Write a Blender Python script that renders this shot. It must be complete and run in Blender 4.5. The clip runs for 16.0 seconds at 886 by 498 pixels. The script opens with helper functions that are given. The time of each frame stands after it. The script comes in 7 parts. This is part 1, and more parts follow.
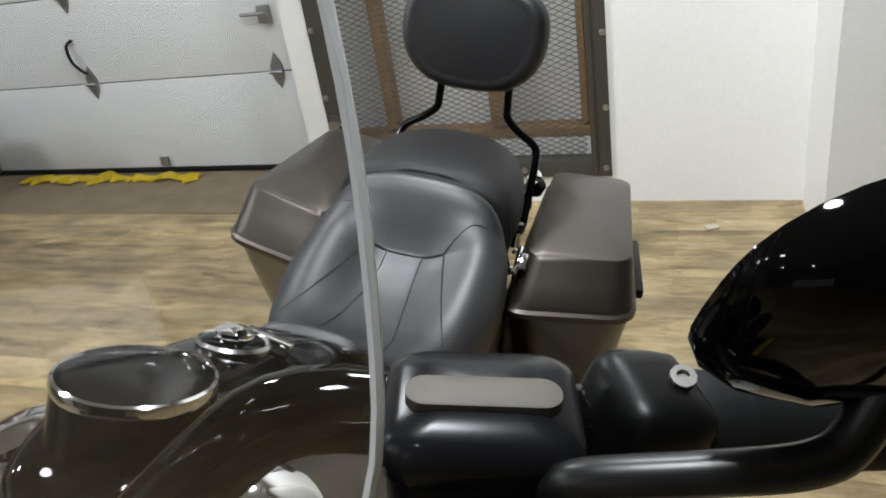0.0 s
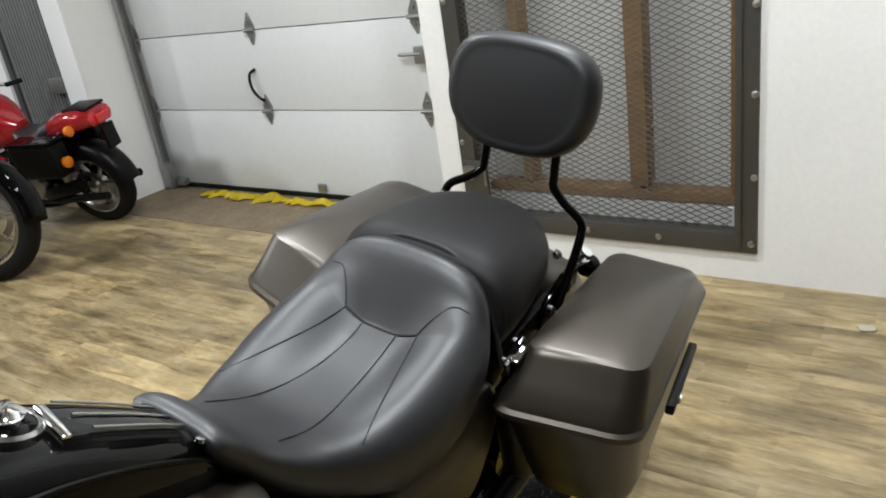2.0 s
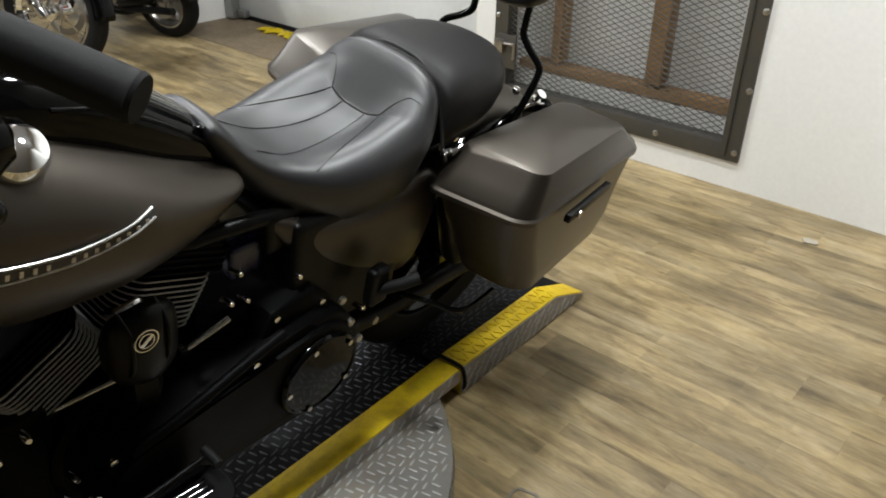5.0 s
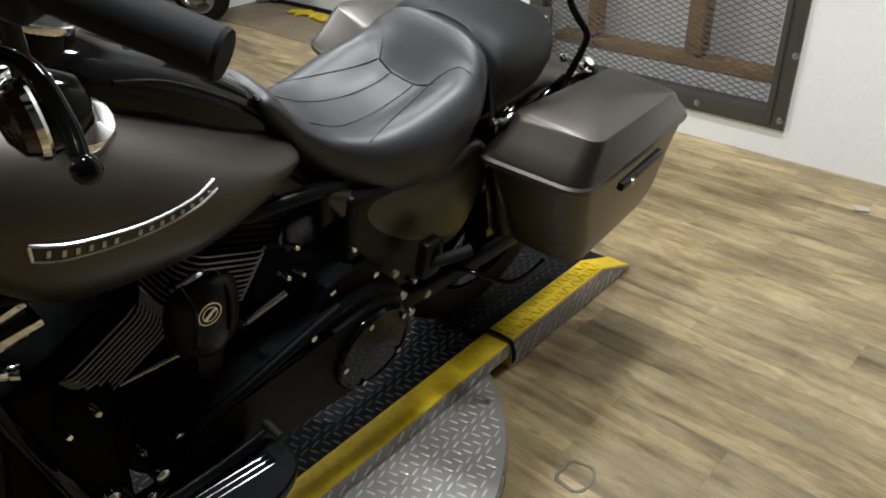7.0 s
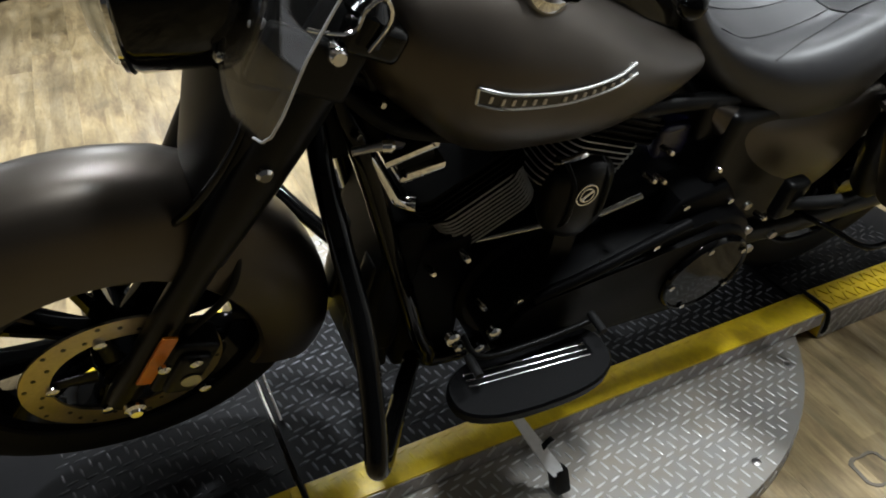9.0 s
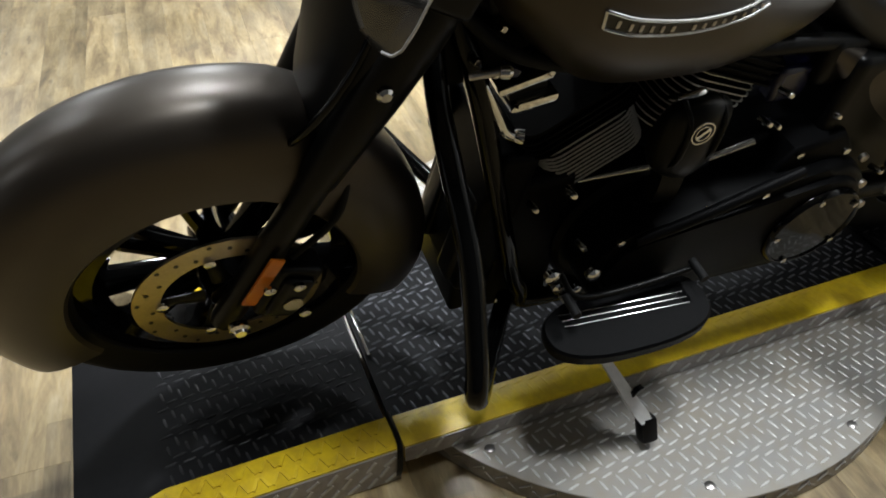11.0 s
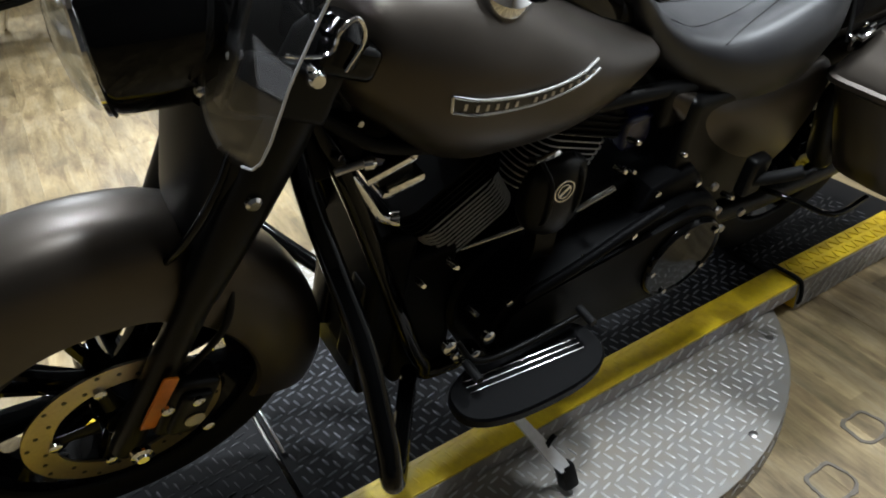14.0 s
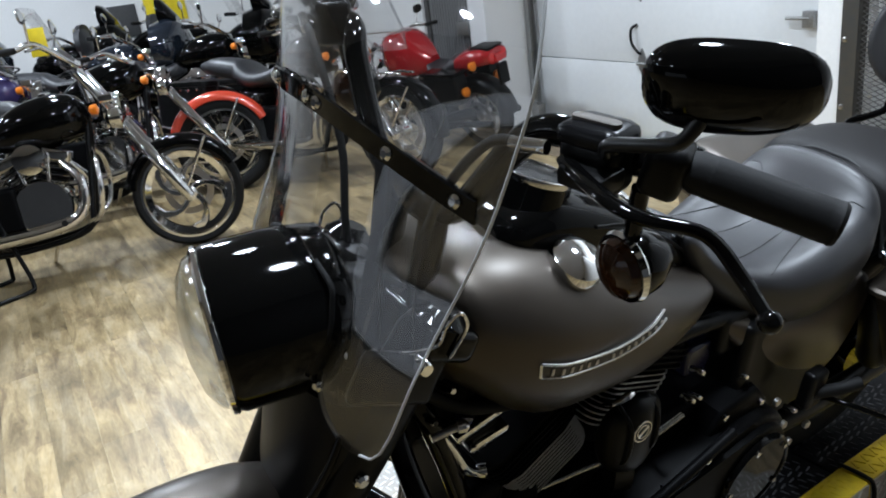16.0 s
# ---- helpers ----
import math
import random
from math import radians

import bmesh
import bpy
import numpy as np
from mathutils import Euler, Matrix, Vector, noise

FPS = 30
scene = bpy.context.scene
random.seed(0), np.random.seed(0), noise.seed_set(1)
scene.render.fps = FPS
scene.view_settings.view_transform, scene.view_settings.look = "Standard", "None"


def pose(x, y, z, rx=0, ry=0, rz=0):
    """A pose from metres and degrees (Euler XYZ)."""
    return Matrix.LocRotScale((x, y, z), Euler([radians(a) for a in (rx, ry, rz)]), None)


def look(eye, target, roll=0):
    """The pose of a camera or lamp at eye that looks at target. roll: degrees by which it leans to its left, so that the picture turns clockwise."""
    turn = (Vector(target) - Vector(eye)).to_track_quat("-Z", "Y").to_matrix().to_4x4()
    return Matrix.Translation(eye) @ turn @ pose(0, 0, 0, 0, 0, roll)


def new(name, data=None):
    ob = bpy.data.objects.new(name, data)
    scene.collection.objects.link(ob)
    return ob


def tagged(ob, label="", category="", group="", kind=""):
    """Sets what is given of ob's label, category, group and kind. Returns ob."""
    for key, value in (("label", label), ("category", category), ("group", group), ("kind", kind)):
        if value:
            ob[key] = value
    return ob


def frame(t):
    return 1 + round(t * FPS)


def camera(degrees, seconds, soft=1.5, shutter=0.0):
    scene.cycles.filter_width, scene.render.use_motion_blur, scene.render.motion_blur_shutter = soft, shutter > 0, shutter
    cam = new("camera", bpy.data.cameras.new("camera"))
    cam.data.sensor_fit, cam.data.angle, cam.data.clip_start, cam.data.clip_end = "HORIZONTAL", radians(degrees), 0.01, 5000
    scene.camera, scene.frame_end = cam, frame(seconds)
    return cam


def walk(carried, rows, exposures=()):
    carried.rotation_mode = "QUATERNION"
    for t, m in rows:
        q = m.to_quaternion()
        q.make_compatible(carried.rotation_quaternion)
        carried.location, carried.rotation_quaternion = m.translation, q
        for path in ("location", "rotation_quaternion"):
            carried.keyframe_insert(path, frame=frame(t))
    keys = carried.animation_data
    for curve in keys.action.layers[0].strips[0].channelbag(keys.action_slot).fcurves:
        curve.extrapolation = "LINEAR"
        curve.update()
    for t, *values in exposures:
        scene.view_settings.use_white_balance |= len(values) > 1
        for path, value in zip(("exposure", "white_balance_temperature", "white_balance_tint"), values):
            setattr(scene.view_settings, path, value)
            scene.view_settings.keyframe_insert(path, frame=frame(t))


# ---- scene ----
cam = camera(60.5, 16.0, soft=1.9)
PATH = [
    (0, (-0.312, 0.664, 1.413), (-0.973, 2.314, 0.497), -9.4),
    (0.2, (-0.273, 0.725, 1.417), (-1.052, 2.305, 0.469), -7.9),
    (0.4, (-0.235, 0.762, 1.434), (-1.117, 2.298, 0.505), -6.6),
    (0.5, (-0.217, 0.788, 1.435), (-1.138, 2.32, 0.538), -6.7),
    (1, (-0.153, 0.867, 1.427), (-1.159, 2.356, 0.548), -8.2),
    (1.5, (-0.117, 0.92, 1.411), (-1.244, 2.373, 0.626), -8.1),
    (2, (-0.079, 0.928, 1.369), (-1.199, 2.403, 0.615), -8.8),
    (2.5, (0.032, 0.818, 1.364), (-1.055, 2.331, 0.635), -6.4),
    (3, (0.185, 0.667, 1.367), (-0.824, 2.192, 0.555), -1.4),
    (3.5, (0.225, 0.665, 1.356), (-0.83, 2.132, 0.5), 0.7),
    (4, (0.283, 0.718, 1.357), (-0.822, 2.121, 0.457), 0.8),
    (4.2, (0.290, 0.725, 1.345), (-0.818, 2.100, 0.406), 1.1),
    (5.25, (0.287, 0.712, 1.339), (-0.882, 2.020, 0.340), 0.1),
    (6.3, (0.278, 0.695, 1.338), (-0.898, 1.995, 0.376), -1.1),
    (6.5, (0.276, 0.697, 1.338), (-0.879, 2.034, 0.4), -1.9),
    (7, (0.254, 0.688, 1.315), (-0.933, 1.923, 0.283), -2.0),
    (7.5, (0.233, 0.675, 1.306), (-1.004, 1.841, 0.253), -1.7),
    (8, (0.205, 0.637, 1.295), (-1.096, 1.67, 0.181), -0.1),
    (8.5, (0.181, 0.576, 1.293), (-1.217, 1.441, 0.153), 0.5),
    (9, (0.165, 0.511, 1.279), (-1.298, 1.185, 0.093), 0.6),
    (9.2, (0.153, 0.476, 1.282), (-1.328, 1.023, 0.053), -1.1),
    (10.25, (0.152, 0.430, 1.257), (-1.330, 0.860, 0.005), -1.0),
    (11.3, (0.163, 0.465, 1.237), (-1.287, 1.066, -0.002), -0.6),
    (11.5, (0.16, 0.501, 1.249), (-1.279, 1.198, 0.048), -1.3),
    (12, (0.179, 0.534, 1.262), (-1.249, 1.294, 0.086), -2.1),
    (12.5, (0.19, 0.546, 1.26), (-1.214, 1.349, 0.083), -1.6),
    (13, (0.203, 0.547, 1.262), (-1.227, 1.318, 0.096), -3.1),
    (13.5, (0.191, 0.527, 1.271), (-1.218, 1.318, 0.093), -1.8),
    (14, (0.176, 0.47, 1.277), (-1.276, 1.239, 0.137), -4.1),
    (14.5, (0.179, 0.462, 1.283), (-1.265, 1.261, 0.153), -4.6),
    (15, (0.185, 0.462, 1.295), (-1.315, 1.269, 0.247), -2.3),
    (15.3, (0.164, 0.406, 1.309), (-1.410, 1.186, 0.353), -6.7),
    (15.5, (0.144, 0.397, 1.361), (-1.48, 1.178, 0.493), -8.9),
    (15.7, (0.135, 0.382, 1.382), (-1.513, 1.239, 0.642), -9.2),
    (16, (0.138, 0.396, 1.419), (-1.505, 1.273, 0.69), -8.0),
]
walk(cam, [(t, look(eye, target, roll)) for t, eye, target, roll in PATH],
     exposures=[(0.0, 0.03, 6500, 10), (1.5, -0.05, 6500, 10), (3.5, 0.04, 6850, 10), (6.5, 0.05, 6600, 10), (9.0, 0.0, 6500, 10), (12.5, 0.0, 6560, 10), (14.0, 0.03, 6250, 10), (14.7, 0.04, 6250, 10), (15.5, 0.03, 5820, 10), (16.0, 0.05, 5850, 10)])

# ---- world and lamps ----
world = bpy.data.worlds.new("room_air")
scene.world = world
world.use_nodes = True
world.node_tree.nodes["Background"].inputs["Color"].default_value = (0.9, 0.95, 1.0, 1)
world.node_tree.nodes["Background"].inputs["Strength"].default_value = 0.02

CEIL = 3.3
# place and strength of each lamp; the one over the aisle throws a narrow beam
LAMPS = [(-4.8, 1.0, 1.25), (-1.9, 0.8, 0.50), (-0.3, 0.95, 1.0), (-4.8, -1.6, 0.4), (-2.7, -1.6, 0.35), (-4.8, -4.6, 0.4), (-1.2, -4.8, 0.45), (-0.6, 2.6, 1.0), (-2.4, 2.6, 0.95), (-7.0, 1.0, 1.4), (-7.0, -1.6, 1.2)]
LAMP_POWER = 56.0
LAMP_COLOR = (0.905, 0.962, 1.0)


# ---- materials ----
def mat(name, color, rough=0.5, metal=0.0, grain=0.0, scale=40.0, bump=0.0, second=None, mix=0.5, coat=0.0, rvar=0.0, mscale=3.0, spec=0.5):
    """Procedural surface: base colour with variation at two scales, optional relief."""
    m = bpy.data.materials.new(name)
    m.use_nodes = True
    nt = m.node_tree
    b = nt.nodes["Principled BSDF"]
    b.inputs["Roughness"].default_value = rough
    b.inputs["Metallic"].default_value = metal
    b.inputs["Coat Weight"].default_value = coat
    b.inputs["Specular IOR Level"].default_value = spec
    tc = nt.nodes.new("ShaderNodeTexCoord")
    big = nt.nodes.new("ShaderNodeTexNoise")
    big.inputs["Scale"].default_value = mscale
    big.inputs["Detail"].default_value = 4
    nt.links.new(tc.outputs["Object"], big.inputs["Vector"])
    fine = nt.nodes.new("ShaderNodeTexNoise")
    fine.inputs["Scale"].default_value = scale
    fine.inputs["Detail"].default_value = 3
    nt.links.new(tc.outputs["Object"], fine.inputs["Vector"])
    c2 = second or tuple(v * (1 - grain) for v in color)
    r1 = nt.nodes.new("ShaderNodeMix")
    r1.data_type = "RGBA"
    r1.inputs["A"].default_value = (*color, 1)
    r1.inputs["B"].default_value = (*c2, 1)
    add = nt.nodes.new("ShaderNodeMath")
    add.operation = "MULTIPLY_ADD"
    add.inputs[1].default_value = 0.5
    half = nt.nodes.new("ShaderNodeMath")
    half.operation = "MULTIPLY"
    half.inputs[1].default_value = 0.5
    nt.links.new(fine.outputs["Fac"], half.inputs[0])
    nt.links.new(big.outputs["Fac"], add.inputs[0])
    nt.links.new(half.outputs[0], add.inputs[2])
    ramp = nt.nodes.new("ShaderNodeMapRange")
    ramp.inputs["From Min"].default_value = 0.5 - 0.25 * (1.2 - mix)
    ramp.inputs["From Max"].default_value = 0.5 + 0.25 * (1.2 - mix)
    nt.links.new(add.outputs[0], ramp.inputs["Value"])
    nt.links.new(ramp.outputs["Result"], r1.inputs["Factor"])
    nt.links.new(r1.outputs["Result"], b.inputs["Base Color"])
    if rvar:
        rr = nt.nodes.new("ShaderNodeMapRange")
        rr.inputs["To Min"].default_value = max(0.02, rough - rvar)
        rr.inputs["To Max"].default_value = min(1.0, rough + rvar)
        nt.links.new(big.outputs["Fac"], rr.inputs["Value"])
        nt.links.new(rr.outputs["Result"], b.inputs["Roughness"])
    if bump:
        bp = nt.nodes.new("ShaderNodeBump")
        bp.inputs["Strength"].default_value = 1.0
        bp.inputs["Distance"].default_value = bump
        nt.links.new(fine.outputs["Fac"], bp.inputs["Height"])
        nt.links.new(bp.outputs["Normal"], b.inputs["Normal"])
    return m


PAINT = mat("denim_paint", (0.061, 0.050, 0.039), 0.42, 0.85, 0.18, 900, 0.00002, rvar=0.05, coat=0.45)
PAINT.node_tree.nodes["Principled BSDF"].inputs["Coat Roughness"].default_value = 0.33
BLACK_GLOSS = mat("black_gloss", (0.002, 0.002, 0.002), 0.06, 0.0, 0.2, 60, rvar=0.03, spec=0.18)
BLACK_SATIN = mat("black_satin", (0.003, 0.003, 0.003), 0.36, 0.0, 0.3, 300, 0.00005, rvar=0.08, spec=0.16)
BLACK_WRINKLE = mat("black_wrinkle", (0.0022, 0.0022, 0.0025), 0.45, 0.0, 0.3, 700, 0.0002, spec=0.055)
LEATHER = mat("seat_vinyl", (0.0075, 0.0075, 0.0095), 0.47, 0.0, 0.25, 420, 0.00025, rvar=0.06, spec=0.80)
LEATHER_DULL = mat("seat_vinyl_dull", (0.010, 0.009, 0.009), 0.55, 0.0, 0.25, 420, 0.0003, spec=0.26)
RUBBER = mat("rubber", (0.006, 0.006, 0.006), 0.66, 0.0, 0.3, 250, 0.0002, spec=0.2)
CHROME = mat("chrome", (0.78, 0.78, 0.78), 0.06, 1.0, 0.08, 30)
STEEL = mat("brushed_steel", (0.48, 0.46, 0.44), 0.3, 1.0, 0.25, 120)
# yellow tint stands for the yellow rails mirrored in the brake disc
DISC_STEEL = mat("yellow_tinted_steel", (0.55, 0.47, 0.33), 0.32, 1.0, 0.2, 160)
AMBER = mat("amber_lens", (0.72, 0.19, 0.002), 0.35, 0.0, 0.2, 80)
RED_LENS = mat("red_lens", (0.55, 0.02, 0.02), 0.2, 0.0, 0.2, 80, coat=0.5)
RED_PAINT = mat("red_paint", (0.36, 0.012, 0.016), 0.15, 0.1, 0.2, 60, coat=0.8)
ORANGE_PAINT = mat("orange_paint", (0.52, 0.055, 0.025), 0.2, 0.1, 0.2, 60, coat=0.8)
BLUE_BLACK = mat("blue_black_paint", (0.012, 0.016, 0.024), 0.1, 0.2, 0.2, 60, coat=0.8)
PURPLE_PAINT = mat("purple_paint", (0.04, 0.03, 0.10), 0.15, 0.2, 0.2, 60, coat=0.8)
WIRE_BLUE = mat("blue_cover", (0.012, 0.014, 0.05), 0.25, 0.0, 0.2, 90)
EMBLEM_DARK = mat("emblem_black", (0.02, 0.02, 0.02), 0.3, 0.0, 0.2, 90)
SILVER = mat("silver_trim", (0.65, 0.65, 0.64), 0.22, 1.0, 0.1, 90)
WALL_WHITE = mat("white_wall_paint", (0.80, 0.79, 0.77), 0.55, 0.0, 0.05, 60, 0.0004, second=(0.74, 0.73, 0.71), mscale=1.2)
TRIM_WHITE = mat("white_trim_paint", (0.80, 0.80, 0.79), 0.45, 0.0, 0.06, 80, 0.0002)
DOOR_WHITE = mat("door_white_steel", (0.70, 0.71, 0.71), 0.38, 0.0, 0.07, 25, 0.0002, rvar=0.08, mscale=1.5)
GALV = mat("galvanised_steel", (0.42, 0.42, 0.41), 0.42, 0.9, 0.35, 90, rvar=0.1)
FRAME_STEEL = mat("raw_dark_steel", (0.085, 0.086, 0.085), 0.42, 0.6, 0.5, 35, 0.0003, second=(0.105, 0.095, 0.080), rvar=0.12, mscale=6)
MESH_STEEL = mat("expanded_mesh_steel", (0.16, 0.16, 0.155), 0.5, 0.3, 0.3, 60)
PINE = mat("pine_stud", (0.36, 0.20, 0.08), 0.6, 0.0, 0.4, 30, 0.0003, mscale=5)
BACK_GREY = mat("grey_backing", (0.74, 0.75, 0.74), 0.8, 0.0, 0.2, 20, mscale=2, second=(0.64, 0.64, 0.63))
GREY_DOOR = mat("grey_door_paint", (0.20, 0.20, 0.20), 0.45, 0.1, 0.25, 20, mscale=2)
# unseen ceiling, grey-blue to hold back bounce and cool the seat's sheen
CEILING = mat("ceiling_grey_blue", (0.41, 0.415, 0.44), 0.8, 0.0, 0.06, 30)
CONCRETE = mat("brown_threshold", (0.13, 0.095, 0.055), 0.75, 0.0, 0.4, 40, 0.0006, second=(0.22, 0.17, 0.11), mscale=8)
YELLOW = mat("worn_yellow_paint", (0.78, 0.57, 0.012), 0.42, 0.0, 0.2, 50, 0.0002, second=(0.52, 0.34, 0.02), rvar=0.1, mscale=9)
RAG = mat("yellow_plastic", (0.88, 0.68, 0.012), 0.45, 0.0, 0.2, 30, 0.0008)
PLATE = mat("aluminium_tread_plate", (0.30, 0.293, 0.28), 0.50, 0.5, 0.3, 30, second=(0.30, 0.265, 0.215), rvar=0.1, mscale=5)
PLATE_DARK = mat("black_tread_plate", (0.007, 0.007, 0.008), 0.58, 0.0, 0.3, 60, rvar=0.1, mscale=6, spec=0.10)
TREAD_DARK = mat("rubbed_black_tread", (0.085, 0.088, 0.098), 0.36, 0.6, 0.3, 60, rvar=0.08)
RUBBED = mat("dull_black_tread", (0.018, 0.018, 0.020), 0.42, 0.4, 0.3, 60, rvar=0.08)
TREAD = mat("worn_bright_tread", (0.56, 0.55, 0.535), 0.44, 0.5, 0.2, 60, rvar=0.08)
PLATE_SIDE = mat("bright_tread_side", (0.36, 0.34, 0.32), 0.40, 0.45, 0.3, 60, second=(0.24, 0.22, 0.20), mscale=12)
STAIN = mat("floor_stain", (0.205, 0.175, 0.14), 0.5, 0.0, 0.4, 60)
PAPER = mat("paper_scrap", (0.42, 0.38, 0.31), 0.7, 0.0, 0.2, 60)
# unseen walls coloured dark so the bike's near side mirrors less light
FAR_WALL = mat("unseen_dark_wall", (0.06, 0.06, 0.062), 0.6, 0.0, 0.2, 30)
DARK_SHED = mat("dark_shelf", (0.05, 0.05, 0.05), 0.6, 0.0, 0.3, 40)


def lamp_material():
    m = bpy.data.materials.new("lit_diffuser")
    m.use_nodes = True
    b = m.node_tree.nodes["Principled BSDF"]
    b.inputs["Base Color"].default_value = (0.9, 0.9, 0.9, 1)
    b.inputs["Emission Color"].default_value = (1.0, 0.96, 0.9, 1)
    b.inputs["Emission Strength"].default_value = 14.0
    return m


LIT = lamp_material()


def glass_material(name, tint, rough=0.02, gain=0.5, floor_gain=0.035):
    m = bpy.data.materials.new(name)
    m.use_nodes = True
    nt = m.node_tree
    nt.nodes.remove(nt.nodes["Principled BSDF"])
    out = nt.nodes["Material Output"]
    tr = nt.nodes.new("ShaderNodeBsdfTransparent")
    tr.inputs["Color"].default_value = (*tint, 1)
    gl = nt.nodes.new("ShaderNodeBsdfGlossy")
    gl.inputs["Roughness"].default_value = rough
    lw = nt.nodes.new("ShaderNodeLayerWeight")
    lw.inputs["Blend"].default_value = 0.5
    pw = nt.nodes.new("ShaderNodeMath")
    pw.operation = "POWER"
    pw.inputs[1].default_value = 4.0
    nt.links.new(lw.outputs["Facing"], pw.inputs[0])
    fr = nt.nodes.new("ShaderNodeMath")
    fr.operation = "MULTIPLY_ADD"
    fr.inputs[1].default_value = gain
    fr.inputs[2].default_value = floor_gain
    nt.links.new(pw.outputs[0], fr.inputs[0])
    mx = nt.nodes.new("ShaderNodeMixShader")
    nt.links.new(fr.outputs[0], mx.inputs[0])
    nt.links.new(tr.outputs[0], mx.inputs[1])
    nt.links.new(gl.outputs[0], mx.inputs[2])
    nt.links.new(mx.outputs[0], out.inputs["Surface"])
    return m


SHIELD = glass_material("clear_acrylic", (0.95, 0.95, 0.95), 0.025, 0.6, 0.11)
LENS_GLASS = glass_material("lens_glass", (0.95, 0.95, 0.95), 0.03)


def wood_floor(island=False):
    """Vinyl planks: colour by plank, streaks along the grain, knots and dull wear."""
    m = bpy.data.materials.new("wood_plank_floor")
    m.use_nodes = True
    nt = m.node_tree
    b = nt.nodes["Principled BSDF"]
    tc = nt.nodes.new("ShaderNodeTexCoord")
    geo = nt.nodes.new("ShaderNodeNewGeometry" if island else "ShaderNodeObjectInfo")
    rnd = geo.outputs["Random Per Island" if island else "Random"]
    shift = nt.nodes.new("ShaderNodeVectorMath")
    shift.operation = "SCALE"
    comb = nt.nodes.new("ShaderNodeCombineXYZ")
    for i in range(3):
        nt.links.new(rnd, comb.inputs[i])
    shift.inputs["Scale"].default_value = 37.0
    nt.links.new(comb.outputs[0], shift.inputs[0])
    pos = nt.nodes.new("ShaderNodeNewGeometry")
    mp = nt.nodes.new("ShaderNodeMapping")
    mp.inputs["Scale"].default_value = (3.0, 14.0, 1.0)
    add = nt.nodes.new("ShaderNodeVectorMath")
    nt.links.new(pos.outputs["Position"], mp.inputs["Vector"])
    nt.links.new(mp.outputs[0], add.inputs[0])
    nt.links.new(shift.outputs[0], add.inputs[1])
    streak = nt.nodes.new("ShaderNodeTexNoise")
    streak.inputs["Scale"].default_value = 1.4
    streak.inputs["Detail"].default_value = 6
    streak.inputs["Roughness"].default_value = 0.6
    streak.inputs["Distortion"].default_value = 0.6
    nt.links.new(add.outputs[0], streak.inputs["Vector"])
    fine = nt.nodes.new("ShaderNodeTexNoise")
    fine.inputs["Scale"].default_value = 9.0
    fine.inputs["Detail"].default_value = 5
    nt.links.new(add.outputs[0], fine.inputs["Vector"])
    blot = nt.nodes.new("ShaderNodeTexNoise")
    blot.inputs["Scale"].default_value = 0.9
    blot.inputs["Detail"].default_value = 3
    nt.links.new(add.outputs[0], blot.inputs["Vector"])
    cr = nt.nodes.new("ShaderNodeValToRGB")
    e = cr.color_ramp.elements
    e[0].position, e[0].color = 0.31, (0.150, 0.099, 0.042, 1)
    e[1].position, e[1].color = 0.70, (0.415, 0.328, 0.190, 1)
    mid = e.new(0.50)
    mid.color = (0.325, 0.240, 0.114, 1)
    nt.links.new(streak.outputs["Fac"], cr.inputs[0])
    br = nt.nodes.new("ShaderNodeMapRange")
    br.inputs["To Min"].default_value = 0.80
    br.inputs["To Max"].default_value = 1.16
    nt.links.new(rnd, br.inputs["Value"])
    fr = nt.nodes.new("ShaderNodeMapRange")
    fr.inputs["From Min"].default_value = 0.3
    fr.inputs["From Max"].default_value = 0.7
    fr.inputs["To Min"].default_value = 0.86
    fr.inputs["To Max"].default_value = 1.11
    nt.links.new(fine.outputs["Fac"], fr.inputs["Value"])
    mul = nt.nodes.new("ShaderNodeMath")
    mul.operation = "MULTIPLY"
    nt.links.new(br.outputs[0], mul.inputs[0])
    nt.links.new(fr.outputs[0], mul.inputs[1])
    bl = nt.nodes.new("ShaderNodeMapRange")
    bl.inputs["From Min"].default_value = 0.3
    bl.inputs["From Max"].default_value = 0.7
    bl.inputs["To Min"].default_value = 0.72
    bl.inputs["To Max"].default_value = 1.20
    nt.links.new(blot.outputs["Fac"], bl.inputs["Value"])
    mul2 = nt.nodes.new("ShaderNodeMath")
    mul2.operation = "MULTIPLY"
    nt.links.new(mul.outputs[0], mul2.inputs[0])
    nt.links.new(bl.outputs[0], mul2.inputs[1])
    sc = nt.nodes.new("ShaderNodeVectorMath")
    sc.operation = "SCALE"
    # some planks are greyer than others
    pick = nt.nodes.new("ShaderNodeMath")
    pick.operation = "MULTIPLY"
    pick.inputs[1].default_value = 7.37
    nt.links.new(rnd, pick.inputs[0])
    part_ = nt.nodes.new("ShaderNodeMath")
    part_.operation = "FRACT"
    nt.links.new(pick.outputs[0], part_.inputs[0])
    half_ = nt.nodes.new("ShaderNodeMath")
    half_.operation = "MULTIPLY"
    half_.inputs[1].default_value = 0.30
    nt.links.new(part_.outputs[0], half_.inputs[0])
    grey = nt.nodes.new("ShaderNodeMix")
    grey.data_type = "RGBA"
    grey.inputs["B"].default_value = (0.262, 0.205, 0.125, 1)
    nt.links.new(half_.outputs[0], grey.inputs["Factor"])
    nt.links.new(cr.outputs[0], grey.inputs["A"])
    # trodden dirt across the boards, and small dark knots
    dirt = nt.nodes.new("ShaderNodeTexNoise")
    dirt.inputs["Scale"].default_value = 3.2
    dirt.inputs["Detail"].default_value = 5
    dirt.inputs["Roughness"].default_value = 0.62
    nt.links.new(pos.outputs["Position"], dirt.inputs["Vector"])
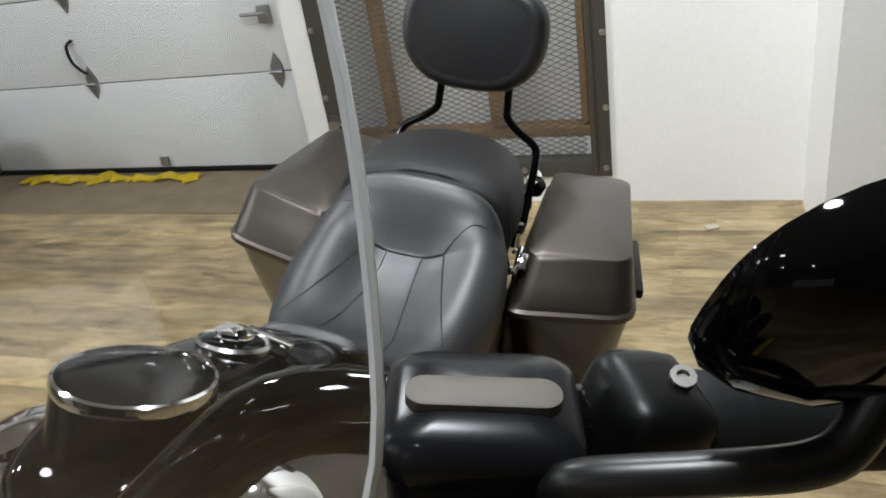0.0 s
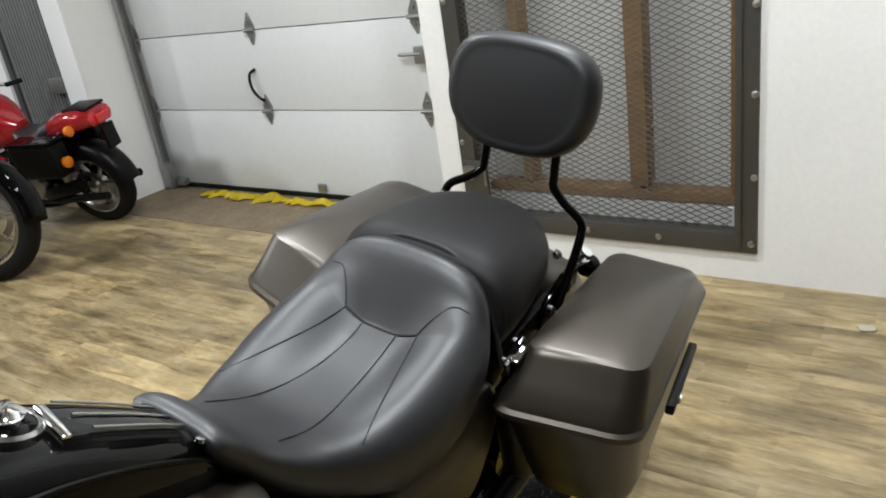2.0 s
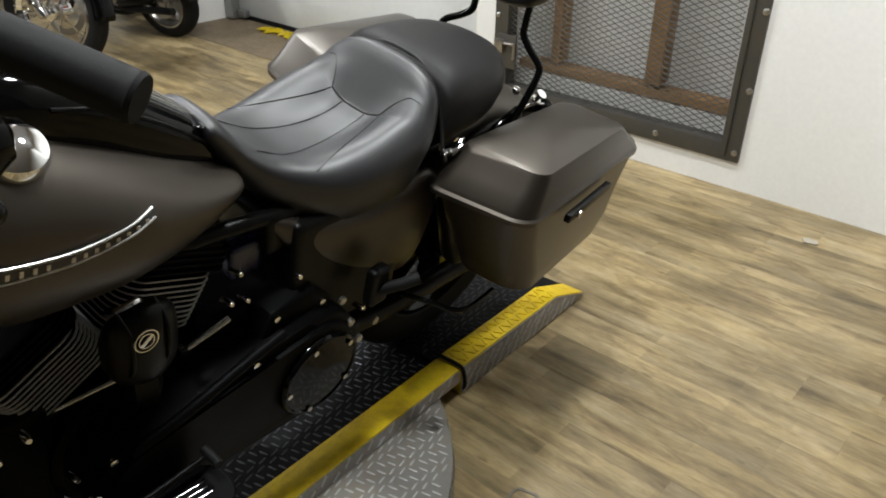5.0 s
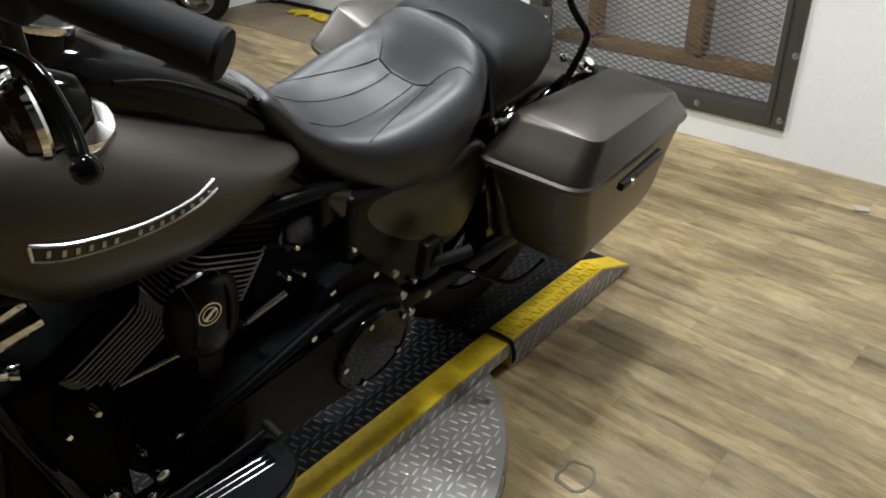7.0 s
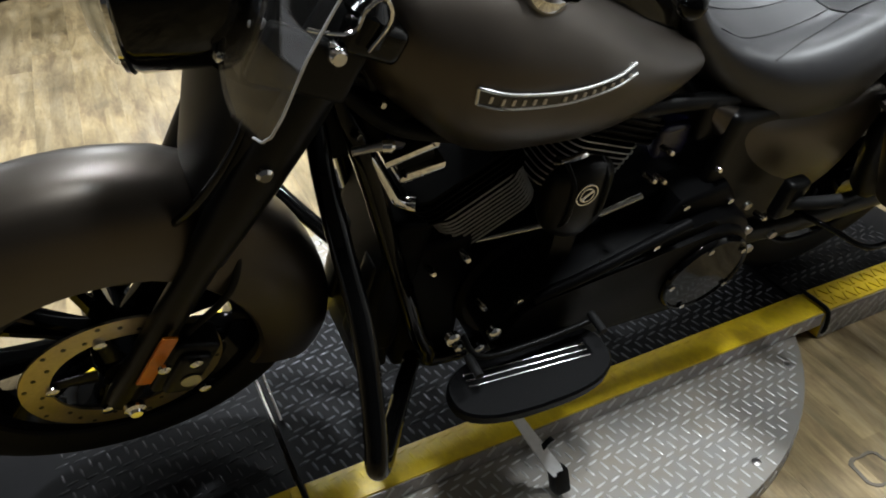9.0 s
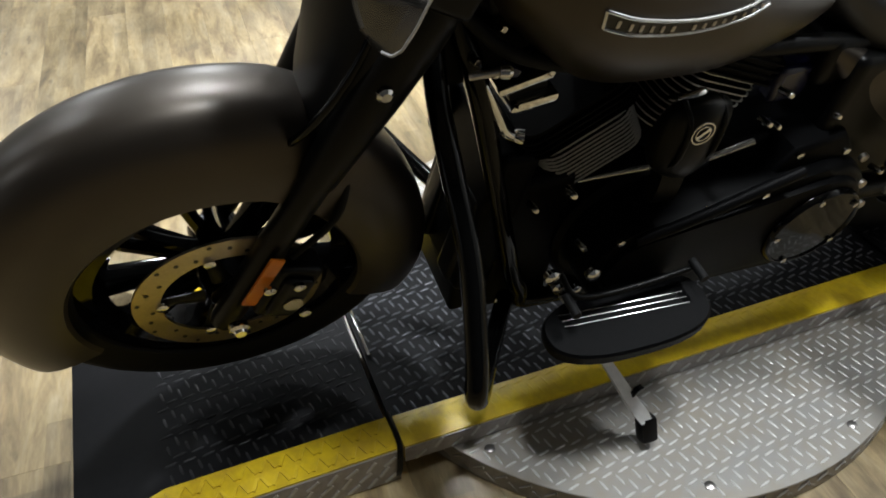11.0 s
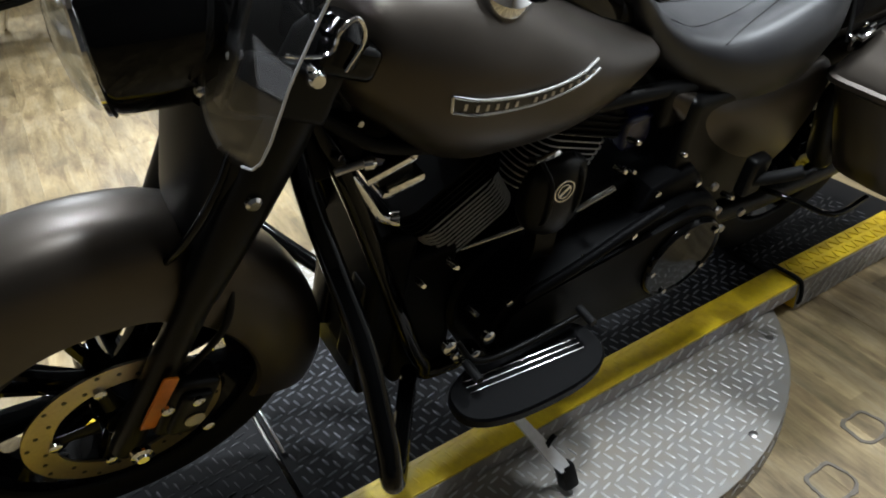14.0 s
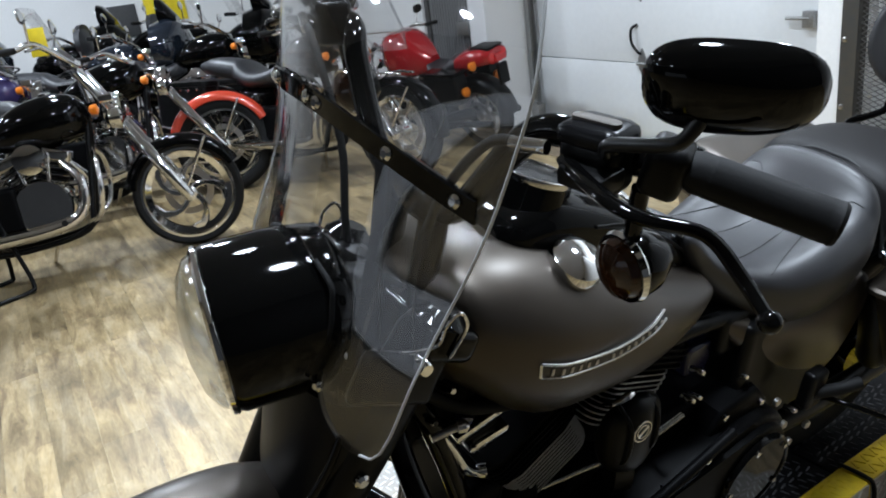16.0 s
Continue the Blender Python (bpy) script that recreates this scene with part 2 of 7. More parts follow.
    dm = nt.nodes.new("ShaderNodeMapRange")
    dm.inputs["From Min"].default_value = 0.32
    dm.inputs["From Max"].default_value = 0.62
    dm.inputs["To Min"].default_value = 0.72
    dm.inputs["To Max"].default_value = 1.07
    nt.links.new(dirt.outputs["Fac"], dm.inputs["Value"])
    kmap = nt.nodes.new("ShaderNodeMapping")
    kmap.inputs["Scale"].default_value = (9.0, 22.0, 1.0)
    nt.links.new(pos.outputs["Position"], kmap.inputs["Vector"])
    knot = nt.nodes.new("ShaderNodeTexNoise")
    knot.inputs["Scale"].default_value = 1.0
    knot.inputs["Detail"].default_value = 3
    nt.links.new(kmap.outputs[0], knot.inputs["Vector"])
    km = nt.nodes.new("ShaderNodeMapRange")
    km.inputs["From Min"].default_value = 0.66
    km.inputs["From Max"].default_value = 0.74
    km.inputs["To Min"].default_value = 1.0
    km.inputs["To Max"].default_value = 0.62
    nt.links.new(knot.outputs["Fac"], km.inputs["Value"])
    # printed strips within a board
    strip = nt.nodes.new("ShaderNodeTexBrick")
    strip.offset = 0.37
    strip.squash = 1.0
    strip.inputs["Color1"].default_value = (0.80, 0.80, 0.80, 1)
    strip.inputs["Color2"].default_value = (1.16, 1.16, 1.16, 1)
    strip.inputs["Scale"].default_value = 1.0
    strip.inputs["Mortar Size"].default_value = 0.0
    strip.inputs["Brick Width"].default_value = 0.43
    strip.inputs["Row Height"].default_value = 0.0507
    nt.links.new(pos.outputs["Position"], strip.inputs["Vector"])
    printed = nt.nodes.new("ShaderNodeMath")
    printed.operation = "MULTIPLY"
    nt.links.new(dm.outputs[0], printed.inputs[0])
    nt.links.new(strip.outputs["Color"], printed.inputs[1])
    wear = nt.nodes.new("ShaderNodeMath")
    wear.operation = "MULTIPLY"
    nt.links.new(printed.outputs[0], wear.inputs[0])
    nt.links.new(km.outputs[0], wear.inputs[1])
    tone = nt.nodes.new("ShaderNodeMath")
    tone.operation = "MULTIPLY"
    nt.links.new(mul2.outputs[0], tone.inputs[0])
    nt.links.new(wear.outputs[0], tone.inputs[1])
    nt.links.new(grey.outputs["Result"], sc.inputs[0])
    nt.links.new(tone.outputs[0], sc.inputs["Scale"])
    nt.links.new(sc.outputs[0], b.inputs["Base Color"])
    rr = nt.nodes.new("ShaderNodeMapRange")
    rr.inputs["To Min"].default_value = 0.32
    rr.inputs["To Max"].default_value = 0.55
    nt.links.new(blot.outputs["Fac"], rr.inputs["Value"])
    nt.links.new(rr.outputs[0], b.inputs["Roughness"])
    bp = nt.nodes.new("ShaderNodeBump")
    bp.inputs["Distance"].default_value = 0.0006
    nt.links.new(fine.outputs["Fac"], bp.inputs["Height"])
    nt.links.new(bp.outputs[0], b.inputs["Normal"])
    return m


PLANK = wood_floor()
PLANK_REST = wood_floor(True)


# ---- mesh helpers ----
def part(name, bm, material, parent=None, label="", smooth=40.0):
    """Links a bmesh as one mesh object, under a thing or a part."""
    me = bpy.data.meshes.new(name)
    bmesh.ops.recalc_face_normals(bm, faces=bm.faces[:])
    bm.to_mesh(me)
    bm.free()
    me.materials.append(material)
    if smooth:
        me.shade_smooth()
        me.set_sharp_from_angle(angle=radians(smooth))
    ob = new(name, me)
    if parent:
        ob.parent = parent
    if label:
        ob["label"] = label
    return ob


def add_box(bm, c, s, rot=None, bevel=0.0):
    b2 = bmesh.new()
    bmesh.ops.create_cube(b2, size=1.0)
    bmesh.ops.scale(b2, vec=s, verts=b2.verts[:])
    if bevel:
        bmesh.ops.bevel(b2, geom=b2.edges[:], offset=bevel, segments=4 if bevel > 0.0095 else 2, affect="EDGES", profile=0.6)
    m = Matrix.Translation(c) @ (rot.to_4x4() if rot else Matrix())
    bmesh.ops.transform(b2, matrix=m, verts=b2.verts[:])
    return merge(bm, b2)


def merge(bm, b2):
    base = {}
    for v in b2.verts:
        base[v] = bm.verts.new(v.co)
    for f in b2.faces:
        bm.faces.new([base[v] for v in f.verts])
    b2.free()
    return bm


def box(c, s, bevel=0.0, rot=None):
    return add_box(bmesh.new(), c, s, rot, bevel)


def add_lathe(bm, profile, origin, axis, n=24):
    """Turns (radius, height) pairs about axis through origin; closes the ends."""
    z = Vector(axis).normalized()
    x = z.orthogonal().normalized()
    y = z.cross(x)
    o = Vector(origin)
    rings = []
    for r, h in profile:
        rings.append([bm.verts.new(o + z * h + (x * math.cos(2 * math.pi * k / n) + y * math.sin(2 * math.pi * k / n)) * max(r, 1e-4)) for k in range(n)])
    for a, b in zip(rings, rings[1:]):
        for k in range(n):
            bm.faces.new([a[k], a[(k + 1) % n], b[(k + 1) % n], b[k]])
    bm.faces.new(rings[0])
    bm.faces.new(rings[-1])
    return bm


def lathe(profile, origin, axis, n=24):
    return add_lathe(bmesh.new(), profile, origin, axis, n)


def hoop(profile, origin, axis, n=40):
    """Turns a closed (radius, height) outline about the axis: an open ring with no end caps."""
    bm = bmesh.new()
    z = Vector(axis).normalized()
    x = z.orthogonal().normalized()
    y = z.cross(x)
    o = Vector(origin)
    rings = [[bm.verts.new(o + z * h + (x * math.cos(2 * math.pi * k / n) + y * math.sin(2 * math.pi * k / n)) * r) for k in range(n)] for r, h in profile]
    for a, b in zip(rings, rings[1:] + rings[:1]):
        for k in range(n):
            bm.faces.new([a[k], a[(k + 1) % n], b[(k + 1) % n], b[k]])
    return bm


def add_rod(bm, a, b, r, r2=None, n=12):
    a, b = Vector(a), Vector(b)
    return add_lathe(bm, [(r, 0), (r if r2 is None else r2, (b - a).length)], a, b - a, n)


def rod(a, b, r, r2=None, n=12):
    return add_rod(bmesh.new(), a, b, r, r2, n)


def spline(pts, steps=8):
    """Catmull-Rom through the points."""
    p = [Vector(q) for q in pts]
    p = [p[0] * 2 - p[1]] + p + [p[-1] * 2 - p[-2]]
    out = []
    for i in range(1, len(p) - 2):
        for k in range(steps):
            t = k / steps
            a, b, c, d = p[i - 1], p[i], p[i + 1], p[i + 2]
            out.append(0.5 * (2 * b + (c - a) * t + (2 * a - 5 * b + 4 * c - d) * t * t + (3 * b - a - 3 * c + d) * t ** 3))
    out.append(p[-2])
    return out


def add_tube(bm, pts, r, n=10, steps=6, closed=False, radii=None):
    """A round tube along a smooth line."""
    line = spline(pts, steps) if steps > 1 else [Vector(q) for q in pts]
    m = len(line)
    prev = None
    rings = []
    for i, c in enumerate(line):
        d = (line[min(i + 1, m - 1)] - line[max(i - 1, 0)]).normalized()
        if prev is None:
            prev = d.orthogonal().normalized()
        prev = (prev - d * prev.dot(d)).normalized()
        y = d.cross(prev)
        rr = r if radii is None else radii[0] + (radii[1] - radii[0]) * i / (m - 1)
        rings.append([bm.verts.new(c + (prev * math.cos(2 * math.pi * k / n) + y * math.sin(2 * math.pi * k / n)) * rr) for k in range(n)])
    for a, b in zip(rings, rings[1:]):
        for k in range(n):
            bm.faces.new([a[k], a[(k + 1) % n], b[(k + 1) % n], b[k]])
    bm.faces.new(rings[0])
    bm.faces.new(rings[-1])
    return bm


def tube(pts, r, n=10, steps=6, radii=None):
    return add_tube(bmesh.new(), pts, r, n, steps, radii=radii)


def rings_mesh(rings, caps=True, bm=None):
    """Skins closed rings of equal length."""
    bm = bm or bmesh.new()
    vs = [[bm.verts.new(p) for p in ring] for ring in rings]
    n = len(vs[0])
    for a, b in zip(vs, vs[1:]):
        for k in range(n):
            bm.faces.new([a[k], a[(k + 1) % n], b[(k + 1) % n], b[k]])
    if caps:
        bm.faces.new(vs[0])
        bm.faces.new(vs[-1])
    return bm


def sup(c, s, e):
    x, y = math.cos(c), math.sin(c)
    r = (abs(x) ** e + abs(y) ** e) ** (-1 / e)
    return x * r, y * r


def loft_y(sections, n=32, e=2.4):
    """Rings across the length: (y, x half-width, z bottom, z top, optional x centre)."""
    rings = []
    for s in sections:
        y, hw, zb, zt = s[:4]
        xc = s[4] if len(s) > 4 else 0.0
        ee = s[5] if len(s) > 5 else e
        ring = []
        for k in range(n):
            a = 2 * math.pi * k / n
            cx, cz = sup(a, a, ee)
            ring.append((xc + hw * cx, y, (zb + zt) / 2 + (zt - zb) / 2 * cz))
        rings.append(ring)
    return rings_mesh(rings)


def fine_sections(sections, steps=4):
    """Smooth in-between sections."""
    w = max(len(s) for s in sections)
    pts = [np.array(list(s) + [0.0] * (w - len(s)) if len(s) < w else s, float) for s in sections]
    p = [2 * pts[0] - pts[1]] + pts + [2 * pts[-1] - pts[-2]]
    out = []
    for i in range(1, len(p) - 2):
        for k in range(steps):
            t = k / steps
            a, b, c, d = p[i - 1], p[i], p[i + 1], p[i + 2]
            out.append(tuple(0.5 * (2 * b + (c - a) * t + (2 * a - 5 * b + 4 * c - d) * t * t + (3 * b - a - 3 * c + d) * t ** 3)))
    out.append(tuple(pts[-1]))
    return out


def rrect(x0, x1, y0, y1, z, r, seg=5):
    """A rounded rectangle ring at height z."""
    pts = []
    for cx, cy, a0 in ((x1 - r, y1 - r, 0), (x0 + r, y1 - r, 90), (x0 + r, y0 + r, 180), (x1 - r, y0 + r, 270)):
        for k in range(seg + 1):
            a = radians(a0 + 90 * k / seg)
            pts.append((cx + r * math.cos(a), cy + r * math.sin(a), z))
    return pts


def slab_outline(outline, x0, x1, bevel=0.0):
    """Extrudes a (y, z) outline from x0 to x1."""
    bm = bmesh.new()
    a = [bm.verts.new((x0, y, z)) for y, z in outline]
    b = [bm.verts.new((x1, y, z)) for y, z in outline]
    n = len(a)
    for k in range(n):
        bm.faces.new([a[k], a[(k + 1) % n], b[(k + 1) % n], b[k]])
    bm.faces.new(a)
    f = bm.faces.new(b)
    if bevel:
        bmesh.ops.bevel(bm, geom=[e for e in bm.edges if len(e.link_faces) == 2 and f in e.link_faces], offset=bevel, segments=3, affect="EDGES", profile=0.5)
    return bm


def moved(bm, m):
    bmesh.ops.transform(bm, matrix=m, verts=bm.verts[:])
    return bm


def uncounted(ob):
    """Small raised bars that nobody could count stay one part."""
    ob["kind"] = "stuff"
    return ob


def thing(name, m, label, category, group="", kind=""):
    ob = new(name)
    ob.empty_display_size = 0.1
    ob.matrix_basis = m
    return tagged(ob, label, category, group, kind)


# ---- the room ----
BACK = 3.66      # back wall's face
DOOR_Y = 4.08    # garage door's face
WEST, EAST, SOUTH = -9.5, 2.6, -7.4
TH = 0.14


def wall(name, c, s, label, material=WALL_WHITE):
    return tagged(part(name, box(c, s), material, smooth=0), label, "wall", kind="structure")


def span(x0, x1, y0, y1, z0, z1):
    return ((x0 + x1) / 2, (y0 + y1) / 2, (z0 + z1) / 2), (x1 - x0, y1 - y0, z1 - z0)


CAGE_L, CAGE_R, CAGE_B, CAGE_T = -1.965, -0.70, 0.12, 2.15
DOOR_L, DOOR_R, DOOR_T = -4.78, -2.09, 2.35
b = bmesh.new()
for x0, x1, z0, z1 in ((CAGE_R, 0.035, 0, CEIL), (CAGE_L, CAGE_R, 0, CAGE_B), (CAGE_L, CAGE_R, CAGE_T, CEIL), (DOOR_R, CAGE_L, 0, CEIL), (DOOR_L, DOOR_R, DOOR_T, CEIL), (-5.0, DOOR_L, 0, CEIL), (WEST, -5.75, 0, CEIL), (-5.75, -5.0, 2.1, CEIL)):
    add_box(b, *span(x0, x1, BACK, BACK + TH, z0, z1))
tagged(part("wall_north", b, WALL_WHITE, smooth=0), "white painted plasterboard wall with scuffs", "wall", kind="structure")
wall("wall_pier", *span(0.035, EAST, 3.10, BACK + TH, 0, CEIL), "white painted wall that steps forward into the room")
wall("wall_east", *span(EAST, EAST + TH, SOUTH, BACK, 0, CEIL), "plain dark grey painted side wall", FAR_WALL)
# unseen street front: wall coloured dark, wide low daylight window supposed from bluish reflections
WIN_L, WIN_R, WIN_B, WIN_T = -3.8, 1.4, 0.08, 1.35
b = bmesh.new()
for x0, x1, z0, z1 in ((WEST, WIN_L, 0, CEIL), (WIN_R, EAST, 0, CEIL), (WIN_L, WIN_R, 0, WIN_B), (WIN_L, WIN_R, WIN_T, CEIL)):
    add_box(b, *span(x0, x1, SOUTH - TH, SOUTH, z0, z1))
tagged(part("wall_south", b, FAR_WALL, smooth=0), "unseen wall round the shop window, coloured dark to cut reflections", "wall", kind="structure")


def shop_window():
    w = thing("window_1", pose((WIN_L + WIN_R) / 2, SOUTH - 0.05, WIN_B), "unseen wide low shop window with white frame, supposed from reflections", "window", kind="structure")
    hw, h = (WIN_R - WIN_L) / 2, WIN_T - WIN_B
    for x in (-hw + 0.03, -hw / 3, hw / 3, hw - 0.03):
        part("window_frame", box((x, 0, h / 2), (0.06, 0.06, h - 0.12), bevel=0.004), TRIM_WHITE, w)
    for z in (0.03, h - 0.03):
        part("window_frame", box((0, 0, z), (2 * hw, 0.06, 0.06), bevel=0.004), TRIM_WHITE, w)
    for k in (-1, 0, 1):
        pane = part("pane", box((k * hw * 2 / 3, 0, h / 2), (hw * 2 / 3 - 0.06, 0.008, h - 0.12)), LENS_GLASS, w)
        pane.visible_shadow = False
    # added sky stand-in, its strength set by the haze mirrored in the windscreen
    sky = bpy.data.lights.new("window_daylight", "AREA")
    sky.shape, sky.size, sky.size_y, sky.energy = "RECTANGLE", 2 * hw - 0.1, h - 0.1, 8.0
    sky.color = (0.92, 0.955, 1.0)
    lo = new("window_daylight", sky)
    lo.matrix_basis = pose((WIN_L + WIN_R) / 2, SOUTH - 0.10, WIN_B + h / 2, 90)


shop_window()
wall("wall_west", *span(WEST - TH, WEST, SOUTH, BACK, 0, CEIL), "plain pale painted wall")
wall("wall_jamb_left", *span(DOOR_L - 0.12, DOOR_L, BACK + TH, DOOR_Y + 0.1, 0, CEIL), "white painted return beside the garage door")
wall("wall_jamb_right", *span(DOOR_R, DOOR_R + 0.10, BACK + TH, DOOR_Y + 0.1, 0, CEIL), "white painted return beside the garage door")
tagged(part("ceiling", box(*span(WEST, EAST, SOUTH, DOOR_Y + 0.2, CEIL, CEIL + 0.1)), CEILING, smooth=0), "plain grey-blue ceiling", "ceiling", kind="structure")
tagged(part("ground", box(*span(WEST - 0.2, EAST + 0.2, SOUTH - 0.2, DOOR_Y + 1.0, -0.16, -0.012)), CONCRETE, smooth=0), "concrete slab under the plank floor", "floor", kind="structure")
tagged(part("threshold", box(*span(DOOR_L, DOOR_R, 3.53, DOOR_Y + 0.12, -0.012, 0.004)), CONCRETE, smooth=0), "stained brown concrete strip at the garage door", "threshold", kind="structure")
# painted casing between the garage door and the grey door
tagged(part("trim", box(*span(-5.0, -4.78, BACK - 0.02, BACK, 0, 2.3), bevel=0.003), TRIM_WHITE), "white painted door casing board", "trim", kind="structure")


def grey_door():
    d = thing("door_1", pose(-5.375, BACK + 0.03, 0), "closed grey painted steel door with thin ribs shaped like light streaks", "door", kind="structure")
    b = bmesh.new()
    add_box(b, (0, 0.03, 1.04), (0.74, 0.04, 2.07), bevel=0.004)
    part("leaf", b, GREY_DOOR, d)
    # thin ribs stand for the vertical light streaks on the panel
    for k in range(14):
        part("streak_rib", box((-0.26 + 0.04 * k, 0.006, 1.0), (0.014, 0.010, 1.7), bevel=0.003), GREY_DOOR, d)
    for x in (-0.345, 0.345):
        part("stile", box((x, 0.002, 1.03), (0.06, 0.022, 2.04), bevel=0.003), DARK_SHED, d, "dark steel stile")
    for z in (0.10, 1.94):
        part("crossrail", box((0, 0.002, z), (0.62, 0.022, 0.12), bevel=0.003), DARK_SHED, d, "dark steel rail")
    part("letter_box", box((0.26, -0.02, 0.82), (0.16, 0.05, 0.10), bevel=0.006), GALV, d, "galvanised steel box")
    part("closer", box((-0.27, -0.03, 1.62), (0.12, 0.06, 0.30), bevel=0.01), BLACK_SATIN, d, "black door closer")


grey_door()


def garage_door():
    g = thing("garage_door", pose(0, DOOR_Y, 0), "closed white sectional steel garage door with steel hinges", "garage door", kind="structure")
    rows = [0.03, 0.548, 1.026, 1.504, 1.982, 2.45]
    for z0, z1 in zip(rows, rows[1:]):
        b = bmesh.new()
        add_box(b, *span(DOOR_L, DOOR_R + 0.02, 0.0, 0.05, z0 + 0.003, z1 - 0.003), bevel=0.004)
        # fine pressed steps in the steel skin
        part("panel", b, DOOR_WHITE, g)
    part("bottom_seal", box(*span(DOOR_L, DOOR_R + 0.02, -0.012, 0.05, 0.005, 0.032), bevel=0.004), RUBBER, g, "black rubber bottom seal")
    for x in (-4.74, -3.62, -2.42):
        for z in rows[1:-1]:
            b = bmesh.new()
            pts = [(0, 0.10), (0.035, 0.03), (0.03, -0.03), (0, -0.085), (-0.03, -0.03), (-0.035, 0.03)]
            front = [b.verts.new((x + px, -0.010, z + pz)) for px, pz in pts]
            back = [b.verts.new((x + px, 0.0, z + pz)) for px, pz in pts]
            b.faces.new(front)
            for k in range(6):
                b.faces.new([front[k], front[(k + 1) % 6], back[(k + 1) % 6], back[k]])
            add_rod(b, (x - 0.038, -0.018, z), (x + 0.038, -0.018, z), 0.011)
            add_box(b, (x, -0.014, z + 0.045), (0.014, 0.012, 0.014))
            add_box(b, (x, -0.014, z - 0.04), (0.014, 0.012, 0.014))
            part("hinge", b, GALV, g, "galvanised steel hinge")
    part("lift_handle", tube([(-3.66, -0.005, 0.80), (-3.69, -0.03, 0.77), (-3.68, -0.04, 0.69), (-3.64, -0.03, 0.63), (-3.63, -0.005, 0.61)], 0.009), BLACK_SATIN, g, "black curved lift handle")
    b = box((-2.41, -0.02, 0.84), (0.065, 0.03, 0.085), bevel=0.004)
    add_rod(b, (-2.54, -0.03, 0.845), (-2.40, -0.03, 0.845), 0.009)
    part("slide_bolt", b, GALV, g, "steel slide bolt")
    part("corner_bracket", box((-2.28, -0.006, 0.13), (0.10, 0.012, 0.14), bevel=0.003), GALV, g)
    part("bottom_clip", box((-3.30, -0.012, 0.075), (0.055, 0.02, 0.05), bevel=0.003), GALV, g)
    for x, sgn in ((DOOR_L + 0.025, 1),):
        b = bmesh.new()
        add_box(b, (x, -0.06, 1.25), (0.006, 0.06, 2.4))
        add_box(b, (x + 0.02, -0.088, 1.25), (0.045, 0.005, 2.4))
        add_box(b, (x + 0.02, -0.032, 1.25), (0.045, 0.005, 2.4))
        part("track", b, GALV, g, "galvanised steel door track")
        part("track_foot", box((x + 0.035, -0.06, 0.10), (0.09, 0.07, 0.18), bevel=0.004), GALV, g)
        part("roller_bracket", box((x + 0.11, -0.03, 0.05), (0.12, 0.05, 0.05), bevel=0.004), GALV, g)


garage_door()


def rag():
    b = bmesh.new()
    rnd = random.Random(4)
    n = 46
    rows = []
    for i in range(n + 1):
        x = -4.27 + 1.26 * i / n
        w = 0.06 + 0.06 * abs(noise.noise((x * 5, 0, 0))) + (0.05 if rnd.random() < 0.3 else 0.0)
        y0 = 4.005
        rows.append([b.verts.new((x, y0 - w * k / 3 + 0.01 * noise.noise((x * 9, k, 2)), 0.008 + 0.06 * max(0.0, noise.noise((x * 7, k * 0.9, 5)) + 0.35) * (1 if 0 < k < 3 else 0.4))) for k in range(4)])
    for a, c in zip(rows, rows[1:]):
        for k in range(3):
            b.faces.new([a[k], a[k + 1], c[k + 1], c[k]])
    bmesh.ops.solidify(b, geom=b.faces[:], thickness=0.003)
    tagged(part("plastic_strip", b, RAG), "crumpled yellow plastic strip along the door's foot", "plastic strip")


rag()


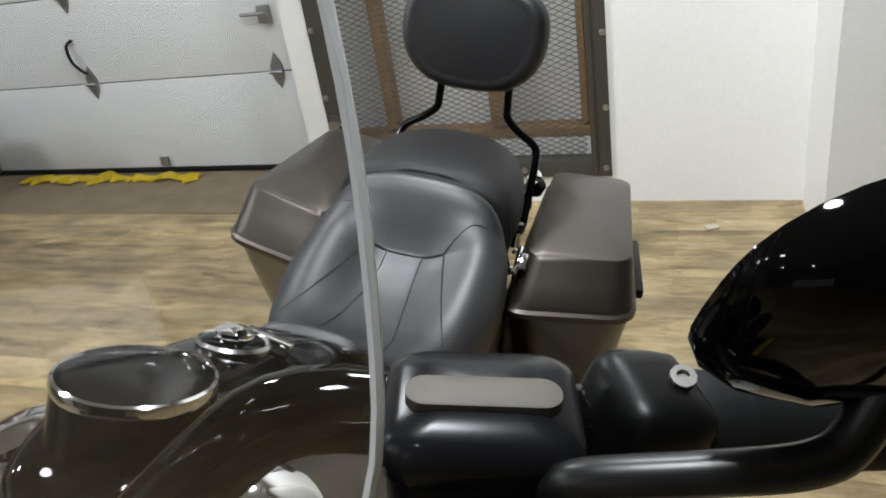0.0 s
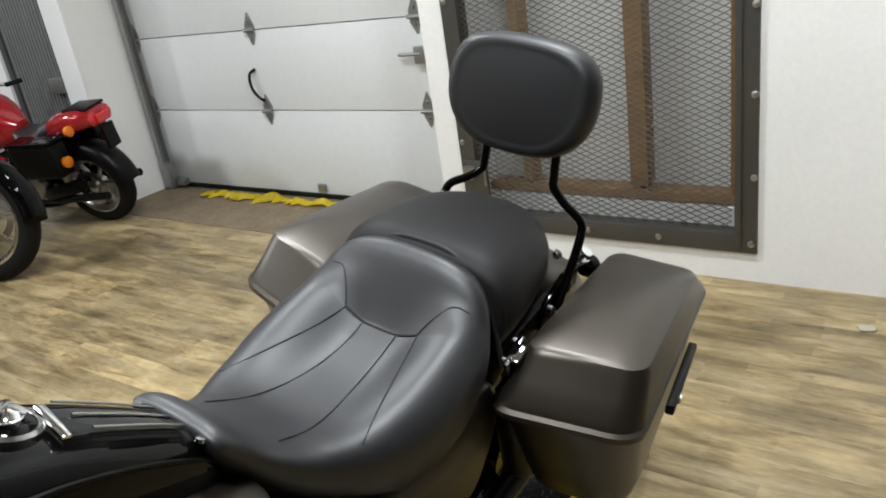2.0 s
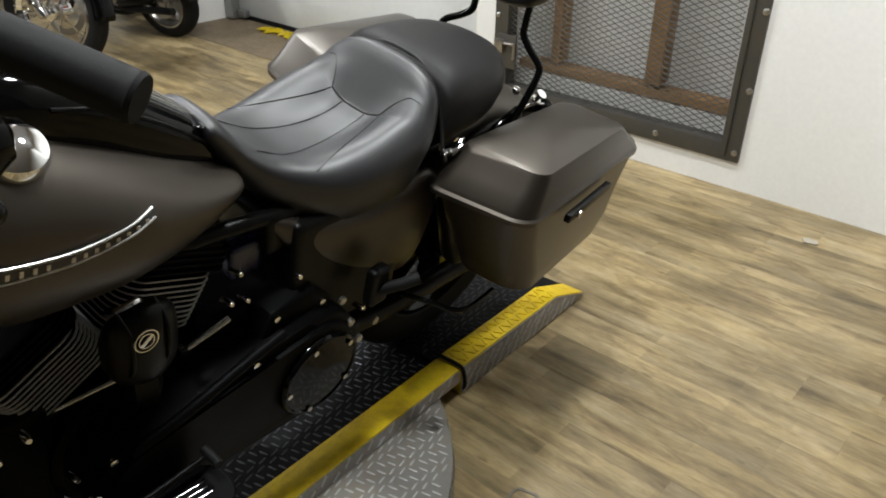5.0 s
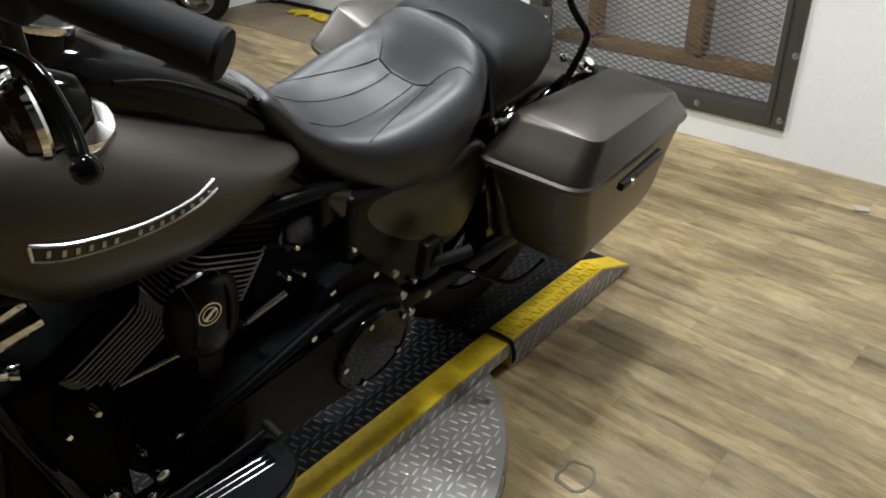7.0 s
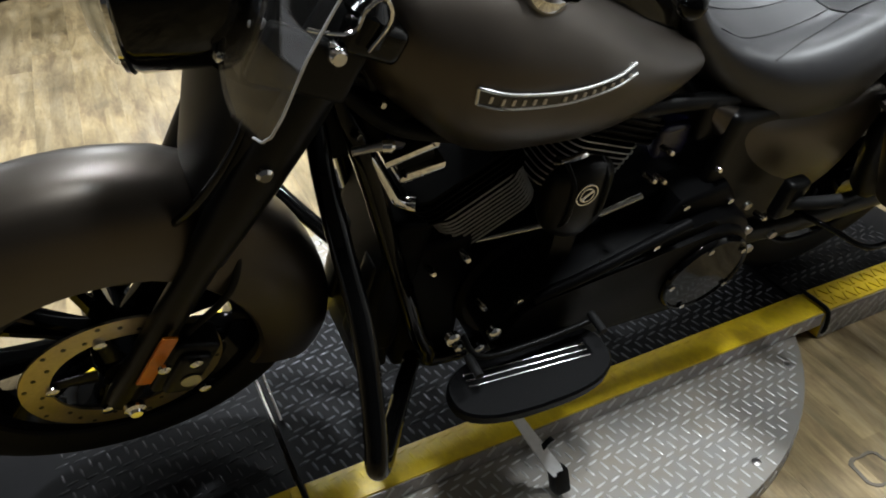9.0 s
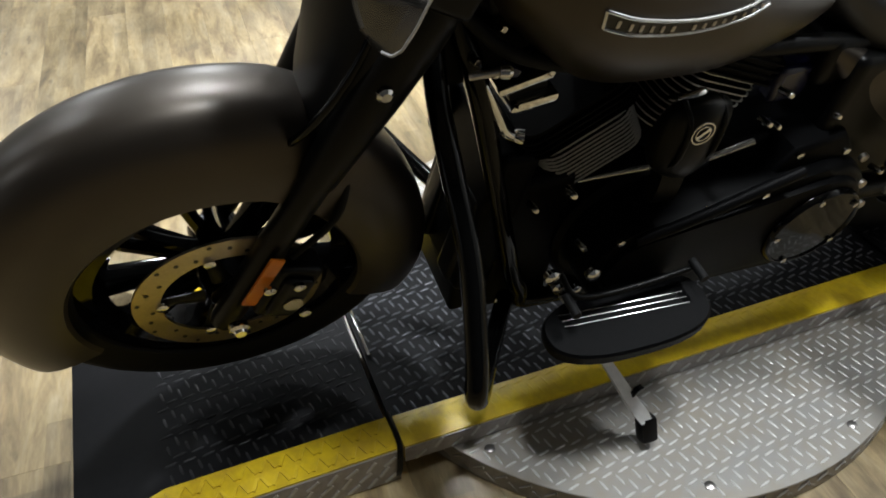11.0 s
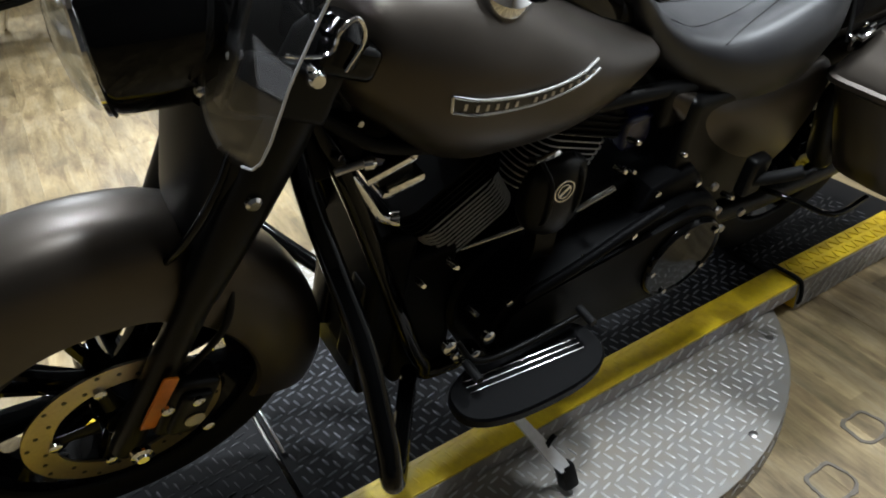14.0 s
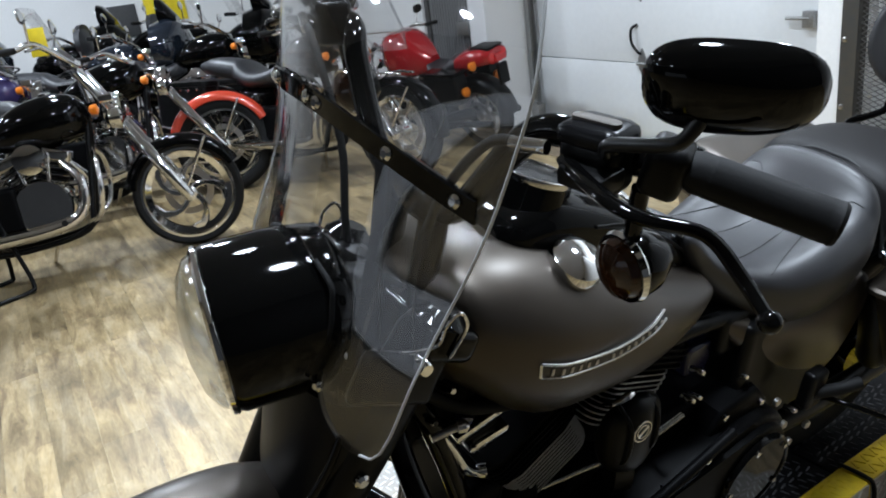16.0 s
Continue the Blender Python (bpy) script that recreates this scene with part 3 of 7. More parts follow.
def cage():
    c = thing("cage_panel", pose(0, BACK, 0), "dark steel angle frame filled with expanded metal mesh", "security screen", kind="structure")
    w = 0.075
    for nm, x0, x1, z0, z1 in (("frame_left", CAGE_L, CAGE_L + w, CAGE_B, CAGE_T), ("frame_right", CAGE_R - w, CAGE_R, CAGE_B, CAGE_T), ("frame_bottom", CAGE_L + w, CAGE_R - w, CAGE_B, CAGE_B + w), ("frame_top", CAGE_L + w, CAGE_R - w, CAGE_T - w, CAGE_T)):
        part("frame_bar", box(*span(x0, x1, -0.014, 0.012, z0, z1), bevel=0.002), FRAME_STEEL, c)
    # inner angle leg, standing behind the flat face
    for x0, x1, z0, z1 in ((CAGE_L + w - 0.008, CAGE_L + w, CAGE_B + w, CAGE_T - w), (CAGE_R - w, CAGE_R - w + 0.008, CAGE_B + w, CAGE_T - w)):
        part("angle_leg", box(*span(x0, x1, 0.012, 0.06, z0, z1)), FRAME_STEEL, c)
    part("angle_leg", box(*span(CAGE_L + w, CAGE_R - w, 0.012, 0.06, CAGE_B + w - 0.008, CAGE_B + w)), FRAME_STEEL, c)
    # second leaf bar beside the right bar, rust brown
    part("leaf_bar", box(*span(CAGE_R - w - 0.004, CAGE_R - w + 0.020, -0.022, -0.0145, CAGE_B + 0.02, CAGE_T - 0.02), bevel=0.002), FRAME_STEEL, c)
    lx, sx = 0.052, 0.0235
    x0, x1, z0, z1 = CAGE_L + w, CAGE_R - w, CAGE_B + w, CAGE_T - w
    me_v, me_f = [], []
    nr, ncol = int((z1 - z0) / sx), int((x1 - x0) / lx)
    t = 0.0016

    def strand(ax, az, bx, bz):
        k = len(me_v)
        d = Vector((bx - ax, 0, bz - az)).normalized()
        nrm = Vector((-d.z, 0, d.x)) * 0.0017
        for px, pz in ((ax, az), (bx, bz)):
            for o, y in ((nrm, 0.016), (-nrm, 0.0165), (-nrm * 0.6, 0.021), (nrm * 0.6, 0.0205)):
                me_v.append((px + o.x, y, pz + o.z))
        for q in range(4):
            me_f.append((k + q, k + (q + 1) % 4, k + 4 + (q + 1) % 4, k + 4 + q))

    for r in range(nr):
        za, zb = z0 + r * sx, z0 + (r + 1) * sx
        for i in range(ncol):
            xa = x0 + i * lx
            zm = (za + zb) / 2
            strand(xa, zm, xa + lx / 2, zb)
            strand(xa + lx / 2, zb, xa + lx, zm)
            strand(xa, zm, xa + lx / 2, za)
            strand(xa + lx / 2, za, xa + lx, zm)
    me = bpy.data.meshes.new("mesh_infill")
    me.from_pydata(me_v, [], me_f)
    me.materials.append(MESH_STEEL)
    ob = new("mesh_infill", me)
    ob.parent = c
    ob["label"] = "expanded steel diamond mesh"
    ob["kind"] = "stuff"
    for x, z in ((CAGE_R - 0.02, 0.16), (CAGE_R - 0.012, 0.42), (CAGE_R - 0.012, 0.72), (CAGE_R - 0.012, 1.02), (-1.07, 0.155), (-1.37, 0.155), (-1.67, 0.155), (CAGE_L + 0.02, 0.52), (CAGE_L + 0.02, 0.82), (CAGE_L + 0.02, 1.12)):
        part("bolt", lathe([(0.013, 0), (0.013, 0.004), (0.006, 0.008)], (x, -0.014, z), (0, -1, 0), 10), STEEL, c)
    b = box((CAGE_L + 0.08, -0.02, 0.36), (0.11, 0.012, 0.16), bevel=0.003)
    part("lock_plate", b, FRAME_STEEL, c)
    b = rod((CAGE_L + 0.02, -0.035, 0.40), (CAGE_L + 0.13, -0.035, 0.40), 0.008)
    add_box(b, (CAGE_L + 0.045, -0.03, 0.385), (0.05, 0.03, 0.06), bevel=0.004)
    add_rod(b, (CAGE_L + 0.13, -0.035, 0.40), (CAGE_L + 0.13, -0.035, 0.33), 0.006)
    part("bolt_latch", b, STEEL, c, "bright steel sliding latch")


cage()
for k, (x, w) in enumerate(((-1.75, 0.045), (-1.245, 0.075), (-0.84, 0.03))):
    tagged(part("timber_stud", box(*span(x, x + w, BACK + 0.16, BACK + 0.25, 0.30, CEIL), bevel=0.003), PINE), "bare pine stud behind the mesh", "stud", "studs behind the mesh")
tagged(part("timber_plate", box(*span(-1.93, -0.71, BACK + 0.15, BACK + 0.26, 0.245, 0.283), bevel=0.003), PINE), "bare pine plate lying behind the mesh", "timber plate")
wall("wall_cupboard_back", *span(CAGE_L - 0.1, CAGE_R + 0.1, BACK + 0.30, BACK + 0.36, 0, CEIL), "grey backing board behind the mesh", BACK_GREY)
wall("wall_cupboard_base", *span(CAGE_L - 0.1, CAGE_R + 0.1, BACK + TH, BACK + 0.30, -0.01, 0.238), "pale base under the studs", WALL_WHITE)


def ceiling_lamps():
    for x, y, power in LAMPS:
        la = bpy.data.lights.new("ceiling_lamp_light", "AREA")
        la.shape, la.size, la.energy = "DISK", 0.32, LAMP_POWER * power
        la.color = LAMP_COLOR
        la.spread = radians(76 if x == -1.9 else 180)
        lo = new("ceiling_lamp_light", la)
        lo.matrix_basis = pose(x, y, CEIL - 0.225)
        f = thing("ceiling_lamp", pose(x, y, CEIL - 0.22), "round white ceiling lamp, lit", "ceiling lamp", "ceiling lamps")
        part("housing", lathe([(0.06, 0.22), (0.07, 0.12), (0.19, 0.02), (0.20, 0.0), (0.185, 0.004), (0.06, 0.10)], (0, 0, 0), (0, 0, 1), 24), TRIM_WHITE, f)


ceiling_lamps()
b = box(*span(WEST, WEST + 0.02, 2.12, 2.58, 1.05, 1.75), bevel=0.004)
tagged(part("wall_banner", b, RAG), "plain yellow banner hung on the far wall", "banner")
b = box(*span(WEST, WEST + 0.03, 1.62, 2.02, 0.95, 1.30), bevel=0.004)
tagged(part("notice_board", b, DARK_SHED), "dark framed notice board on the far wall", "notice board")
# scuffs and scraps on the floor
for x, y, r in ((-0.305, 3.413, 0.028),):
    b = bmesh.new()
    ring = [b.verts.new((x + r * (0.7 + 0.5 * noise.noise((k * 0.7, x * 9, 0))) * math.cos(k * 0.52) * 1.4, y + r * (0.7 + 0.5 * noise.noise((k * 0.7, 3, y))) * math.sin(k * 0.52), 0.004)) for k in range(12)]
    up = bmesh.ops.extrude_face_region(b, geom=[b.faces.new(ring)])["geom"]
    for v in up:
        if isinstance(v, bmesh.types.BMVert):
            v.co.z = 0.007
    tagged(part("paper_scrap", b, PAPER), "small torn pale scrap stuck to the floor", "scrap")
for x, y, r in ((-0.364, 1.733, 0.031), (-0.31, 1.555, 0.033)):
    b = bmesh.new()
    ring = []
    for k in range(28):
        a = 2 * math.pi * k / 28
        cx, cy = sup(a, a, 3.4)
        wob = 1 + 0.14 * noise.noise((cx * 1.7, cy * 1.7, x * 9))
        wid = 0.007 + 0.006 * noise.noise((cx * 2.3, cy * 2.3, y * 5))
        ring.append([b.verts.new((x + cx * (r * wob + o), y + cy * (r * wob * 1.15 + o), z)) for o, z in ((0.0, 0.0005), (0.001, 0.003), (wid, 0.0028), (wid + 0.001, 0.0005))])
    for k in range(28):
        p, q = ring[k], ring[(k + 1) % 28]
        for c in range(3):
            b.faces.new((p[c], p[c + 1], q[c + 1], q[c]))
    tagged(part("floor_patch", b, STAIN), "dull grey square outline of old glue on the floor", "floor patch")
# ---- the turntable lift ----
RAIL_YAW = 2.0
LIFT = pose(-0.985, 0.90, 0, 0, 0, RAIL_YAW)


def tread_marks(bm, inside, x0, x1, y0, y1, z, pitch=0.034, h=0.0016):
    """Raised bars of a tread plate, turned one way and the other by turns."""
    k = 0
    y = y0
    r = 0
    while y < y1:
        x = x0 + (pitch / 2 if r % 2 else 0)
        c = 0
        while x < x1:
            if inside(x, y):
                a = radians(12) if (c + r) % 2 else radians(102)
                d = Vector((math.cos(a), math.sin(a), 0)) * 0.0135
                s = Vector((-d.y, d.x, 0)) * 0.19
                o = Vector((x, y, z(y) if callable(z) else z))
                vs = [bm.verts.new(o + q) for q in (d, d * 0.55 + s, -d * 0.55 + s, -d, -d * 0.55 - s, d * 0.55 - s)]
                top = [bm.verts.new(o + q + Vector((0, 0, h))) for q in (d * 0.6, d * 0.4 + s * 0.5, -d * 0.4 + s * 0.5, -d * 0.6, -d * 0.4 - s * 0.5, d * 0.4 - s * 0.5)]
                for q in range(6):
                    bm.faces.new([vs[q], vs[(q + 1) % 6], top[(q + 1) % 6], top[q]])
                bm.faces.new(top)
            x += pitch
            c += 1
        y += pitch / 2
        r += 1
    return bm


def lift():
    t = thing("turntable_lift", LIFT, "motorcycle turntable with tread plate disc, yellow rails and ramp", "turntable")
    # round tread plate disc, low over the floor
    cx, cy, R = -0.030, 0.378, 0.648
    part("disc", lathe([(R - 0.002, 0.040), (R, 0.042), (R, 0.0455), (R - 0.0015, 0.047)], (cx, cy, 0), (0, 0, 1), 96), PLATE, t, "silver aluminium tread plate disc")
    part("disc_skirt", lathe([(R + 0.002, 0.003), (R - 0.003, 0.039)], (cx, cy, 0), (0, 0, 1), 96), PLATE_SIDE, t, "dull tread plate skirt under the disc")
    ribs = bmesh.new()
    for k in range(86):
        a = radians(-88 + 178 * k / 85)
        add_box(ribs, (cx + R * math.cos(a), cy + R * math.sin(a), 0.014 + 0.013 * (k % 2)), (0.004, 0.026, 0.005), (Matrix.Rotation(a, 3, "Z") @ Matrix.Rotation(radians(40 if k % 2 else -40), 3, "X")))
    uncounted(part("skirt_tread", ribs, PLATE, t))
    uncounted(part("disc_tread", tread_marks(bmesh.new(), lambda x, y: (x - cx) ** 2 + (y - cy) ** 2 < (R - 0.015) ** 2 and abs(x) > 0.325, cx - R, cx + R, cy - R, cy + R, 0.047), TREAD, t, "raised tread bars"))
    for a in (-52, -14, 18, 48, 130, 215):
        x, y = cx + (R - 0.035) * math.cos(radians(a)), cy + (R - 0.035) * math.sin(radians(a))
        part("screw", lathe([(0.010, 0.047), (0.010, 0.049), (0.006, 0.0505)], (x, y, 0), (0, 0, 1), 10), STEEL, t)
    # channel for the wheels
    y0, y1 = -0.262, 1.006
    part("channel_floor", box(*span(-0.24, 0.24, y0, y1, 0.047, 0.062)), PLATE_DARK, t, "black tread plate channel")
    uncounted(part("channel_tread", tread_marks(bmesh.new(), lambda x, y: True, -0.235, 0.235, y0 + 0.02, y1 - 0.02, 0.062), TREAD_DARK, t, "raised tread bars"))
    for s in (-1, 1):
        xa, xb = sorted((s * 0.24, s * 0.315))
        b = box(*span(xa, xb, y0, y1, 0.047, 0.09), bevel=0.003)
        part("rail", b, YELLOW, t, "yellow painted rail, chipped")
        uncounted(part("rail_tread", tread_marks(bmesh.new(), lambda x, y: True, xa + 0.012, xb - 0.012, y0 + 0.02, y1 - 0.02, 0.09, h=0.0008), YELLOW, t))
        part("rail_side", box(*span(*sorted((s * 0.315, s * 0.318)), y0, y1, 0.049, 0.086)), PLATE_SIDE, t, "silver tread plate side")
        ribs = bmesh.new()
        for k in range(34):
            add_box(ribs, (s * 0.3185, y0 + 0.03 + 0.0362 * k, 0.060 + 0.016 * (k % 2)), (0.004, 0.026, 0.0055), Euler((radians(52 if k % 2 else 38), 0, 0)).to_matrix())
        uncounted(part("side_tread", ribs, TREAD, t))
    part("hinge_pin", rod((-0.115, y0 + 0.012, 0.064), (0.055, y0 + 0.010, 0.066), 0.0035), CHROME, t, "bright steel hinge pin")
    # a ramp hooked to each end of the channel
    mid = (y0 + y1) / 2
    for f in (1, -1):
        def along(d):
            """The y of a point d metres past the channel's end."""
            return mid + f * ((y1 - y0) / 2 + d)
        L0, L1 = 0.010, 0.640 if f > 0 else 0.585
        prof = [(along(L0), 0.062), (along(L1 - 0.16), 0.055), (along(L1), 0.010), (along(L1), 0.003), (along(L0), 0.045)]
        part("ramp_deck", slab_outline(prof, -0.24, 0.24), PLATE_DARK, t, "black tread plate ramp")
        uncounted(part("deck_tread", tread_marks(bmesh.new(), lambda x, y: True, -0.235, 0.235, *sorted((along(L0 + 0.02), along(L1 - 0.18))), lambda y: 0.0622 - 0.007 * (abs(y - mid) - (y1 - y0) / 2 - L0) / (L1 - 0.16 - L0)), RUBBED, t))
        for s in (-1, 1):
            xa, xb = sorted((s * 0.24, s * 0.315))
            top = [(along(L0), 0.092), (along(L1 - 0.17), 0.082), (along(L1), 0.014)]
            part("ramp_rail", slab_outline(top + [(along(L1), 0.003), (along(L0), 0.003)], xa, xb), YELLOW, t, "yellow painted ramp rail")
            bars = bmesh.new()
            for k in range(22):
                d = L0 + 0.025 + (L1 - 0.2 - L0) * k / 21
                zz = 0.092 - 0.010 * (d - L0) / (L1 - 0.17 - L0)
                for j in range(2):
                    add_box(bars, ((xa + xb) / 2 + (j - 0.5) * 0.034, along(d), zz), (0.026, 0.006, 0.006), Euler((0, 0, radians(25 if (j + k) % 2 else -25))).to_matrix())
            uncounted(part("ramp_tread", bars, YELLOW, t))
            part("ramp_side", slab_outline([(along(L0), 0.088), (along(L1 - 0.17), 0.078), (along(L1 - 0.005), 0.012), (along(L1 - 0.005), 0.004), (along(L0), 0.004)], *sorted((s * 0.315, s * 0.319))), PLATE_SIDE, t, "silver tread plate side")
            rib = bmesh.new()
            for k in range(16):
                d = L0 + 0.02 + 0.036 * k
                for j in range(3):
                    zz = 0.018 + 0.024 * j
                    if zz < 0.075 - max(0.0, (d - (L1 - 0.2)) * 0.42):
                        add_box(rib, (s * 0.3195, along(d + (0.012 if j % 2 else 0)), zz), (0.004, 0.028, 0.0055), Euler((radians(52 if (j + k) % 2 else 38), 0, 0)).to_matrix())
            uncounted(part("side_tread", rib, TREAD, t))
            # black strap over the joint
            st = bmesh.new()
            add_tube(st, [(s * 0.235, along(0.007), 0.096), (s * 0.30, along(0.007), 0.097), (s * 0.321, along(0.010), 0.085), (s * 0.323, along(0.015), 0.03), (s * 0.300, along(0.02), 0.006)], 0.0055, 8, 4)
            part("hinge_strap", st, BLACK_SATIN, t, "black hinge strap")
    return t


lift()
LID = mat("satin_dark_silver", (0.008, 0.008, 0.009), 0.24, 0.15, 0.2, 200, rvar=0.05, spec=0.16)
STEM = mat("satin_black_stem", (0.006, 0.006, 0.006), 0.36, 0.0, 0.2, 200, spec=0.38)
YOKE = mat("satin_dark_grey", (0.006, 0.006, 0.007), 0.42, 0.0, 0.25, 200, spec=0.14)
LAMP_GLASS = glass_material("lamp_glass", (0.9, 0.92, 0.93), 0.10, 0.6, 0.22)
FIN_EDGE = mat("machined_fin_edge", (0.82, 0.82, 0.82), 0.35, 0.4, 0.2, 90)
LABEL_BRASS = mat("label_brass", (0.075, 0.062, 0.047), 0.6, 0.0, 0.3, 120)
SMOKE = mat("smoked_amber", (0.034, 0.012, 0.004), 0.06, 0.0, 0.2, 80)
# ---- the motorcycle on the lift: x to its left, y to its rear, z up ----
BIKE = pose(-0.92, 0.41, 0.065, 0, 13, 2)
bike = thing("motorcycle", BIKE, "matt grey-brown touring motorcycle with hard bags leaning on its stand", "motorcycle")
STEER = Matrix()
# the wheel stands a little to the right of the fork's head
LOWER = Matrix(((1, 0, 0.107, -0.107 * 0.80), (0, 1, 0, 0), (0, 0, 1, 0), (0, 0, 0, 1)))
AXLE_Z = 0.365


def arc_shell(c, r, a0, a1, hw, skirt, thick=0.006, n=40, e=2.6, taper=0.0):
    """A mudguard: an arch of rounded section about the axle at c, angles in degrees from the front over the top."""
    rings = []
    m = 18
    for i in range(n + 1):
        a = radians(a0 + (a1 - a0) * i / n)
        f = 1.0 - taper * (abs(2 * i / n - 1) ** 6)
        outer, inner = [], []
        for k in range(m + 1):
            th = math.pi * k / m
            cx, cz = sup(th, th, e)
            for store, t in ((outer, 0.0), (inner, thick)):
                rr = r - skirt * (1 - cz) - t
                store.append((c[0] + (hw * f - t) * cx, c[1] - rr * math.cos(a), c[2] + rr * math.sin(a)))
        rings.append(outer + inner[::-1])
    return rings_mesh(rings)


def tyre_mesh(c, R, w, rim, tread=True):
    prof = []
    n = 14
    h = R - rim
    for k in range(n + 1):
        th = math.pi * k / n
        cx, cz = sup(th, th, 2.5)
        prof.append((rim + h * (cz ** 0.85 if cz > 0 else 0.0), w / 2 * cx * (0.82 + 0.18 * min(1.0, 2.2 * cz))))
    prof = [(rim - 0.004, prof[0][1] * 0.9)] + prof + [(rim - 0.004, prof[-1][1] * 0.9)]
    bm = bmesh.new()
    rings = []
    N = 56
    for k in range(N):
        a = 2 * math.pi * k / N
        rings.append([bm.verts.new((c[0] + h2, c[1] + r * math.cos(a), c[2] + r * math.sin(a))) for r, h2 in prof])
    for i in range(N):
        a, b = rings[i], rings[(i + 1) % N]
        for k in range(len(prof)):
            bm.faces.new([a[k], a[(k + 1) % len(prof)], b[(k + 1) % len(prof)], b[k]])
    return bm


def rim_mesh(c, rim, w, deep=0.0):
    bm = bmesh.new()
    prof = [(rim + 0.004, w / 2), (rim + 0.004, w / 2 - 0.006), (rim - 0.012, w / 2 - 0.010), (rim - 0.022, w / 4), (rim - 0.022, -w / 4), (rim - 0.012, -w / 2 + 0.010), (rim + 0.004, -w / 2 + 0.006), (rim + 0.004, -w / 2), (rim - 0.014 - deep, -w / 2), (rim - 0.034 - deep, -w / 4), (rim - 0.034 - deep, w / 4), (rim - 0.014 - deep, w / 2)]
    N = 56
    rings = [[bm.verts.new((c[0] + h, c[1] + r * math.cos(2 * math.pi * k / N), c[2] + r * math.sin(2 * math.pi * k / N))) for r, h in prof] for k in range(N)]
    for i in range(N):
        a, b = rings[i], rings[(i + 1) % N]
        for k in range(len(prof)):
            bm.faces.new([a[k], a[(k + 1) % len(prof)], b[(k + 1) % len(prof)], b[k]])
    return bm


def cast_spoke(c, r0, r1, a, w0, w1, th):
    """One tapered cast spoke with a chamfered face."""
    d = Vector((0, math.cos(a), math.sin(a)))
    s = Vector((0, -math.sin(a), math.cos(a)))
    x = Vector((1, 0, 0))
    o = Vector(c)
    rings = []
    for r, w in ((r0, w0), ((r0 + r1) / 2, (w0 + w1) * 0.42), (r1, w1)):
        p = o + d * r
        rings.append([p + s * w + x * th * 0.2, p + s * w * 0.5 + x * th, p - s * w * 0.5 + x * th, p - s * w + x * th * 0.2, p - s * w - x * th * 0.6, p + s * w - x * th * 0.6])
    return rings_mesh(rings)


def brake_disc(x, c, R):
    """A drilled disc with a cut-out centre."""
    bm = bmesh.new()
    N = 60
    for s in (0,):
        prof = [(R, x + 0.0025), (R * 0.72, x + 0.0025), (R * 0.72, x - 0.0025), (R, x - 0.0025)]
        rings = [[bm.verts.new((h, c[1] + r * math.cos(2 * math.pi * k / N), c[2] + r * math.sin(2 * math.pi * k / N))) for r, h in prof] for k in range(N)]
        for i in range(N):
            a, b = rings[i], rings[(i + 1) % N]
            for k in range(4):
                bm.faces.new([a[k], a[(k + 1) % 4], b[(k + 1) % 4], b[k]])
    return bm


def front_wheel(M=LOWER):
    c = (0.0, 0.0, AXLE_Z)
    ty = part("front_tyre", moved(tyre_mesh(c, 0.325, 0.130, 0.232), M), RUBBER, bike, "black rubber tyre")
    part("rim", moved(rim_mesh(c, 0.230, 0.095, 0.014), M), BLACK_GLOSS, ty)
    part("hub", moved(lathe([(0.030, -0.08), (0.045, -0.07), (0.045, 0.05), (0.032, 0.08)], c, (1, 0, 0)), M), BLACK_GLOSS, ty)
    for k in range(18):
        a = 2 * math.pi * (k // 2) / 9 + (0.11 if k % 2 else -0.11) + 0.3
        part("spoke", moved(cast_spoke(c, 0.035, 0.20, a, 0.014, 0.010, 0.016), M), BLACK_GLOSS, ty)
    part("brake_disc", moved(brake_disc(0.078, c, 0.150), M), DISC_STEEL, ty, "drilled steel brake disc")
    for k in range(30):
        a = 2 * math.pi * k / 30
        r = (0.121, 0.132, 0.142)[k % 3]
        part("disc_hole", moved(lathe([(0.0038, 0), (0.0038, 0.0008)], (0.0806, r * math.cos(a), AXLE_Z + r * math.sin(a)), (1, 0, 0), 8), M), EMBLEM_DARK, ty)
    for k in range(5):
        a = 2 * math.pi * k / 5 + 0.5
        part("disc_arm", moved(cast_spoke((0.074, 0, AXLE_Z), 0.04, 0.112, a, 0.017, 0.011, 0.004), M), BLACK_SATIN, ty)
        part("disc_bolt", moved(lathe([(0.010, 0), (0.010, 0.006), (0.006, 0.008)], (0.08, 0.105 * math.cos(a), AXLE_Z + 0.105 * math.sin(a)), (1, 0, 0), 10), M), CHROME, ty)


front_wheel()


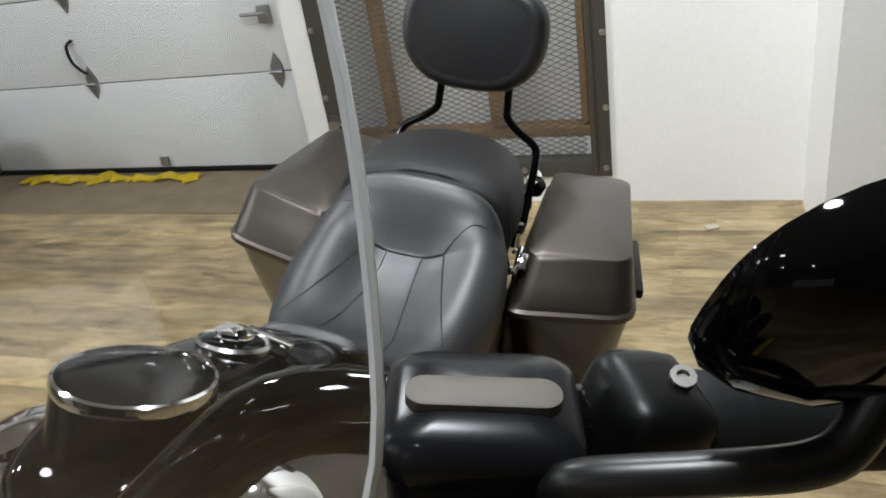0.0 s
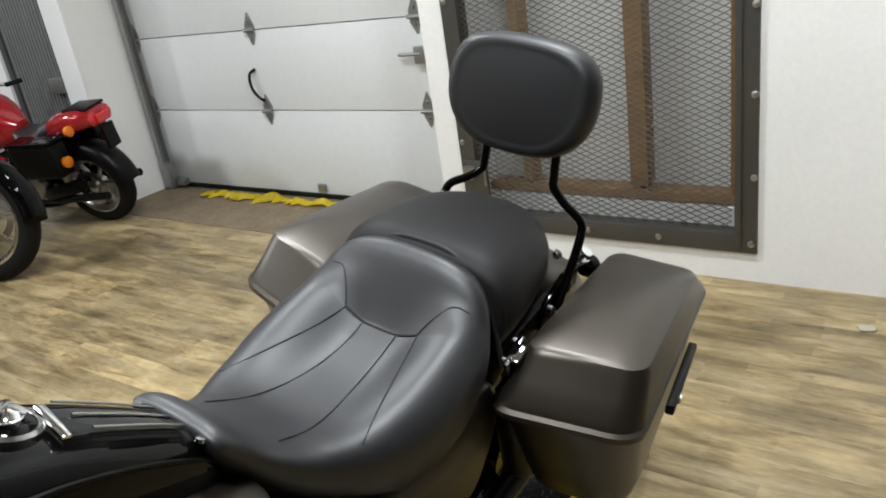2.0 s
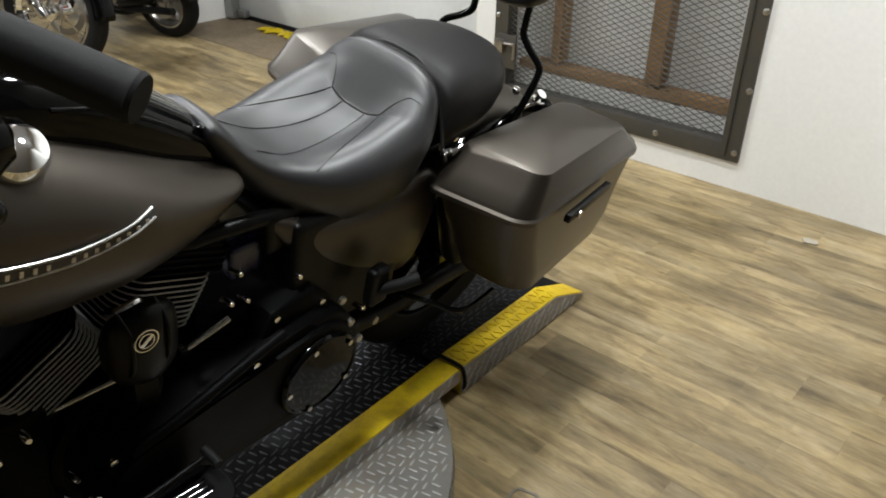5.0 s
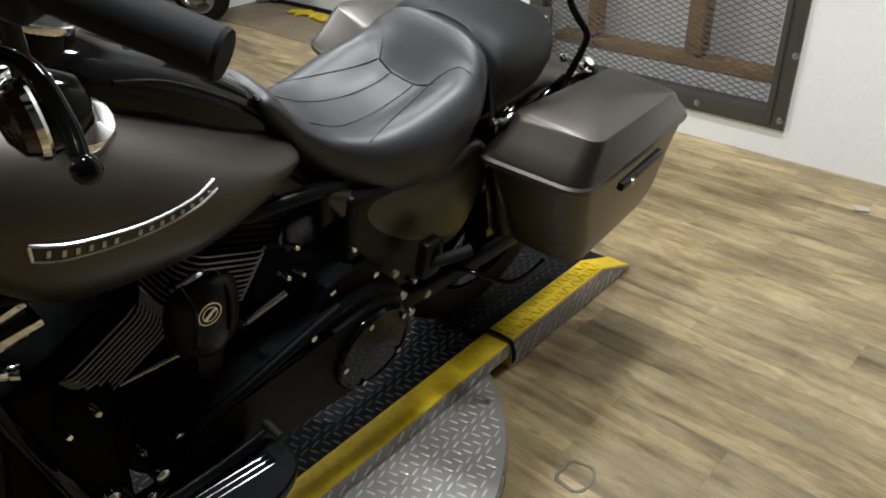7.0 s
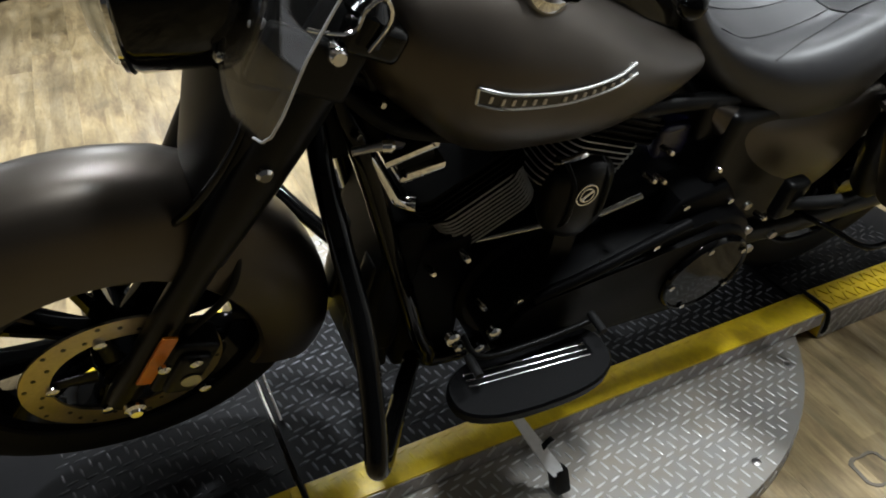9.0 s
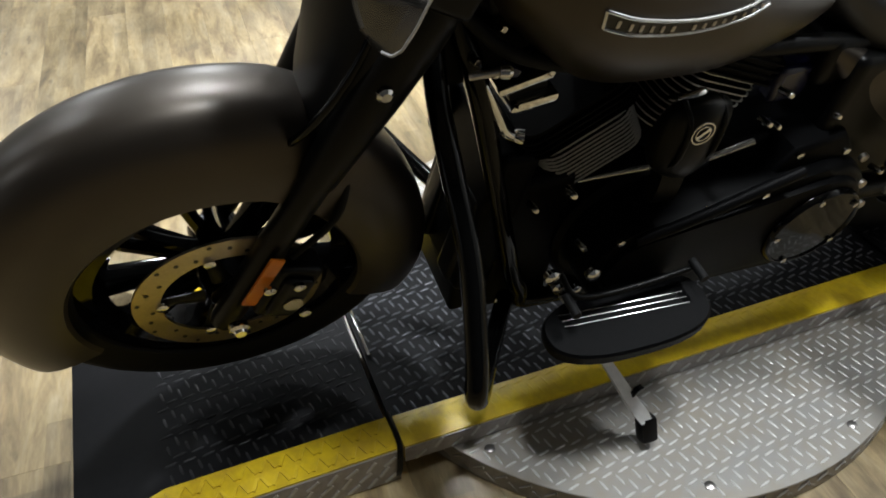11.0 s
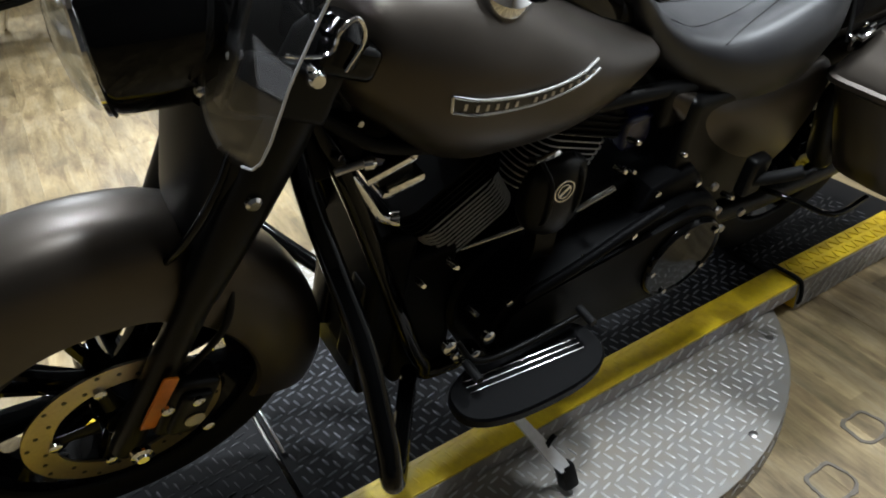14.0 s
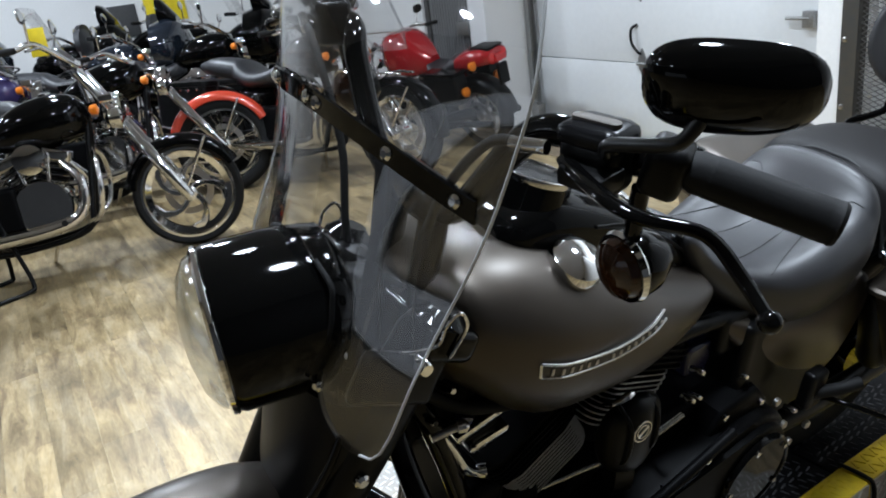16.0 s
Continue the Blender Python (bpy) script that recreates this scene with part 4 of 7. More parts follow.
def front_end(M=STEER):
    # legs
    for s in (1, -1):
        leg = bmesh.new()
        add_lathe(leg, [(0.022, -0.03), (0.025, 0.0), (0.024, 0.06), (0.025, 0.10), (0.025, 0.34), (0.027, 0.36)], (s * 0.092, -0.008, 0.335), (0, 0.46, 0.888), 20)
        part("fork_slider", moved(leg, LOWER), BLACK_SATIN, bike)
        up = bmesh.new()
        add_lathe(up, [(0.028, 0.0), (0.031, 0.05), (0.037, 0.16), (0.039, 0.26), (0.035, 0.40), (0.026, 0.418), (0.004, 0.424)], (s * 0.092, 0.145, 0.630), (0, 0.46, 0.888), 20)
        part("fork_cover", moved(up, LOWER), BLACK_SATIN, bike)
        part("axle_nut", moved(lathe([(0.017, 0), (0.017, 0.010), (0.011, 0.013), (0.009, 0.018)], (s * 0.140, 0.0, AXLE_Z - 0.005), (s, 0, 0), 12), LOWER), CHROME, bike, "bright axle nut")
        part("reflector", moved(box((s * 0.128, 0.048, 0.450), (0.006, 0.024, 0.120), bevel=0.003, rot=Euler((radians(-27), 0, 0)).to_matrix()), LOWER), AMBER, bike, "amber side reflector")
        part("cover_bolt", moved(lathe([(0.0110, 0), (0.0110, 0.005), (0.007, 0.009)], (s * 0.126, 0.221, 0.802), (s, 0, 0), 14), LOWER), CHROME, bike, "domed chrome bolt")
    # calliper behind the left leg
    b = box((0.10, 0.085, 0.395), (0.055, 0.075, 0.13), bevel=0.014, rot=Euler((radians(-25), 0, 0)).to_matrix())
    add_box(b, (0.125, 0.085, 0.395), (0.03, 0.05, 0.10), Euler((radians(-25), 0, 0)).to_matrix(), 0.012)
    cal = part("brake_calliper", moved(b, LOWER), BLACK_SATIN, bike)
    for y, z in ((0.055, 0.445), (0.105, 0.35), (0.10, 0.435)):
        part("calliper_bolt", moved(lathe([(0.010, 0), (0.010, 0.006), (0.006, 0.009)], (0.14, y, z), (1, 0, 0), 10), LOWER), CHROME, cal)
    part("calliper_badge", moved(lathe([(0.016, 0), (0.016, 0.002)], (0.141, 0.088, 0.385), (1, 0, 0), 16), LOWER), STEEL, cal)
    part("brake_hose", moved(tube([(0.10, 0.10, 0.46), (0.10, 0.17, 0.54), (0.07, 0.20, 0.62), (0.05, 0.24, 0.74)], 0.006), LOWER), RUBBER, bike)
    # mudguard
    mg = arc_shell((0, -0.006, AXLE_Z + 0.020), 0.377, -25, 209, 0.092, 0.145, taper=0.08)
    for v in mg.verts:
        dy, dz = v.co.y + 0.006, v.co.z - AXLE_Z - 0.020
        a = math.atan2(dz, dy)
        if -0.35 < a < 1.22:
            k = 1 - 0.030 / 0.377 * math.sin(2 * (a + 0.35))
            v.co.y, v.co.z = -0.006 + dy * k, AXLE_Z + 0.020 + dz * k
    part("front_mudguard", moved(mg, LOWER), PAINT, bike, "matt grey-brown front mudguard")
    for s in (1, -1):
        part("mudguard_bracket", moved(box((s * 0.090, 0.150, 0.63), (0.012, 0.05, 0.09), bevel=0.005, rot=Euler((radians(-27), 0, 0)).to_matrix()), LOWER), BLACK_SATIN, bike)
    # lower yoke panels, dark sheet between the legs
    pan = bmesh.new()
    rings = []
    for y, z, hw, d in ((0.135, 0.64, 0.085, 0.03), (0.165, 0.73, 0.10, 0.05), (0.205, 0.83, 0.115, 0.07), (0.235, 0.91, 0.12, 0.08)):
        rings.append([(hw * math.cos(t) , y - d * abs(math.sin(t)) ** 0.8 + 0.03, z) for t in [math.pi * k / 14 for k in range(15)]] + [(-hw * 0.9, y + 0.07, z + 0.02), (hw * 0.9, y + 0.07, z + 0.02)])
    part("yoke_cover", moved(rings_mesh(rings), M), YOKE, bike, "satin black sheet yoke cover")
    part("yoke_edge", moved(tube([(0.02, 0.100, 0.66), (0.06, 0.115, 0.69), (0.09, 0.15, 0.75), (0.102, 0.19, 0.82), (0.10, 0.22, 0.88)], 0.006), M), BLACK_GLOSS, bike)
    # headlamp bucket
    o, ax = Vector((-0.004, 0.222, 0.994)), Vector((-0.20, -1, -0.06)).normalized()
    part("headlamp_bucket", moved(lathe([(0.0545, -0.058), (0.0830, -0.054), (0.0960, -0.040), (0.1010, -0.010), (0.1046, 0.03), (0.1046, 0.095), (0.1014, 0.104)], o, ax, 40), M), BLACK_GLOSS, bike, "gloss black headlamp bucket")
    hl = part("headlamp_rim", moved(hoop([(0.1025, 0.102), (0.1052, 0.105), (0.1046, 0.110), (0.0992, 0.113), (0.0970, 0.112), (0.0970, 0.10)], o, ax, 40), M), CHROME, bike)
    part("headlamp_lens", moved(lathe([(0.0970, 0.110), (0.0916, 0.122), (0.0698, 0.135), (0.0327, 0.143), (0.0044, 0.145)], o, ax, 40), M), LAMP_GLASS, hl, "clear domed lamp glass")
    part("headlamp_reflector", moved(lathe([(0.0883, 0.109), (0.0676, 0.085), (0.0436, 0.07), (0.0163, 0.066)], o, ax, 32), M), CHROME, hl)
    part("headlamp_bulb", moved(lathe([(0.0109, 0.07), (0.0109, 0.10), (0.0033, 0.106)], o, ax, 12), M), LENS_GLASS, hl)
    # nacelle behind the lamp
    part("lamp_nacelle", moved(loft_y(fine_sections([(0.235, 0.045, 0.92, 1.03), (0.27, 0.055, 0.90, 1.03), (0.33, 0.060, 0.90, 1.01), (0.36, 0.05, 0.93, 1.0)], 3), 28), M), BLACK_SATIN, bike, "satin black lamp nacelle")
    # bars, risers and clamps
    bars = bmesh.new()
    add_tube(bars, [(-0.36, 0.475, 1.252), (-0.28, 0.447, 1.250), (-0.208, 0.424, 1.255), (-0.170, 0.406, 1.224), (-0.10, 0.392, 1.13), (-0.05, 0.39, 1.105), (0.05, 0.39, 1.105), (0.10, 0.392, 1.13), (0.170, 0.406, 1.224), (0.208, 0.424, 1.255), (0.28, 0.447, 1.250), (0.36, 0.475, 1.252)], 0.0165, 14, 5)
    part("handlebar", moved(bars, M), BLACK_GLOSS, bike, "gloss black handlebar")
    for s in (1, -1):
        part("riser", moved(tube([(s * 0.045, 0.36, 0.98), (s * 0.045, 0.38, 1.05), (s * 0.045, 0.39, 1.11)], 0.02), M), BLACK_GLOSS, bike)
        # sleeve covers the fork heads
        part("fork_cap", moved(lathe([(0.036, 0), (0.036, 0.03), (0.02, 0.045)], (s * 0.118, 0.335, 0.97), (0, 0.46, 0.888), 18), M), BLACK_GLOSS, bike)
    part("upper_yoke", moved(box((0, 0.345, 0.97), (0.30, 0.085, 0.045), bevel=0.015, rot=Euler((radians(-27), 0, 0)).to_matrix()), M), BLACK_GLOSS, bike)
    part("bar_clamp", moved(box((0, 0.392, 1.108), (0.13, 0.05, 0.05), bevel=0.012), M), BLACK_GLOSS, bike)


front_end()


def control(s, M=STEER):
    """Grip, switch box, lever, mirror and winker of one side (s = 1: left)."""
    a, b2 = Vector((s * 0.348, 0.470, 1.253)), Vector((s * 0.452, 0.534, 1.228))
    d = (b2 - a).normalized()
    L2 = (b2 - a).length
    prof = [(0.0165, -0.01), (0.020, 0.0), (0.0195, 0.01)]
    for k in range(1, 40):
        h = 0.01 + (L2 - 0.02) * k / 40
        prof += [(0.0198, h - 0.0007), (0.0202, h + 0.0007)]
    prof += [(0.0195, L2 - 0.006), (0.0205, L2 - 0.004), (0.019, L2)]
    part("grip", moved(lathe(prof, a, d, 20), M), RUBBER, bike, "black rubber grip")
    sw = bmesh.new()
    rot = Vector((1, 0, 0)).rotation_difference(Vector((s * d.x, s * d.y, s * d.z))).to_matrix()
    c = Vector((s * 0.325, 0.456, 1.250))
    add_box(sw, c + Vector((0, 0, 0.003)), (0.040, 0.044, 0.054), rot, 0.014)
    part("switch_box", moved(sw, M), BLACK_SATIN, bike)
    part("switch_button", moved(box(c + Vector((s * 0.005, 0.028, 0.012)), (0.018, 0.010, 0.012), bevel=0.003, rot=rot), M), BLACK_GLOSS, bike)
    part("clamp_screw", moved(lathe([(0.0048, 0), (0.0048, 0.003), (0.0026, 0.003), (0.0026, 0.001)], c + Vector((s * 0.012, 0.004, 0.0285)), (0, -0.3, 1), 12), M), STEEL, bike)
    # master cylinder with rounded lid
    rc = Vector((s * 0.274, 0.420, 1.248))
    rot = Vector((1, 0, 0)).rotation_difference(Vector((0.97, s * 0.24, s * 0.05))).to_matrix()
    part("reservoir", moved(box(rc, (0.062, 0.048, 0.054), bevel=0.016, rot=rot), M), BLACK_SATIN, bike, "black control housing")
    rings = [[rc + rot @ Vector(p) for p in rrect(-0.033 * f, 0.033 * f, -0.026 * f, 0.026 * f, z, 0.011 * f)] for f, z in ((0.97, 0.021), (1.0, 0.024), (1.0, 0.030), (0.96, 0.0345), (0.80, 0.0385), (0.50, 0.0408), (0.12, 0.0415))]
    lid = part("reservoir_lid", moved(rings_mesh(rings), M), LID, bike, "domed satin dark silver lid")
    part("lid_plate", moved(rings_mesh([[rc + rot @ Vector(p) for p in rrect(-0.025 * f, 0.025 * f, -0.0115 + 0.007 - 0.007 * f, -0.0115 + 0.007 + 0.007 * f, z, 0.0065 * f)] for f, z in ((1.0, 0.0375), (1.0, 0.0432), (0.9, 0.0438), (0.2, 0.0438))]), M), LABEL_BRASS, lid, "dull brass label plate")
    # lever
    lv = bmesh.new()
    blade = spline([(s * 0.262, 0.394, 1.252), (s * 0.281, 0.385, 1.252), (s * 0.337, 0.373, 1.250), (s * 0.372, 0.381, 1.2455), (s * 0.408, 0.4145, 1.237), (s * 0.448, 0.417, 1.214), (s * 0.478, 0.410, 1.200)], 5)
    rings = []
    for k, p in enumerate(blade):
        u = Vector(blade[min(k + 1, len(blade) - 1)]) - Vector(blade[max(k - 1, 0)])
        side = Vector((0, 0, 1)).cross(u).normalized()
        up = u.cross(side).normalized()
        wd = 0.0105 - 0.0045 * k / len(blade)
        rings.append([Vector(p) + side * wd * math.cos(a) + up * 0.0058 * math.sin(a) for a in [math.pi * q / 6 for q in range(12)]])
    rings_mesh(rings, bm=lv)
    bmesh.ops.create_uvsphere(lv, u_segments=12, v_segments=8, radius=0.010, matrix=Matrix.Translation((s * 0.481, 0.410, 1.198)))
    part("lever_bracket", moved(box((s * 0.290, 0.398, 1.246), (0.050, 0.040, 0.020), bevel=0.006, rot=Euler((0, 0, s * 0.2)).to_matrix()), M), BLACK_SATIN, bike)
    part("clutch_lever" if s > 0 else "brake_lever", moved(lv, M), BLACK_GLOSS, bike, "black hand lever")
    part("cable", moved(tube([(s * 0.250, 0.37, 1.265), (s * 0.19, 0.355, 1.25), (s * 0.11, 0.345, 1.14), (s * 0.08, 0.33, 1.0), (s * 0.07, 0.38, 0.85)], 0.0055), M), RUBBER, bike)
    part("cable_end", moved(rod((s * 0.258, 0.372, 1.268), (s * 0.222, 0.360, 1.262), 0.007), M), CHROME, bike)
    # mirror
    st = tube([(s * 0.300, 0.402, 1.270), (s * 0.308, 0.397, 1.283), (s * 0.340, 0.400, 1.294), (s * 0.366, 0.404, 1.303), (s * 0.376, 0.410, 1.312), (s * 0.382, 0.422, 1.335)], 0.0066)
    sh = bmesh.new()
    rings = []
    mc = Vector((s * 0.386, 0.440, 1.349))
    ux, uy = Vector((s * 0.815, 0.576, 0.056)), Vector((s * 0.161, -0.317, 0.935))
    un = Vector((s * -0.556, 0.753, 0.351))
    for k, (f, off) in enumerate(((0.03, -0.028), (0.35, -0.027), (0.7, -0.021), (0.92, -0.010), (1.0, 0.0), (0.985, 0.006), (0.93, 0.006))):
        ring = []
        for q in range(40):
            t = 2 * math.pi * q / 40
            cx, cz = sup(t, t, 2.9)
            ring.append(mc + ux * cx * 0.068 * f + uy * cz * (0.041 - 0.002 * cx) * f + un * off)
        rings.append(ring)
    mo = part("mirror_shell", moved(rings_mesh(rings), M), BLACK_GLOSS, bike, "gloss black mirror shell")
    part("mirror_stem", moved(st, M), STEM, mo, "satin black mirror stem")
    rings = [[mc + ux * sup(t, t, 2.9)[0] * 0.062 * f + uy * sup(t, t, 2.9)[1] * 0.035 * f + un * 0.0085 for t in [2 * math.pi * q / 40 for q in range(40)]] for f in (1.0, 0.02)]
    part("mirror_glass", moved(rings_mesh(rings), M), CHROME, mo)
    # winker, bullet shape
    o, ax = Vector((s * 0.296, 0.462, 1.130)), Vector((s * -0.12, -1.0, -0.10)).normalized()
    wk = part("winker_body", moved(lathe([(0.004, -0.042), (0.022, -0.036), (0.034, -0.016), (0.037, 0.004), (0.036, 0.012)], o, ax, 24), M), BLACK_GLOSS, bike, "black bullet winker")
    part("winker_lens", moved(lathe([(0.034, 0.011), (0.030, 0.022), (0.016, 0.030), (0.003, 0.032)], o, ax, 24), M), SMOKE, wk, "smoked amber lens")
    part("winker_ring", moved(hoop([(0.037, 0.004), (0.039, 0.007), (0.037, 0.013), (0.034, 0.013)], o, ax, 24), M), CHROME, wk)
    part("winker_stem", moved(rod((s * 0.296, 0.458, 1.16), (s * 0.305, 0.450, 1.225), 0.009), M), BLACK_GLOSS, bike)


control(1)
control(-1)


def windscreen(M=STEER):
    """A clear curved screen, cut out round the lamp, on black straps."""
    ZE = [0.895, 0.902, 0.915, 0.942, 1.013, 1.056, 1.10, 1.14, 1.20, 1.26, 1.32, 1.36, 1.40, 1.44, 1.475, 1.495]
    XE = [0.168, 0.186, 0.196, 0.204, 0.213, 0.216, 0.221, 0.228, 0.240, 0.251, 0.259, 0.253, 0.242, 0.225, 0.190, 0.120]
    YE = [0.203, 0.208, 0.215, 0.225, 0.250, 0.272, 0.294, 0.312, 0.328, 0.340, 0.351, 0.361, 0.372, 0.382, 0.385, 0.375]

    def half_width(z):
        return float(np.interp(z, ZE, XE))

    def surf(x, z):
        yc = 0.187 + 0.27 * (z - 0.949)
        return Vector((x, yc + (float(np.interp(z, ZE, YE)) - yc) * (x / max(0.16, half_width(z))) ** 2, z))

    def inner(z):
        return float(np.interp(z, [0.895, 0.902, 0.915, 0.94, 0.97, 1.03, 1.07, 1.105], [0.155, 0.135, 0.115, 0.094, 0.088, 0.095, 0.080, 0.0]))

    bm = bmesh.new()
    zs = [0.895, 0.898, 0.902, 0.908, 0.915, 0.925, 0.935, 0.945, 0.96, 0.985, 1.01, 1.04, 1.06, 1.08, 1.095, 1.105, 1.12, 1.16, 1.20, 1.24, 1.28, 1.32, 1.36, 1.40, 1.44, 1.465, 1.485, 1.495]
    for s in (1, -1):
        rows = []
        for z in zs:
            a, b = inner(z), half_width(z)
            rows.append([bm.verts.new(surf(s * (a + (b - a) * k / 10), z)) for k in range(11)])
        for p, q in zip(rows, rows[1:]):
            for k in range(10):
                bm.faces.new([p[k], p[k + 1], q[k + 1], q[k]] if s > 0 else [q[k], q[k + 1], p[k + 1], p[k]])
    bmesh.ops.remove_doubles(bm, verts=bm.verts[:], dist=0.0005)
    bmesh.ops.recalc_face_normals(bm, faces=bm.faces[:])
    bmesh.ops.solidify(bm, geom=bm.faces[:], thickness=0.003)
    w = part("windscreen", moved(bm, M), SHIELD, bike, "clear acrylic windscreen")
    w.visible_shadow = False
    for s in (1, -1):
        edge = [surf(s * half_width(z), z) for z in zs]
        part("screen_edge", moved(tube(edge, 0.0017, 6, 3), M), LENS_EDGE, w)
        part("screen_gasket", moved(tube([surf(s * inner(z), z) for z in (0.902, 0.915, 0.93, 0.95, 0.98, 1.02, 1.05, 1.07, 1.085)], 0.0035, 8, 3), M), RUBBER, w, "black rubber gasket")
    back = Vector((0, 0.010, 0))
    # cross strap and two uprights
    rings = []
    for k in range(25):
        x = -0.228 + 0.456 * k / 24
        p = surf(x, 1.255 - 0.98 * x * x) - back * 0.6
        rings.append([p + Vector((0, -0.002, 0.0125)), p + Vector((0, 0.002, 0.0125)), p + Vector((0, 0.002, -0.0125)), p + Vector((0, -0.002, -0.0125))])
    part("cross_strap", moved(rings_mesh(rings), M), BLACK_GLOSS, w, "black cross strap")
    for s in (1, -1):
        rings = []
        for k in range(21):
            z = 0.935 + 0.29 * k / 20
            x = s * (0.108 + 0.012 * math.sin(k / 20 * math.pi))
            p = surf(x, z) + back * 1.35
            rings.append([p + Vector((0.013, -0.003, 0)), p + Vector((0.013, 0.003, 0)), p + Vector((-0.013, 0.003, 0)), p + Vector((-0.013, -0.003, 0))])
        part("upright_strap", moved(rings_mesh(rings), M), BLACK_GLOSS, w, "black upright strap")
        for x, z in ((s * 0.210, 1.212), (s * 0.132, 1.238), (s * 0.012, 1.255), (s * 0.092, 0.948)):
            p = surf(x, z) - back * (0.7 if z > 1.0 else 0.1)
            part("screen_bolt", moved(lathe([(0.0075, 0.0), (0.0075, 0.003), (0.004, 0.006)], p, (s * 0.3, -1, 0.3), 12), M), CHROME, w)
        for p in ((s * 0.115, 0.227, 0.993), (s * 0.127, 0.246, 0.990)):
            part("strap_bolt", moved(lathe([(0.0065, -0.012), (0.0065, 0.002), (0.004, 0.004)], p, (s * 0.6, -0.75, 0.25), 12), M), TREAD, w, "dull silver bolt")
        # docking grommet and spring clip
        part("dock_bolt", moved(lathe([(0.012, -0.01), (0.012, 0.005), (0.008, 0.010)], (s * 0.150, 0.302, 0.966), (s, 0, 0), 14), M), CHROME, bike, "domed chrome bolt")
        part("spring_clip", moved(tube([(s * 0.152, 0.27, 1.003), (s * 0.156, 0.29, 0.998), (s * 0.158, 0.318, 0.996), (s * 0.158, 0.330, 1.018), (s * 0.158, 0.350, 1.028), (s * 0.158, 0.358, 1.003), (s * 0.156, 0.335, 0.968)], 0.0025, 8, 6), M), CHROME, bike, "bent chrome wire clip")
        part("dock_rail", moved(box((s * 0.135, 0.275, 0.95), (0.02, 0.12, 0.07), bevel=0.01, rot=Euler((radians(-27), 0, 0)).to_matrix()), M), BLACK_SATIN, bike)


LENS_EDGE = mat("frosted_acrylic_edge", (0.62, 0.63, 0.63), 0.35, 0.0, 0.1, 60)
windscreen()


# ---- tank and console ----
def tank_section(y):
    keys = [0.345, 0.37, 0.42, 0.50, 0.60, 0.70, 0.80, 0.87, 0.91, 0.925]
    hw = [0.067, 0.109, 0.151, 0.1745, 0.176, 0.172, 0.151, 0.127, 0.104, 0.060]
    zb = [0.913, 0.858, 0.805, 0.733, 0.7125, 0.718, 0.745, 0.772, 0.788, 0.799]
    zt = [1.001, 1.020, 1.029, 1.020, 0.989, 0.938, 0.879, 0.842, 0.824, 0.812]
    return tuple(float(np.interp(y, keys, v)) for v in (hw, zb, zt))


def tank():
    sec = []
    ys = [0.345, 0.37, 0.42, 0.50, 0.60, 0.70, 0.80, 0.87, 0.91, 0.925]
    for y in ys:
        sec.append((y, *tank_section(y), 0.0, 2.48))
    return part("fuel_tank", loft_y(fine_sections(sec, 4), 48), PAINT, bike, "matt grey-brown fuel tank")


def tank_side(y, z):
    """The x of the tank's left flank."""
    hw, zb, zt = tank_section(y)
    t = min(0.98, abs(z - (zb + zt) / 2) / ((zt - zb) / 2))
    return hw * (1 - t ** 2.48) ** (1 / 2.48)


tk = tank()
for s in (1, -1):
    # badge plate with bars in place of letters
    rings = []
    line = []
    for k in range(25):
        y = 0.470 + 0.245 * k / 24
        zc = 0.874 + 0.016 * (2 * k / 24 - 1) ** 2 - 0.016 * k / 24
        h = 0.0105 * (1 - 0.55 * k / 24) + 0.001
        x0, x1 = tank_side(y, zc + h) + 0.002, tank_side(y, zc - h) + 0.002
        rings.append([(s * (x0 + 0.003), y, zc + h), (s * (x1 + 0.003), y, zc - h), (s * (x1 - 0.004), y, zc - h), (s * (x0 - 0.004), y, zc + h)])
        line.append((zc, h))
    bd = part("tank_badge", rings_mesh(rings), EMBLEM_DARK, tk, "black badge plate with silver edging")
    for f in (1, -1):
        part("badge_edge", tube([(s * (tank_side(0.470 + 0.245 * k / 24, line[k][0] + f * line[k][1]) + 0.005), 0.470 + 0.245 * k / 24, line[k][0] + f * line[k][1]) for k in range(0, 25, 3)], 0.0024, 8, 2), SILVER, bd)
    part("badge_end", tube([(s * (tank_side(0.470, line[0][0] + line[0][1]) + 0.005), 0.470, line[0][0] + line[0][1]), (s * (tank_side(0.470, line[0][0] - line[0][1]) + 0.005), 0.470, line[0][0] - line[0][1])], 0.0024, 8, 1), SILVER, bd)
    for k in range(15):
        if k == 6:
            continue
        j = 1.6 + k * 1.5
        y = 0.470 + 0.245 * j / 24
        zc, h = (np.interp(j, range(25), [q[i] for q in line]) for i in (0, 1))
        part("badge_bar", box((s * (tank_side(y, zc) + 0.0055), y, zc - 0.001), (0.0016, 0.0052, h * 0.85), bevel=0.0005, rot=Euler((radians(-12), 0, 0)).to_matrix()), STEEL, bd)
    # filler cap
    part("filler_cap", lathe([(0.040, -0.012), (0.042, 0.0), (0.038, 0.012), (0.022, 0.019), (0.004, 0.021)], (s * 0.108, 0.575, 0.986), (s * 0.46, 0.10, 1), 32), CHROME, bike, "domed chrome filler cap")


